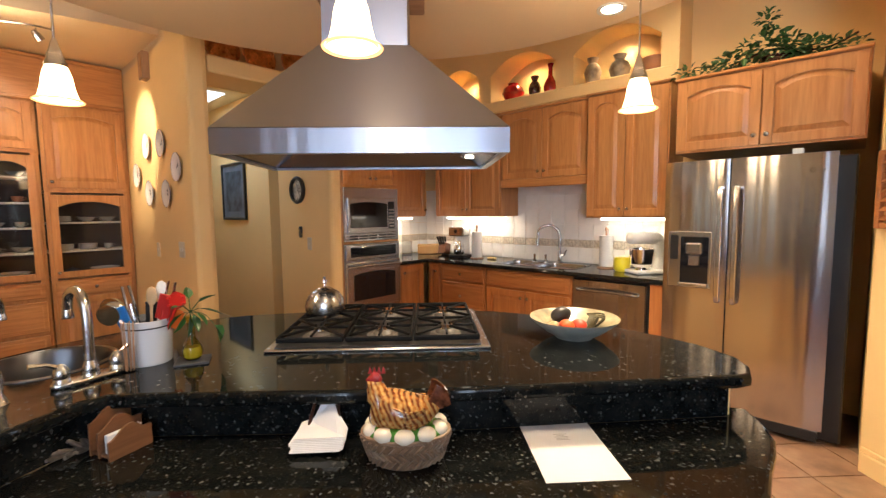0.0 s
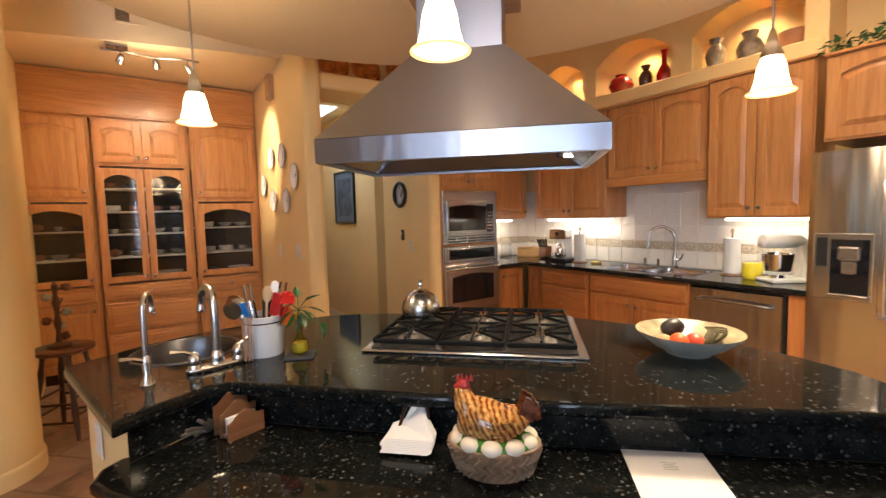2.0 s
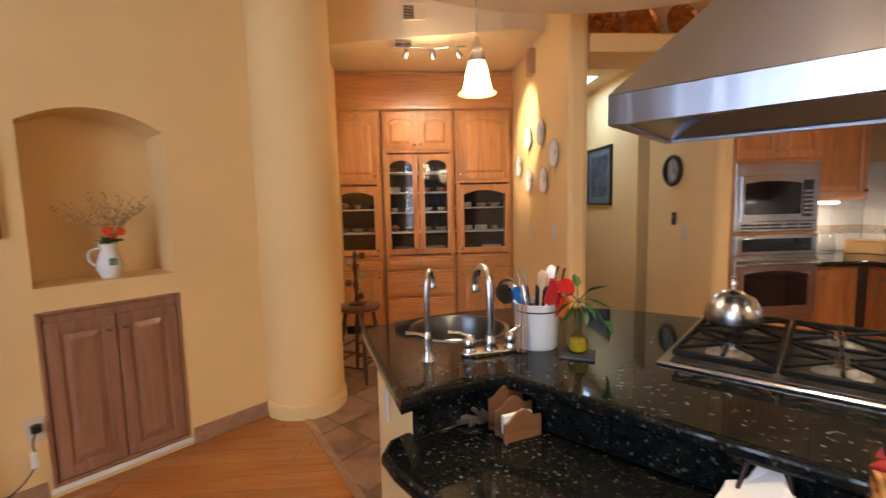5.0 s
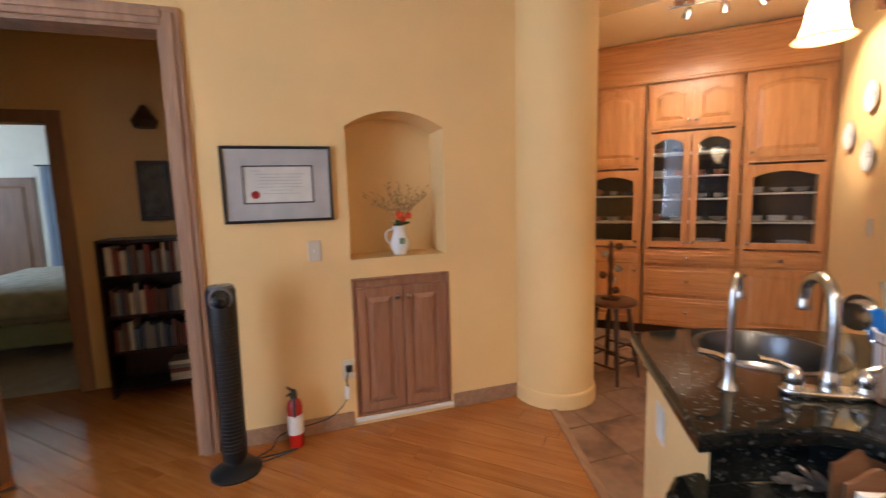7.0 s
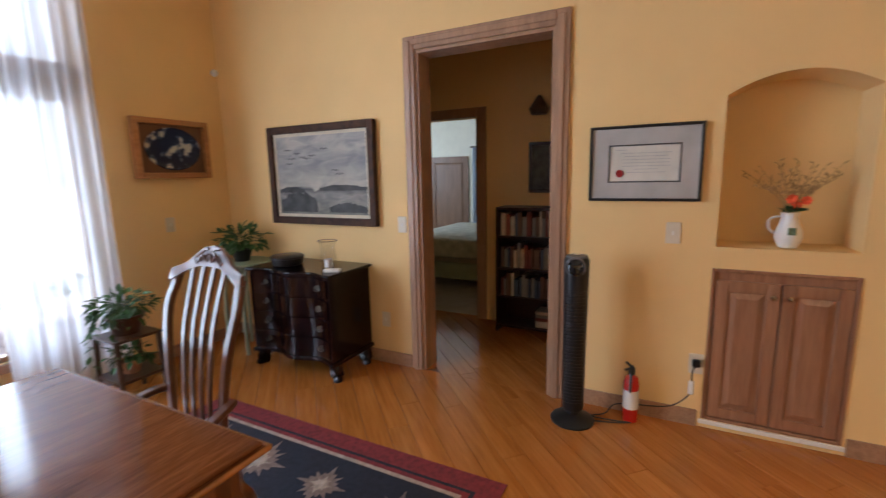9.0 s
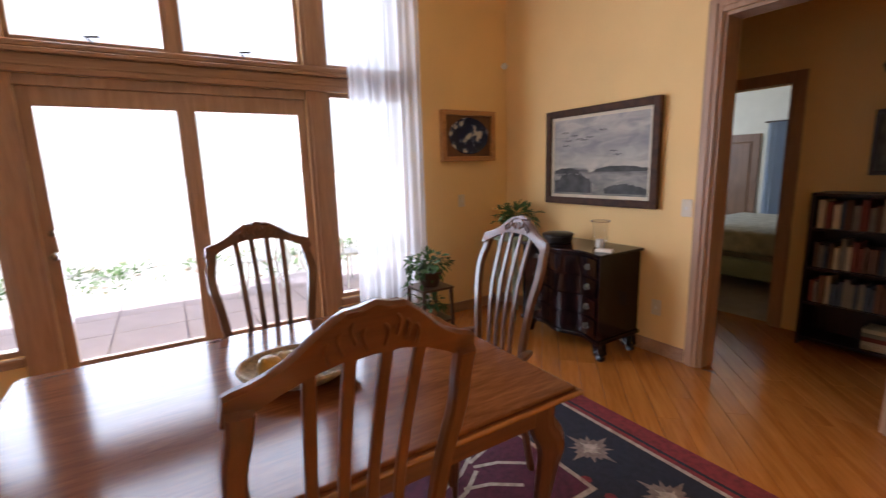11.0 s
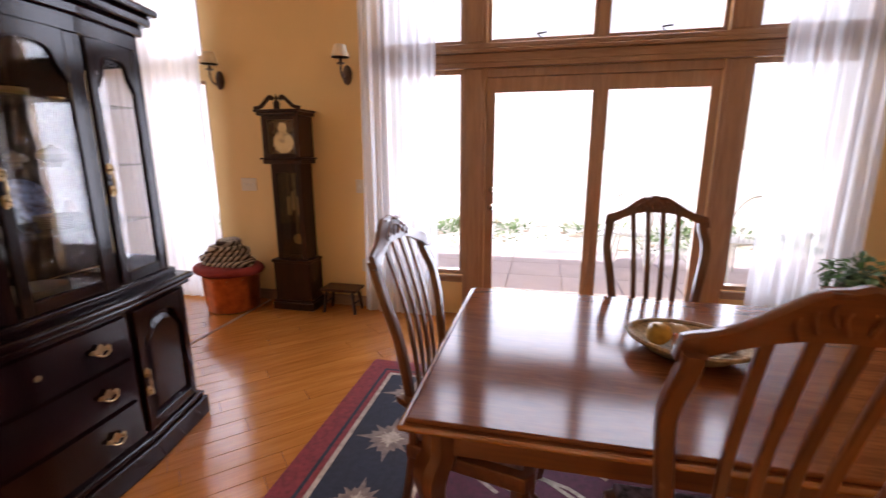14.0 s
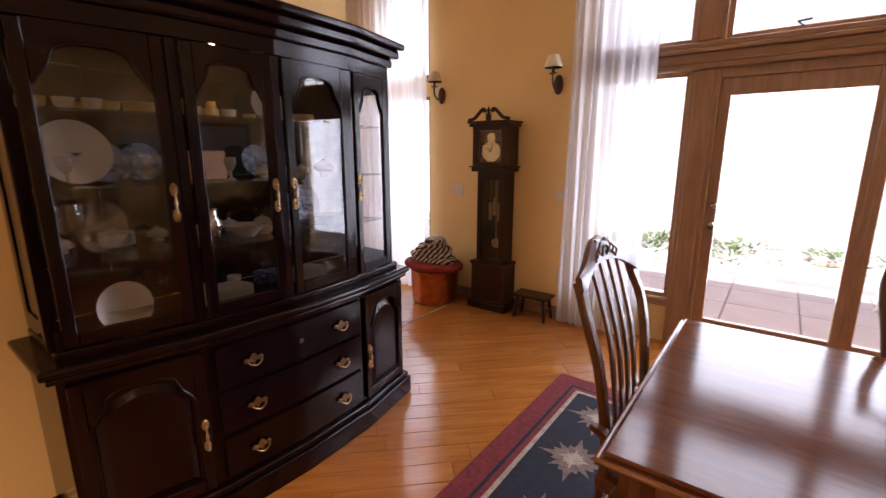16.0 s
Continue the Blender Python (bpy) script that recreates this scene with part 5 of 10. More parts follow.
# napkins in a holder
nh = thing("napkin_holder", pose(-0.215, 1.235, 0.765, 0, 0, -6) @ Matrix.Diagonal((0.85, 0.95, 1, 1)), "dark wire and wood napkin holder full of white paper napkins", "napkin holder")
bm = B()
for x in (-0.055, 0.055):
    bar(bm, spline([(x * 1.15, -0.035, 0.004), (x * 0.9, 0.0, 0.07), (x * 0.65, 0.035, 0.135)], 4), 0.010, 0.012)
box(bm, -0.06, 0.06, -0.02, 0.05, 0.0, 0.008, b=0.002)
part("side_frame", bm, M_WALNUT, nh)
bm = B(); box(bm, -0.045, 0.045, 0.026, 0.034, 0.10, 0.13, b=0.003); part("back_rail", bm, M_TRIMX, nh)
for i in range(9):
    k = i * 0.0028
    pts = [(-0.085 + 0.008 * math.sin(i), -0.10 + k, 0.012 + k * 1.3), (0.085 - 0.006 * math.cos(i * 2), -0.085 + k, 0.014 + k * 1.3), (0.09, -0.05 + k, 0.03 + k), (0.02, 0.03 + k * 0.3, 0.115 - k), (-0.01, 0.028 + k * 0.3, 0.12 - k), (-0.045, 0.0 + k, 0.06), (-0.08, -0.03 + k, 0.035 + k)]
    bm = B()
    add(bm, pts + [(x, y + 0.0016, z + 0.0022) for x, y, z in pts], [tuple(range(7)), tuple(range(7, 14))[::-1]] + [(j, j + 7, (j + 1) % 7 + 7, (j + 1) % 7) for j in range(7)])
    part("napkin", bm, M_PAPER, nh)

# letter rack, trivet and sheet of paper
lr = thing("letter_rack", pose(-0.80, 1.225, 0.765, 0, 0, 64) @ Matrix.Diagonal((0.70, 0.85, 0.94, 1)), "small wooden letter rack with three scalloped dividers", "letter rack")
M_RACK = wood("rack_wood", (0.14, 0.06, 0.025), (0.22, 0.10, 0.045), 0.4, "x")
for i, (y, h) in enumerate(((-0.055, 0.075), (0.0, 0.095), (0.045, 0.115))):
    bm = B()
    n = 12
    top = [(-0.085 + 0.17 * k / n, h - 0.018 * math.cos(2 * math.pi * k / n) * (1 if k / n < 0.9 else 0.5)) for k in range(n + 1)]
    lo = [(-0.085, 0.0), (0.085, 0.0)]
    pts = lo + top[::-1]
    add(bm, [(x, y, z) for x, z in pts] + [(x, y + 0.009, z) for x, z in pts], [tuple(range(len(pts))), tuple(range(len(pts), 2 * len(pts)))[::-1]] + [(j, j + len(pts), (j + 1) % len(pts) + len(pts), (j + 1) % len(pts)) for j in range(len(pts))])
    part("divider", bm, M_RACK, lr)
bm = B(); box(bm, -0.08, 0.08, -0.05, 0.05, 0.004, 0.014, b=0.002); part("base", bm, M_RACK, lr)
bm = B(); box(bm, -0.07, 0.062, -0.03, -0.012, 0.0145, 0.07, b=0.001); part("envelopes", bm, M_PAPER, lr, "white envelopes")
bm = B()
rng = random.Random(2)
for i in range(26):
    a, r = rng.uniform(0, 6.28), rng.uniform(0.025, 0.07)
    x, y = rng.uniform(-0.05, 0.05), rng.uniform(-0.03, 0.03)
    tube(bm, spline([(x - r, y, 0.006), (x, y + 0.03 * math.sin(a), 0.02 + 0.02 * rng.random()), (x + r, y + 0.02 * math.cos(a), 0.008), (x + r * 0.6, y - 0.03, 0.012)], 4), 0.0055, 6)
solo("iron_trivet", bm, plain("pewter", (0.26, 0.22, 0.19), 0.35, 0.8, 0.3, 40), "dark twisted metal trivet beside the letter rack", "trivet", pose(-0.965, 1.20, 0.765, 0, 0, 20))
pp = thing("paper_sheet", pose(0.49, 1.155, 0.7655, 0, 0, 1), "white printed sheet lying on the bar top", "paper")
bm = B(); box(bm, -0.109, 0.109, -0.158, 0.158, 0, 0.0012); part("sheet", bm, M_PAPER, pp)
M_PRINT = plain("grey_print", (0.42, 0.42, 0.42), 0.8)
for i, w in enumerate((0.04, 0.025, 0.04, 0.035, 0.04)):
    bm = B(); box(bm, -w / 2, w / 2, 0.075 - i * 0.008, 0.078 - i * 0.008, 0.0013, 0.0016); part("print_line", bm, M_PRINT, pp)

# utensil crock
M_CROCK = plain("crock_glaze", (0.62, 0.64, 0.68), 0.25, var=0.04)
cr = thing("utensil_crock", pose(-0.905, 1.545, 0.918), "white stoneware crock with a dark line near its rim", "crock")
bm = B(); lathe(bm, [(0.0, 0.001), (0.068, 0.0), (0.072, 0.005), (0.078, 0.15), (0.081, 0.158), (0.074, 0.158), (0.066, 0.02), (0.0, 0.018)], 36); part("jar", bm, M_CROCK, cr, "", True)
bm = B(); lathe(bm, [(0.0775, 0.130), (0.0787, 0.131), (0.0788, 0.134), (0.0778, 0.135)], 36); part("band", bm, M_BLACK, cr, "thin black band", True)
UT = [("steel_ladle", M_CHROME, (-0.05, 0.02), -26, 0.23, "l"), ("slotted_spoon", M_CHROME, (-0.045, -0.01), -30, 0.21, "l"), ("blue_spatula", plain("blue_plastic", (0.01, 0.13, 0.42), 0.35), (-0.035, -0.03), -20, 0.19, "s"),
      ("steel_tongs", M_NICKEL, (-0.01, -0.02), -12, 0.26, "t"), ("wooden_spoon", plain("pale_spoon", (0.5, 0.34, 0.18), 0.6), (0.01, 0.0), 4, 0.25, "p"), ("white_spatula", M_WHITE, (0.02, 0.03), 8, 0.27, "p"),
      ("red_spatula", plain("red_plastic", (0.35, 0.01, 0.008), 0.35), (0.03, -0.02), 16, 0.23, "s"), ("dark_red_spoon", plain("dark_red_plastic", (0.22, 0.012, 0.01), 0.35), (0.04, 0.0), 22, 0.24, "p"),
      ("orange_spatula", plain("orange_plastic", (0.6, 0.12, 0.01), 0.35), (0.045, 0.02), 26, 0.18, "s"), ("red_pasta_fork", plain("scarlet_plastic", (0.6, 0.02, 0.01), 0.3), (0.05, -0.01), 24, 0.26, "f"),
      ("black_turner", M_BLACK, (0.0, 0.04), 2, 0.19, "s"), ("steel_whisk", M_NICKEL, (0.03, 0.035), 14, 0.27, "t")]
for nm, mt, (x, y), lean, ln, kd in UT:
    bm = B()
    tube(bm, [(0, 0, 0), (0, 0, ln * 0.75)], 0.005, 8)
    if kd == "l":
        lathe(bm, [(0.004, -0.026), (0.02, -0.022), (0.034, -0.005), (0.038, 0.012)], 18, pose(0, -0.01, ln * 0.85, 100))
    elif kd == "s":
        box(bm, -0.024, 0.024, -0.003, 0.003, ln * 0.6, ln, b=0.003)
    elif kd == "p":
        lathe(bm, [(0.002, ln * 0.7), (0.016, ln * 0.78), (0.021, ln * 0.88), (0.014, ln * 0.97), (0.0, ln)], 14, sy=0.3)
    elif kd == "f":
        lathe(bm, [(0.004, -0.01), (0.022, -0.008), (0.03, 0.008)], 14, pose(0, -0.005, ln * 0.85, 90))
        for i in range(6):
            a = 2 * math.pi * i / 6
            tube(bm, [(0.028 * math.cos(a), -0.012, ln * 0.85 + 0.028 * math.sin(a)), (0.026 * math.cos(a), -0.034, ln * 0.85 + 0.026 * math.sin(a))], 0.004, 6)
    else:
        for s in (-1, 1):
            bar(bm, [(s * 0.004, 0, 0.02), (s * 0.014, 0, ln * 0.7), (s * 0.012, 0, ln)], 0.012, 0.004, side=(0, 1, 0))
    solo(nm, bm, mt, nm.replace("_", " ") + " standing in the white crock", "kitchen utensil", pose(-0.905 + x * 0.6, 1.545 + y * 0.6, 0.94, 0, lean, 0), smooth=True)

# bud vase, reed jar and slate coaster
M_GREENG = clear_glass("yellow_glass", (0.75, 0.72, 0.35), 1.5)
sc = B(); box(sc, -0.055, 0.055, -0.05, 0.05, 0, 0.008, b=0.002)
solo("slate_coaster", sc, plain("slate", (0.03, 0.035, 0.045), 0.6, bumpy=0.5), "square dark slate coaster under the bud vase", "coaster", pose(-0.745, 1.53, 0.918, 0, 0, 20))
bv = thing("bud_vase", pose(-0.75, 1.54, 0.926), "clear glass bud vase holding leaves and yellow water", "vase")
bm = B(); lathe(bm, [(0.022, 0), (0.03, 0.008), (0.034, 0.03), (0.026, 0.055), (0.012, 0.075), (0.012, 0.12), (0.018, 0.155)], 20, caps=1); part("glass", bm, M_GREENG, bv, "", True)
bm = B(); lathe(bm, [(0.02, 0.002), (0.029, 0.01), (0.031, 0.03), (0.025, 0.045), (0.0, 0.046)], 20); part("water", bm, plain("yellow_water", (0.42, 0.36, 0.05), 0.1), bv, "", True)
M_LEAFD = plain("leaf_dark", (0.025, 0.085, 0.02), 0.4, var=0.4, scale=30)


def leaf(bm, p, d, up, ln, w):
    """One pointed leaf with a folded rib."""
    p, d, up = Vector(p), Vector(d).normalized(), Vector(up)
    s = d.cross(up).normalized()
    n = s.cross(d).normalized()
    q = [p, p + d * ln * 0.35 + s * w / 2 + n * w * 0.15, p + d * ln * 0.7 + s * w * 0.36 + n * w * 0.05, p + d * ln - n * w * 0.2, p + d * ln * 0.7 - s * w * 0.36 + n * w * 0.05, p + d * ln * 0.35 - s * w / 2 + n * w * 0.15, p + d * ln * 0.5 - n * w * 0.05]
    vs = [bm.verts.new(v) for v in q]
    for a, c in ((0, 1), (1, 2), (2, 3), (3, 4), (4, 5), (5, 0)):
        bm.faces.new((vs[a], vs[c], vs[6]))


bm = B()
for d, ln in (((0.5, 0, 0.25), 0.10), ((0.8, 0.1, -0.2), 0.11), ((-0.6, -0.2, -0.6), 0.10), ((0.5, -0.4, -0.8), 0.10), ((-0.2, 0.3, 0.4), 0.08), ((0.1, -0.3, -0.8), 0.11), ((-0.3, -0.4, -0.8), 0.10), ((0.7, -0.2, -0.6), 0.09), ((-0.1, -0.5, 0.1), 0.08)):
    dv = Vector(d).normalized()
    e = Vector((0, 0, 0.19)) + dv * 0.03
    tube(bm, [(0, 0, 0.03), (0, 0, 0.17), e], 0.002, 5)
    leaf(bm, e, dv, (0, 0.2, 1) if abs(dv.z) < 0.8 else (1, 0, 0), ln * 0.75, 0.034)
tube(bm, spline([(0, 0, 0.17), (0.05, 0, 0.16), (0.09, 0, 0.11)], 4), 0.0015, 5)
leaf(bm, (0.09, 0, 0.115), (0.1, 0.3, -1), (1, 0, 0), 0.07, 0.045)
leaf(bm, (0.085, 0, 0.12), (0.6, -0.3, -0.5), (0, 1, 0.3), 0.06, 0.04)
part("leaves", bm, M_LEAFD, bv, "glossy dark green cut leaves")
rj = thing("reed_jar", pose(-0.905, 1.44, 0.918), "small clear glass jar holding brown reeds", "jar")
bm = B(); lathe(bm, [(0.022, 0), (0.024, 0.006), (0.022, 0.085), (0.024, 0.09)], 18, caps=1); part("glass", bm, M_CGLASS, rj, "", True)
for i in range(7):
    a = i * 0.9
    bm = B(); tube(bm, [(0.012 * math.cos(a), 0.012 * math.sin(a), 0.005), (0.018 * math.cos(a), 0.018 * math.sin(a), 0.17)], 0.0018, 5); part("reed", bm, M_TRIM, rj)

# pendants: three over the island
M_SHADE = plain("frosted_shade", (1.0, 0.88, 0.66), 0.4, var=0.02, emit=(1.0, 0.70, 0.36), power=5.5)
M_LIP = plain("shade_lip", (0.85, 0.62, 0.35), 0.4, var=0.05, emit=(1.0, 0.52, 0.18), power=0.9)
pd = thing("pendant_lamp", pose(-1.19, 1.60, 1.84), "bell-shaped frosted glass pendant lamp, lit, with a nickel cap", "pendant lamp", "pendant lamps over the island")
bm = B(); lathe(bm, [(0.066, 0.006), (0.058, 0.014), (0.048, 0.05), (0.042, 0.09), (0.032, 0.118), (0.028, 0.125)], 28, caps=2); part("shade", bm, M_SHADE, pd, "glowing white glass shade", True)
bm = B(); lathe(bm, [(0.073, 0.0), (0.075, 0.003), (0.068, 0.0085), (0.064, 0.008), (0.06, 0.002)], 28, caps=0); part("lip", bm, M_LIP, pd, "", True)
bm = B(); lathe(bm, [(0.033, 0.12), (0.033, 0.13), (0.022, 0.16), (0.010, 0.205), (0.005, 0.215)], 20); part("cap", bm, M_NICKEL, pd, "", True)
bm = B(); tube(bm, [(0, 0, 0.21), (0, 0, 0.585)], 0.004, 8); part("rod", bm, M_NICKEL, pd)
bm = B(); lathe(bm, [(0.055, 0.578), (0.05, 0.585), (0.05, 0.59)], 20); part("canopy", bm, M_NICKEL, pd, "", True)
copy_thing(pd, pose(-0.08, 1.08, 1.84))
copy_thing(pd, pose(0.95, 1.75, 1.84))
for x, y in ((-1.19, 1.60), (-0.08, 1.08), (0.95, 1.75)):
    lamp("pendant_glow", "SPOT", pose(x, y, 1.835), 22, (1.0, 0.74, 0.45), 0.05, spot=150)
    lamp("pendant_halo", "POINT", pose(x, y, 2.02), 5, (1.0, 0.70, 0.40), 0.10)

# ---- south window wall ----
YS = -3.45
M_DOORW = wood("door_wood", (0.36, 0.22, 0.15), (0.48, 0.31, 0.21), 0.4, "z", 1.0, 0.15, 0.06)


def casing(bm, x0, x1, z0, z1, y, w, dep, top=True, bottom=True):
    """A frame round an opening: its face dep proud of y towards +y."""
    box(bm, x0 - w, x0, y, y + dep, z0 - (w if bottom else 0), z1 + (w if top else 0), b=0.004)
    box(bm, x1, x1 + w, y, y + dep, z0 - (w if bottom else 0), z1 + (w if top else 0), b=0.004)
    if top:
        box(bm, x0, x1, y, y + dep, z1, z1 + w, b=0.004)
    if bottom:
        box(bm, x0, x1, y, y + dep, z0 - w, z0, b=0.004)


def window(name, x0, x1, z0, z1, label):
    w = thing(name, pose(0, YS - 0.10, 0), label, kind="structure")
    bm = B(); casing(bm, x0 + 0.035, x1 - 0.035, z0 + 0.035, z1 - 0.035, 0.0, 0.035, 0.08); part("window_frame", bm, M_TRIM, w)
    bm = B(); box(bm, x0 + 0.036, x1 - 0.036, 0.028, 0.034, z0 + 0.036, z1 - 0.036)
    g = part("pane", bm, M_GLASS, w, "clear window pane")
    g.visible_shadow = False
    return w


for i, (a, c, z0, z1) in enumerate(SH):
    if 0.5 < z1 and not (a == -0.97 and z0 < 0.1) and a < 3:
        if a == -0.97:
            for j, (p, q) in enumerate(((a, -0.15), (-0.10, c))):
                w = window("window_%d" % (i + 1 + j * 5), p, q, z0, z1, "wood-framed transom window with a small crank")
                bm = B(); tube(bm, [((p + q) / 2, 0.08, z0 + 0.03), ((p + q) / 2 + 0.03, 0.12, z0 + 0.05), ((p + q) / 2 - 0.04, 0.13, z0 + 0.055)], 0.007, 6); part("crank", bm, M_BLACK, w)
        else:
            window("window_%d" % (i + 1), a, c, z0, z1, "tall wood-framed window behind sheer curtains")
window("window_9", 3.30, 3.94, 0.1, 2.06, "tall living room window behind sheer curtains")
window("window_10", 3.30, 3.94, 2.24, 3.15, "upper living room window behind sheer curtains")
fm = B()
box(fm, -0.15, -0.10, YS - 0.12, YS + 0.01, 2.24, 3.15)
for x0, x1 in ((-1.14, -0.97), (0.72, 0.90)):
    box(fm, x0, x1, YS + 0.001, YS + 0.022, 0.0, 3.3, b=0.004)
    box(fm, x0 + 0.03, x1 - 0.03, YS + 0.022, YS + 0.034, 0.0, 2.05, b=0.004)
    box(fm, x0 + 0.03, x1 - 0.03, YS + 0.022, YS + 0.034, 2.25, 3.3, b=0.004)
solo("trim_mullions", fm, M_TRIM, "", "", kind="structure")
fm = B()
for z0, z1, d in ((2.06, 2.10, 0.045), (2.10, 2.17, 0.030), (2.17, 2.20, 0.055), (2.20, 2.24, 0.04)):
    box(fm, -1.93, 1.68, YS + 0.001, YS + d, z0, z1, b=0.006)
box(fm, -1.93, -1.14, YS + 0.001, YS + 0.03, 0.30, 0.36, b=0.006)
box(fm, 0.90, 1.66, YS + 0.001, YS + 0.03, 0.30, 0.36, b=0.006)
solo("trim_beam", fm, M_TRIMX, "", "", kind="structure")
dd = thing("door_1", pose(0, YS - 0.06, 0), "pair of glazed wooden french doors, shut", kind="structure")
for k, (x0, x1) in enumerate(((-0.9695, -0.149), (-0.147, 0.7195))):
    leafp = new("door_leaf")
    leafp.parent = dd
    bm = B()
    sl, sr = (0.065, 0.058) if k == 0 else (0.056, 0.072)
    box(bm, x0, x0 + sl, 0, 0.045, 0.022, 1.9928, b=0.004), box(bm, x1 - sr, x1, 0, 0.045, 0.022, 1.9928, b=0.004)
    box(bm, x0 + sl, x1 - sr, 0, 0.045, 0.022, 0.25, b=0.004), box(bm, x0 + sl, x1 - sr, 0, 0.045, 1.877, 1.9928, b=0.004)
    bpy.data.objects.remove(leafp)
    lf = part("door_leaf", bm, M_DOORW, dd)
    bm = B(); box(bm, x0 + sl, x1 - sr, 0.018, 0.026, 0.25, 1.877); g = part("pane", bm, M_GLASS, lf, "clear door glass"); g.visible_shadow = False
bm = B(); box(bm, -0.9695, 0.7195, -0.03, 0.06, 1.993, 2.0595, b=0.004); part("door_head", bm, M_DOORW, dd)
bm = B(); box(bm, -0.166, -0.130, 0.046, 0.058, 0.03, 1.99, b=0.003); part("door_post", bm, M_DOORW, dd)
bm = B(); lathe(bm, [(0.025, 0), (0.025, 0.008), (0.01, 0.012), (0.01, 0.04), (0.026, 0.05), (0.024, 0.068), (0.0, 0.072)], 16, pose(0.665, 0.045, 0.97, -90)); part("door_handle", bm, M_NICKEL, dd, "", True)
bm = B(); lathe(bm, [(0.024, 0), (0.022, 0.015), (0.0, 0.016)], 16, pose(0.665, 0.045, 1.11, -90)); part("dead_bolt", bm, M_NICKEL, dd, "", True)

# sheer curtains
mt, nt, p = shader("sheer")
nt.nodes.remove(p)
tr, tl, df, mx, m2 = (nt.nodes.new(k) for k in ("ShaderNodeBsdfTransparent", "ShaderNodeBsdfTranslucent", "ShaderNodeBsdfDiffuse", "ShaderNodeMixShader", "ShaderNodeMixShader"))
tl.inputs[0].default_value = df.inputs[0].default_value = (0.80, 0.83, 0.87, 1)
m2.inputs[0].default_value = 0.65
wv = node(nt, "ShaderNodeTexNoise", Scale=5.0)
nt.links.new(mapped(nt, (14, 14, 0.4)), wv.inputs["Vector"])
mr = nt.nodes.new("ShaderNodeMapRange")
mr.inputs["To Min"].default_value, mr.inputs["To Max"].default_value = 0.55, 0.85
nt.links.new(wv.outputs[0], mr.inputs[0])
nt.links.new(mr.outputs[0], mx.inputs[0])
nt.links.new(df.outputs[0], m2.inputs[1]), nt.links.new(tl.outputs[0], m2.inputs[2])
nt.links.new(tr.outputs[0], mx.inputs[1]), nt.links.new(m2.outputs[0], mx.inputs[2])
nt.links.new(mx.outputs[0], nt.nodes["Material Output"].inputs[0])
M_SHEER = mt


def curtain(x0, x1, folds, seed, label, y=YS + 0.14):
    rng = random.Random(seed)
    bm = B()
    n, zs = folds * 8, [0.02, 0.3, 0.8, 1.4, 2.0, 2.6, 3.3]
    ph = [rng.uniform(-0.8, 0.8) for _ in range(folds + 1)]
    grid = []
    for z in zs:
        row = []
        flare = 1.0 + 0.05 * (3.3 - z) / 3.3
        for i in range(n + 1):
            u = i / n
            k = min(folds - 1, int(u * folds))
            a = 2 * math.pi * u * folds + ph[k] * 0.4
            x = (x0 + x1) / 2 + (u - 0.5) * (x1 - x0) * flare + 0.012 * math.sin(a * 0.5 + z)
            row.append(bm.verts.new((x, y + 0.024 * math.sin(a) * (0.7 + 0.3 * math.sin(z * 1.3 + ph[k])), z)))
        grid.append(row)
    for r, s in zip(grid, grid[1:]):
        for i in range(n):
            bm.faces.new((r[i], r[i + 1], s[i + 1], s[i]))
    c = thing("curtain", pose(0, 0, 0), label, "curtain", "sheer curtains")
    part("sheer", bm, M_SHEER, c, "", True)
    bm = B()
    tube(bm, [(x0 - 0.05, y, 3.3), (x1 + 0.05, y, 3.3)], 0.012, 8)
    part("rod", bm, M_TRIMX, c)
    return c


curtain(1.10, 1.74, 9, 1, "white sheer curtain hanging to the floor beside the tall clock wall")
curtain(-1.93, -1.27, 9, 2, "white sheer curtain hanging to the floor by the plant stand")
curtain(3.24, 4.75, 17, 3, "white sheer curtain over the living room window")

# ---- dining table ----
dt = thing("dining_table", pose(-0.205, -1.297, 0), "polished oak dining table with cabriole legs and a moulded edge", "dining table")
HX, HY = 0.775, 0.585
bm = B(); slab(bm, [(-HX, -HY), (HX, -HY), (HX, HY), (-HX, HY)], 0.728, 0.745, 0.008); slab(bm, [(-HX + 0.012, -HY + 0.012), (HX - 0.012, -HY + 0.012), (HX - 0.012, HY - 0.012), (-HX + 0.012, HY - 0.012)], 0.745, 0.76, 0.007)
mt, nt, p = shader("table_top")
v = mapped(nt, (1.4, 9, 9), (0, 0, radians(38)))
a, b2 = node(nt, "ShaderNodeTexNoise", Scale=2.2, Detail=6.0, Distortion=1.5), node(nt, "ShaderNodeTexNoise", Scale=12.0, Detail=5.0)
nt.links.new(v, a.inputs["Vector"]), nt.links.new(v, b2.inputs["Vector"])
c = mixc(nt, 0.5, ramp(nt, a.outputs[0], [(0.3, (0.125, 0.040, 0.014)), (0.7, (0.21, 0.073, 0.026))]), ramp(nt, b2.outputs[0], [(0.35, (0.6, 0.55, 0.5)), (0.6, (1, 1, 1))]), "MULTIPLY")
nt.links.new(c, p.inputs["Base Color"])
sm = node(nt, "ShaderNodeTexNoise", Scale=3.0, Detail=4.0)
nt.links.new(mapped(nt), sm.inputs["Vector"])
mr = nt.nodes.new("ShaderNodeMapRange"); mr.inputs["To Min"].default_value, mr.inputs["To Max"].default_value = 0.07, 0.17
nt.links.new(sm.outputs[0], mr.inputs[0]), nt.links.new(mr.outputs[0], p.inputs["Roughness"])
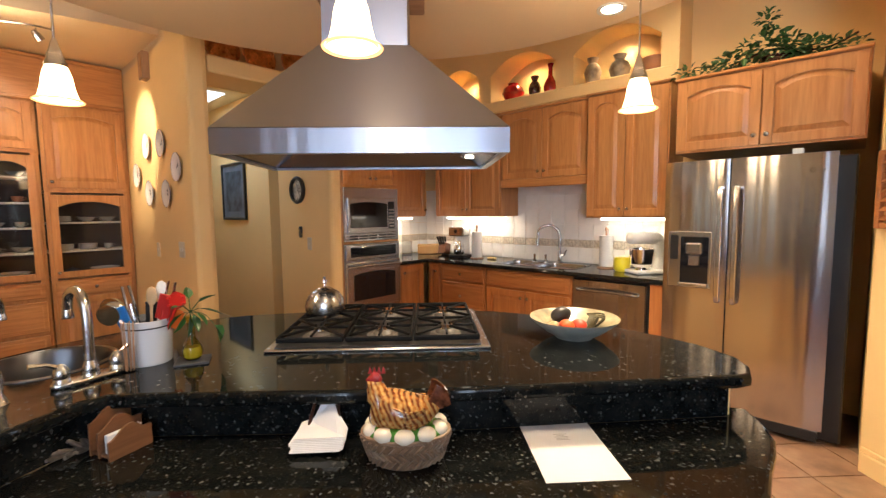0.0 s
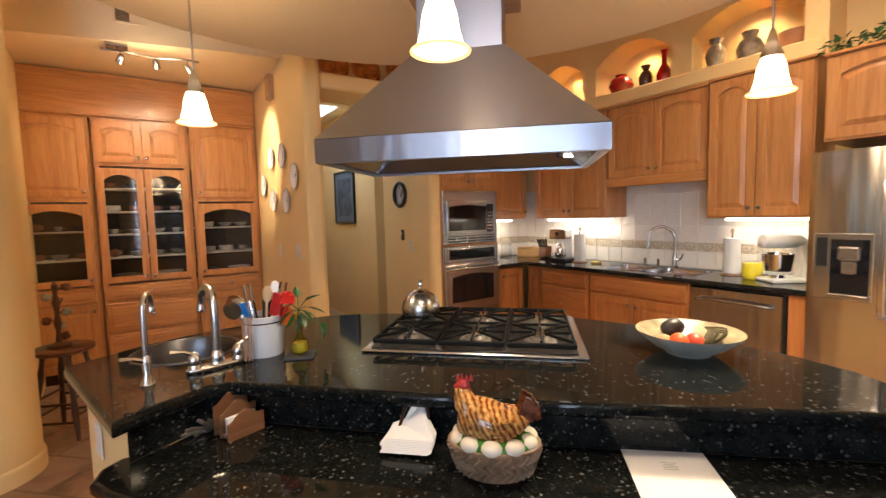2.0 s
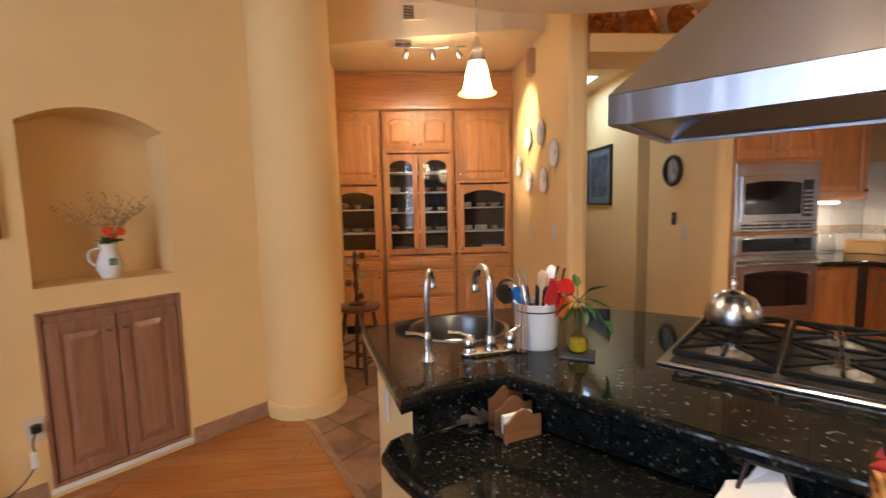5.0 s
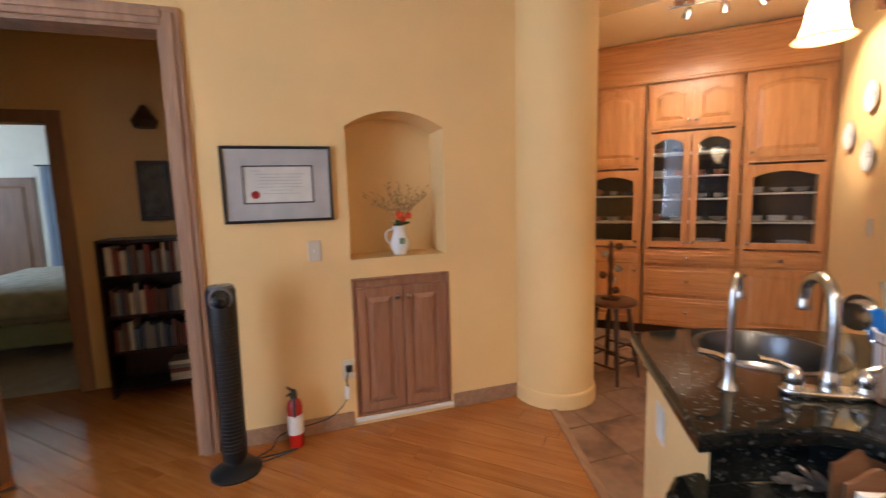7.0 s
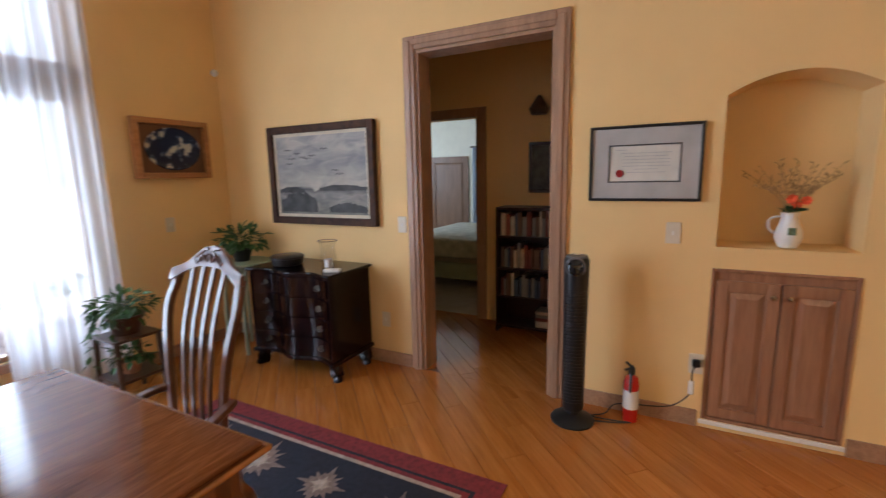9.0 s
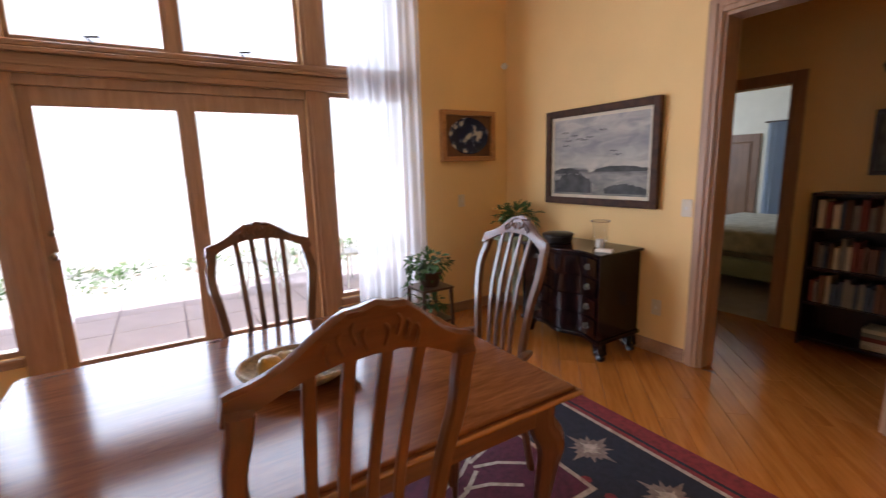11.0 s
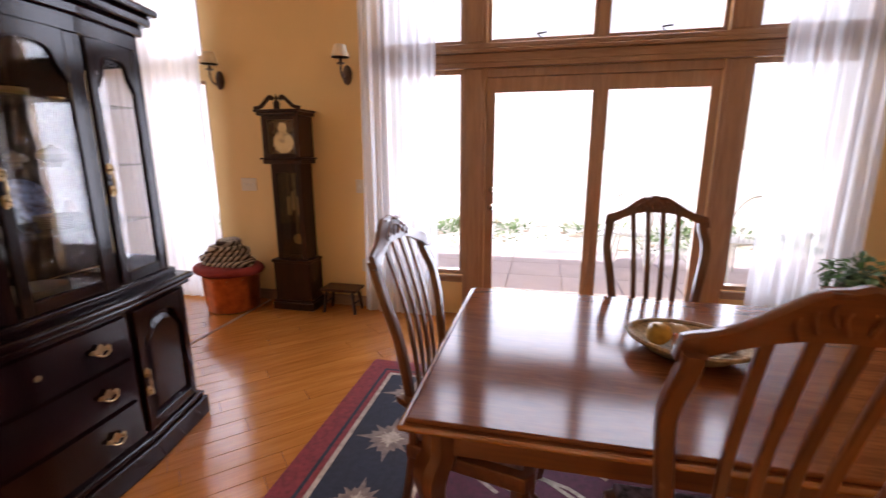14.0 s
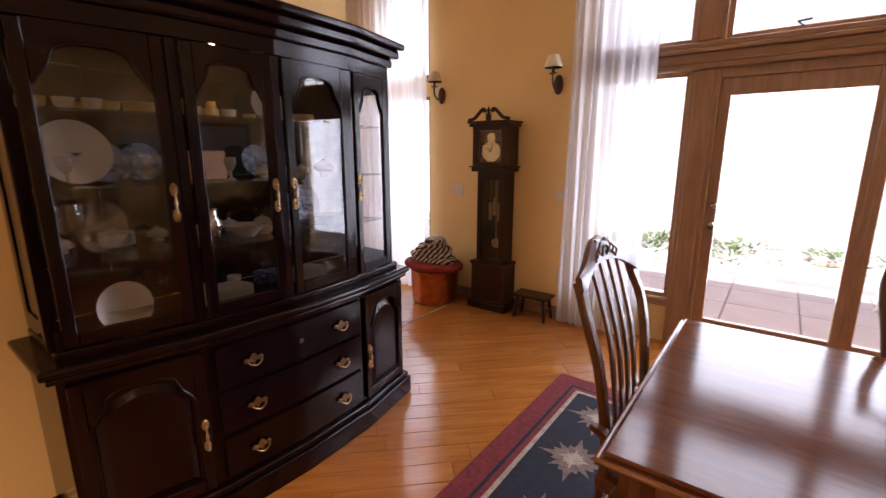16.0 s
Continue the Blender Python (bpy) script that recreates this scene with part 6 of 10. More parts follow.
p.inputs["Coat Weight"].default_value, p.inputs["Coat Roughness"].default_value = 0.05, 0.2
p.inputs["Specular IOR Level"].default_value = 0.24
bump(nt, p, b2.outputs[0], 0.15, 0.001)
part("tabletop", bm, mt, dt, "glossy oak veneer top")
for a in (-1, 1):
    part("apron", box(B(), -HX + 0.13, HX - 0.13, a * (HY - 0.075) - 0.011, a * (HY - 0.075) + 0.011, 0.63, 0.727), M_OAK, dt)
    part("apron", box(B(), a * (HX - 0.075) - 0.011, a * (HX - 0.075) + 0.011, -HY + 0.13, HY - 0.13, 0.63, 0.727), M_OAK, dt)
M_EDGE = wood("table_edge", (0.20, 0.075, 0.018), (0.32, 0.13, 0.035), 0.22, "x", 1.2, 0.4, 0.05)
for a in (-1, 1):
    bm = B(); tube(bm, [(-HX - 0.001, a * (HY + 0.0), 0.739), (HX + 0.001, a * (HY + 0.0), 0.739)], 0.0085, 10); part("edge_moulding", bm, M_EDGE, dt, "golden oak rounded edge", True)
    bm = B(); tube(bm, [(a * HX, -HY, 0.739), (a * HX, HY, 0.739)], 0.0085, 10); part("edge_moulding", bm, M_EDGE, dt, "golden oak rounded edge", True)


def cabriole(bm, sx, sy, h, s=1.0):
    d = Vector((sx, sy, 0)).normalized()
    prof = [(0.0, h, 0.085), (0.0, h - 0.10, 0.085), (0.028, h - 0.16, 0.092), (0.022, h - 0.24, 0.066), (-0.002, h * 0.4, 0.046), (-0.012, h * 0.18, 0.036), (0.006, 0.05, 0.04), (0.028, 0.02, 0.062), (0.030, 0.0, 0.055)]
    pts = spline([tuple(d * p * s) [:2] + (z,) for p, z, w in prof], 3)
    ws = [x.x for x in spline([(w * s, 0, 0) for p, z, w in prof], 3)]
    bar(bm, pts, ws, ws, side=(d.y, -d.x, 0))
    return bm


for sx in (-1, 1):
    for sy in (-1, 1):
        bm = cabriole(B(), sx, sy, 0.727)
        part("leg", bm, M_OAKZ, dt, "curved cabriole leg", True, pose(sx * (HX - 0.085), sy * (HY - 0.085), 0))

# ---- dining chairs ----
def dining_chair(name, m, arms, label, wide=0.88, high=1.0):
    c = thing(name, m @ Matrix.Diagonal((wide, 1, high, 1)), label, "chair", "chairs round the dining table")
    W = 0.245
    # the back stands at y = 0 and faces +y; seat ahead
    for s in (-1, 1):
        bm = B()
        pts = spline([(s * 0.20, -0.01, 0.0), (s * 0.19, 0.03, 0.25), (s * 0.18, 0.05, 0.44), (s * 0.185, 0.045, 0.60), (s * 0.215, 0.02, 0.82), (s * 0.238, -0.015, 0.96), (s * 0.225, -0.05, 1.05), (s * 0.222, -0.065, 1.09)], 4)
        k = len(pts)
        bar(bm, pts, [0.034 + 0.012 * i / k for i in range(k)], 0.028)
        part("back_post", bm, M_OAKZ, c, "curved back post", True)
    bm = B()
    up = [(-0.252, 1.075), (-0.245, 1.115), (-0.20, 1.125), (-0.15, 1.145), (-0.10, 1.18), (-0.06, 1.203), (-0.03, 1.205), (0, 1.212), (0.03, 1.205), (0.06, 1.203), (0.10, 1.18), (0.15, 1.145), (0.20, 1.125), (0.245, 1.115), (0.252, 1.075)]
    lo = [(-0.235, 1.065), (-0.20, 1.082), (-0.16, 1.10), (-0.11, 1.118), (-0.06, 1.128), (-0.03, 1.128), (0, 1.13), (0.03, 1.128), (0.06, 1.128), (0.11, 1.118), (0.16, 1.10), (0.20, 1.082), (0.235, 1.065)]
    yy = lambda x, z: -0.068 - 0.30 * (z - 1.09) + 0.35 * x * x
    n = 30
    def at(line, u):
        f = u * (len(line) - 1)
        i = min(int(f), len(line) - 2)
        return [line[i][k] + (line[i + 1][k] - line[i][k]) * (f - i) for k in (0, 1)]
    rows = []
    for i in range(n + 1):
        (xa, za), (xb, zb) = at(up, i / n), at(lo, i / n)
        q = 0.006
        ring = [(xb, yy(xb, zb) - 0.012, zb), (xb, yy(xb, zb) + 0.012, zb), (xa, yy(xa, za) + 0.014 - q, za - q), (xa, yy(xa, za) + 0.008 - q, za), (xa, yy(xa, za) - 0.008, za), (xa, yy(xa, za) - 0.014, za - q)]
        rows.append([bm.verts.new(v) for v in ring])
    for r, s in zip(rows, rows[1:]):
        for k in range(6):
            bm.faces.new((r[k], s[k], s[(k + 1) % 6], r[(k + 1) % 6]))
    bm.faces.new(rows[0][::-1]), bm.faces.new(rows[-1])
    bmesh.ops.recalc_face_normals(bm, faces=bm.faces)
    cr = part("crest_rail", bm, M_OAK, c, "shaped crest rail with carving", True)
    for s in (-1, 1):
        for f in (1, -1):
            bm = B()
            for k in range(4):
                x, z = s * (0.012 + 0.022 * k), 1.175 - 0.012 * abs(k - 1)
                y = yy(x, z) + f * 0.014
                tube(bm, spline([(x, y, z + 0.016), (x + s * 0.012, y + f * 0.003, z + 0.004), (x + s * 0.004, y + f * 0.002, z - 0.018)], 3), 0.004, 5)
            tube(bm, [(s * 0.02, yy(0.02, 1.20) + f * 0.01, 1.198), (s * 0.055, yy(0.05, 1.2) + f * 0.01, 1.197)], 0.006, 5)
            part("carving", bm, M_OAK, cr, "carved leaves", True)
    for i in range(4):
        x = -0.105 + 0.07 * i
        bm = B()
        bar(bm, spline([(x * 0.82, 0.045, 0.47), (x * 0.85, 0.042, 0.62), (x * 0.95, 0.012, 0.85), (x, -0.03, 1.0), (x * 1.05, -0.075, 1.13)], 4), 0.026, 0.012)
        part("back_slat", bm, M_OAKZ, c, "", True)
    bm = B(); bar(bm, [(-0.18, 0.045, 0.475), (0.18, 0.045, 0.475)], 0.03, 0.05, side=(0, 1, 0)); part("lower_rail", bm, M_OAK, c)
    bm = B(); slab(bm, [(-0.20, 0.03), (0.20, 0.03), (0.245, 0.45), (0.20, 0.475), (-0.20, 0.475), (-0.245, 0.45)], 0.385, 0.44, 0.008); part("seat_frame", bm, M_OAK, c)
    bm = B(); slab(bm, [(-0.18, 0.06), (0.18, 0.06), (0.215, 0.44), (-0.215, 0.44)], 0.441, 0.485, 0.02); part("seat", bm, M_SEAT, c, "patterned tapestry seat pad", True)
    for s in (-1, 1):
        bm = cabriole(B(), s, 1, 0.385, 0.62); part("leg", bm, M_OAKZ, c, "", True, pose(s * 0.20, 0.43, 0))
        if arms:
            bm = B(); bar(bm, spline([(s * 0.205, 0.02, 0.615), (s * 0.24, 0.08, 0.615), (s * 0.26, 0.17, 0.60), (s * 0.255, 0.24, 0.595), (s * 0.24, 0.265, 0.575)], 4), 0.045, 0.024); part("armrest", bm, M_OAK, c, "", True)
            bm = B(); bar(bm, spline([(s * 0.25, 0.23, 0.585), (s * 0.25, 0.22, 0.50), (s * 0.225, 0.20, 0.42)], 4), 0.03, 0.028); part("arm_post", bm, M_OAKZ, c, "", True)
    return c


M_SEAT = plain("tapestry", (0.10, 0.07, 0.10), 0.9, var=0.9, scale=35, bumpy=0.4, grain=200)
LA, LB = "oak dining chair with a carved slatted back", "oak dining armchair with a carved slatted back"
dining_chair("dining_chair", pose(-0.17, -0.49, 0, 0, 0, 180), False, LA + ", at the long side", 0.79, 1.05)
dining_chair("dining_chair", pose(-0.315, -2.06, 0, 0, 0, 0), False, LA + ", back to the doors", 0.96)
dining_chair("dining_armchair", pose(0.67, -1.22, 0, 0, 0, 83), True, LB + " by the cabinet")
dining_chair("dining_armchair", pose(-1.27, -1.42, 0, 0, 0, -90), True, LB + " by the dark chest")

# bowl of gourds on the table
gb = thing("wicker_bowl", pose(-0.265, -1.29, 0.76, 0, 0, 158), "long shallow woven bowl full of gourds", "bowl")
M_WICK = plain("wicker", (0.33, 0.25, 0.15), 0.7, var=0.45, scale=70, bumpy=0.8, grain=120)
bm = B(); lathe(bm, [(0.06, 0), (0.10, 0.005), (0.15, 0.045), (0.155, 0.055), (0.145, 0.05), (0.09, 0.014), (0.0, 0.012)], 36, sx=1.25); part("shell", bm, M_WICK, gb, "", True)
bm = B(); tube(bm, [(0.152 * 1.25 * math.cos(a), 0.152 * math.sin(a), 0.055) for a in [2 * math.pi * i / 36 for i in range(37)]], 0.009, 6); part("rim", bm, M_WICK, gb, "", True)
for x, y, r, col, lb in ((0.09, 0.01, 0.042, (0.42, 0.26, 0.05), "yellow"), (0.02, -0.03, 0.036, (0.5, 0.42, 0.28), "cream"), (-0.05, 0.02, 0.04, (0.16, 0.12, 0.05), "dark brown"), (-0.11, -0.01, 0.035, (0.45, 0.40, 0.32), "pale speckled"), (0.03, 0.05, 0.032, (0.45, 0.13, 0.03), "orange")):
    bm = B(); lathe(bm, [(0.0, -r * 0.9), (r * 0.7, -r * 0.65), (r, -0.1 * r), (r * 0.8, r * 0.55), (r * 0.35, r * 0.95), (r * 0.2, r * 1.3), (0.0, r * 1.35)], 16)
    solo("gourd", bm, plain(lb.replace(" ", "_") + "_gourd", col, 0.45, var=0.35, scale=25), lb + " gourd lying in the woven bowl", "gourd", pose(-0.265 + x, -1.29 - 0.3 * x + y, 0.80 + r * 0.4, 20, 40, x * 900), smooth=True)

# ---- rug ----
RX0, RX1, RY0, RY1 = -2.03, 1.33, -2.43, -0.38
rg = thing("rug", pose(0, 0, 0), "dark navy southwestern rug with red border and pale stars", "rug")
M_RED, M_NAVY, M_CREAM, M_TAN, M_PLUM = (plain(n + "_wool", c, 0.95, var=0.3, scale=40, bumpy=0.7, grain=260) for n, c in (("red", (0.17, 0.018, 0.022)), ("navy", (0.010, 0.012, 0.024)), ("cream", (0.36, 0.30, 0.24)), ("taupe", (0.18, 0.13, 0.11)), ("plum", (0.075, 0.010, 0.028))))
def rect(bm, d, z0, z1):
    slab(bm, [(RX0 + d, RY0 + d), (RX1 - d, RY0 + d), (RX1 - d, RY1 - d), (RX0 + d, RY1 - d)], z0, z1, 0.0006)
for k, (d, mt, nm) in enumerate(((0, M_RED, "border"), (0.115, M_NAVY, "stripe"), (0.135, M_RED, "stripe"), (0.165, M_CREAM, "stripe"), (0.19, M_NAVY, "field"), (0.60, M_CREAM, "stripe"), (0.625, M_PLUM, "centre"))):
    bm = B(); rect(bm, d, 0.001 if k == 0 else 0.008 + 0.0012 * (k - 1), 0.008 + 0.0012 * k); part(nm, bm, mt, rg)


def star(cx, cy, r, z):
    pts, out = [], []
    n = 32
    for i in range(n):
        a = 2 * math.pi * (i + 0.5) / n
        q = r * (1.0 if i % 4 in (0,) else 0.74 if i % 2 == 0 else 0.58) * (1 / (abs(math.cos(a)) + abs(math.sin(a)))) * 1.2
        pts.append((cx + q * math.cos(a), cy + q * math.sin(a)))
    return pts


sd = 0
for mt, k, nm in ((M_TAN, 1.0, "star"), (M_CREAM, 0.45, "star_heart")):
    z = 0.0136 + (0.001 if k < 1 else 0)
    cs = [(x, y) for y in (RY0 + 0.395, RY1 - 0.395) for x in [RX0 + 0.395 + i * 0.43 for i in range(7)]] + [(x, y) for x in (RX0 + 0.395, RX1 - 0.395) for y in (RY0 + 0.81, RY0 + 1.24)]
    for i, (x, y) in enumerate(cs):
        part(nm, prism(B(), star(x, y, 0.165 * k * (1.0 if i % 2 == 0 else 0.8), z), z - 0.001, z), mt, rg)
for i, (x, y) in enumerate(cs):
    for dx, dy in ((0.2, 0.14), (0.2, -0.14)):
        if RX0 + 0.22 < x + dx < RX1 - 0.22:
            bm = prism(B(), [(x + dx + 0.026 * math.cos(a), y + dy + 0.026 * math.sin(a)) for a in [math.pi / 4 * j for j in range(8)]], 0.0128, 0.0140)
            part("dot", bm, M_RED, rg)
rng = random.Random(9)
for i in range(26):
    x, y = rng.uniform(RX0 + 0.75, RX1 - 0.75), rng.uniform(RY0 + 0.7, RY1 - 0.7)
    s = rng.choice((-1, 1))
    part("zigzag", bar(B(), [(x - 0.12, y - s * 0.09, 0.0156), (x, y, 0.0156), (x + 0.12, y + s * 0.04, 0.0156)], 0.02, 0.001, side=(0, 1, 0)), M_CREAM, rg)

# ---- china cabinet ----
cc = thing("china_cabinet", pose(0, 0, 0), "dark mahogany china cabinet with arched glass doors and brass pulls", "china cabinet")
OUT = [(2.46 - 0.004, -1.60), (2.456, 0.02), (2.06, 0.02), (1.965, -0.42), (1.945, -0.80), (1.965, -1.20), (2.04, -1.60)]


def lay(name, d, z0, z1, b, label=""):
    bm = B()
    pts = inset(OUT, -d)
    pts = [(min(x, 2.456), y + (0.05 if z0 > 0.83 and y < -1.4 else 0)) for x, y in pts]
    slab(bm, pts, z0, z1, b)
    return part(name, bm, M_MAHOG, cc, label)


lay("plinth", 0.035, 0.0, 0.11, 0.01)
lay("plinth_moulding", 0.022, 0.11, 0.145, 0.014)
lay("base_body", -0.005, 0.145, 0.765, 0.003)
lay("waist", 0.02, 0.765, 0.79, 0.01)
lay("waist_top", 0.038, 0.79, 0.825, 0.014, "moulded waist ledge")
lay("upper_foot", -0.02, 0.825, 0.86, 0.008)
lay("cornice", 0.005, 1.93, 1.975, 0.012)
lay("cornice_step", 0.035, 1.975, 2.02, 0.014)
lay("cornice_top", 0.06, 2.02, 2.055, 0.012, "stepped crown moulding")
lay("frieze", -0.015, 1.87, 1.93, 0.002)
up = [(x, y + (0.05 if y < -1.4 else 0)) for x, y in inset(OUT, 0.025)]
FR = [(up[i], up[i + 1]) for i in (5, 4, 3, 2)]
bm = B()
box(bm, 2.44, 2.456, up[0][1], up[1][1], 0.86, 1.87)
part("back", bm, M_MAHOG, cc)
# Mirror colour set very dark to keep the reflected windows dim.
bm = B(); box(bm, 2.432, 2.4395, up[0][1] + 0.02, up[1][1] - 0.02, 0.87, 1.86); part("mirror_back", bm, plain("dimmed_mirror", (0.05, 0.042, 0.037), 0.06, 1.0, 0.03), cc, "mirrored back")
for (x, y) in up[2:]:
    part("post", box(B(), x - 0.004, x + 0.034, y - 0.019, y + 0.019, 0.86, 1.87, b=0.004), M_MAHOG, cc)
for y in (up[0][1], up[1][1]):
    s = 1 if y < -1 else -1
    bm = B()
    box(bm, 2.06, 2.44, y, y + s * 0.016, 0.86, 0.93), box(bm, 2.06, 2.44, y, y + s * 0.016, 1.80, 1.87), box(bm, 2.40, 2.44, y, y + s * 0.016, 0.93, 1.80)
    part("side_frame", bm, M_MAHOG, cc)
for y in (up[0][1], up[1][1]):
    bm = B(); box(bm, 2.09, 2.40, y + 0.005 * (1 if y < -1 else -1), y + 0.009 * (1 if y < -1 else -1), 0.93, 1.80); part("side_pane", bm, M_CGLASS, cc)


def cab_door(p0, p1, z0, z1, side, glass=True):
    """A door between two plan points, seen from the room, p0 at its left."""
    p0, p1 = Vector(p0), Vector(p1)
    d = p1 - p0
    L = d.length
    m = pose(p0.x, p0.y, 0, 0, 0, math.degrees(math.atan2(d.y, d.x)))
    bm = B()
    g, w = 0.022, L - 0.044
    st = 0.042
    box(bm, g, g + st, -0.02, 0, z0, z1, b=0.004), box(bm, g + w - st, g + w, -0.02, 0, z0, z1, b=0.004), box(bm, g + st, g + w - st, -0.02, 0, z0, z0 + 0.05, b=0.004)
    a, c = g + st, g + w - st
    n = 16
    def top(u):
        v = abs(2 * u - 1)
        return z1 - 0.055 - (0.0 if v < 0.001 else 0.09 * v ** 3) - (0.035 if v > 0.72 else 0.0)
    for i in range(n):
        xa, xc = a + (c - a) * i / n, a + (c - a) * (i + 1) / n
        ta, tc = top(i / n), top((i + 1) / n)
        add(bm, [(xa, -0.019, ta), (xc, -0.019, tc), (xc, -0.019, z1), (xa, -0.019, z1), (xa, 0, ta), (xc, 0, tc)], [(0, 1, 2, 3), (1, 0, 4, 5)])
        bar(bm, [(xa, -0.018, ta), (xc, -0.018, tc)], 0.012, 0.010, side=(0, 1, 0))
    dr = part("door", bm, M_MAHOG, cc, "arched mahogany door", m=m)
    bm = B()
    if glass:
        box(bm, a - 0.005, c + 0.005, -0.011, -0.007, z0 + 0.045, z1 - 0.04); part("pane", bm, M_CGLASS, dr, "clear glass")
    else:
        add(bm, [(a, -0.004, z0 + 0.05), (c, -0.004, z0 + 0.05), (c, -0.004, z1 - 0.02), (a, -0.004, z1 - 0.02)], [(0, 1, 2, 3)])
        field(bm, a + 0.01, c - 0.01, z0 + 0.06, z1 - 0.075, 0.07, -0.004, -0.016, 0.025)
        part("panel", bm, M_MAHOG, dr, "arched raised panel")
    x = g + w - st / 2 if side > 0 else g + st / 2
    zc = (z0 + z1) / 2 - 0.05
    bm = B()
    lathe(bm, [(0.002, -0.062), (0.007, -0.056), (0.0035, -0.048), (0.0075, -0.040), (0.0035, -0.032), (0.0045, -0.012), (0.0075, 0.0), (0.0045, 0.012), (0.0035, 0.032), (0.0075, 0.040), (0.0035, 0.048), (0.007, 0.056), (0.002, 0.062)], 10, pose(x, -0.034, zc))
    for s in (-1, 1):
        tube(bm, [(x, -0.02, zc + s * 0.04), (x, -0.034, zc + s * 0.04)], 0.005, 8)
        lathe(bm, [(0.013, 0), (0.011, 0.004), (0.0, 0.005)], 12, pose(x, -0.02, zc + s * 0.045, 90), sy=1.9)
    part("handle", bm, M_BRASS, dr, "turned brass handle", True)
    return dr


# the room sees the front from the west: left is the north end
front_pts = [up[2], up[3], up[4], up[5], up[6]]
for i in range(4):
    cab_door(front_pts[i], front_pts[i + 1], 0.87, 1.865, 1 if i in (0, 1) else -1)
lowp = inset(OUT, 0.005)
cab_door(lowp[2], lowp[3], 0.16, 0.75, 1, False)
cab_door(lowp[5], lowp[6], 0.16, 0.75, -1, False)
for k, (z0, z1) in enumerate(((0.165, 0.355), (0.365, 0.555), (0.565, 0.75))):
    bm = B()
    a, mid, c = Vector(lowp[3]), Vector(lowp[4]), Vector(lowp[5])
    o = Vector((-0.017, 0))
    for p, q in ((a + (mid - a) * 0.05, mid), (mid, c + (mid - c) * 0.05)):
        add(bm, [(p.x, p.y, z0), (q.x, q.y, z0), (q.x, q.y, z1), (p.x, p.y, z1), (p.x + o.x, p.y, z0 + 0.008), (q.x + o.x, q.y, z0 + 0.008), (q.x + o.x, q.y, z1 - 0.008), (p.x + o.x, p.y, z1 - 0.008)],
            [(4, 5, 6, 7), (0, 1, 5, 4), (3, 7, 6, 2), (0, 4, 7, 3), (1, 2, 6, 5)])
    dr = part("drawer", bm, M_MAHOG, cc, "bowed mahogany drawer")
    for yy2 in (-0.58, -1.04):
        zc = (z0 + z1) / 2
        bm = B()
        pts = [(-0.045, 0.0), (-0.035, 0.014), (-0.02, 0.008), (-0.008, 0.022), (0.0, 0.028), (0.008, 0.022), (0.02, 0.008), (0.035, 0.014), (0.045, 0.0), (0.03, -0.010), (0.012, -0.006), (0.0, -0.020), (-0.012, -0.006), (-0.03, -0.010)]
        m = pose(1.932, yy2, zc, 90, 0, -90)
        prism(bm, pts, 0, 0.003, m)
        tube(bm, spline([(-0.03, 0.0, 0.004), (-0.026, -0.008, 0.018), (0, -0.020, 0.022), (0.026, -0.008, 0.018), (0.03, 0.0, 0.004)], 4), 0.0035, 6, m)
        for x in (-0.03, 0.03):
            lathe(bm, [(0.007, 0), (0.006, 0.008), (0.0, 0.009)], 10, m @ pose(x, 0, 0.003))
        part("bail_pull", bm, M_BRASS, dr, "brass bail pull", True)
    if k == 2:
        bm = B(); lathe(bm, [(0.012, 0), (0.011, 0.003), (0.0, 0.0035)], 12, pose(1.931, -0.81, (z0 + z1) / 2, 0, -90)); part("keyhole", bm, M_BRASS, dr, "brass keyhole plate", True)
M_SHG = clear_glass("shelf_glass", (0.80, 0.88, 0.84), 1.5)
for z in (1.12, 1.37, 1.62):
    bm = B(); slab(bm, [(x, y) for x, y in inset(up, 0.03)], z, z + 0.007, 0.001); part("shelf", bm, M_SHG, cc, "glass shelf")
lamp("cabinet_gleam", "POINT", pose(2.28, -0.72, 1.80), 0.5, (1.0, 0.72, 0.42), 0.01)

M_CRYS = clear_glass("crystal", (0.86, 0.88, 0.90), 2.3)
# China colour lowered to stand for the dimness behind the cabinet glass.
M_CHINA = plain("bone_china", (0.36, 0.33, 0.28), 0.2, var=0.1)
M_BLUE = plain("blue_china", (0.10, 0.13, 0.22), 0.2, var=0.9, scale=45)
M_GILT = plain("gilt", (0.5, 0.32, 0.10), 0.3, 0.8, 0.2)
M_CLAY = plain("clay_pot", (0.42, 0.20, 0.10), 0.6, var=0.15)
HIN = 0.86


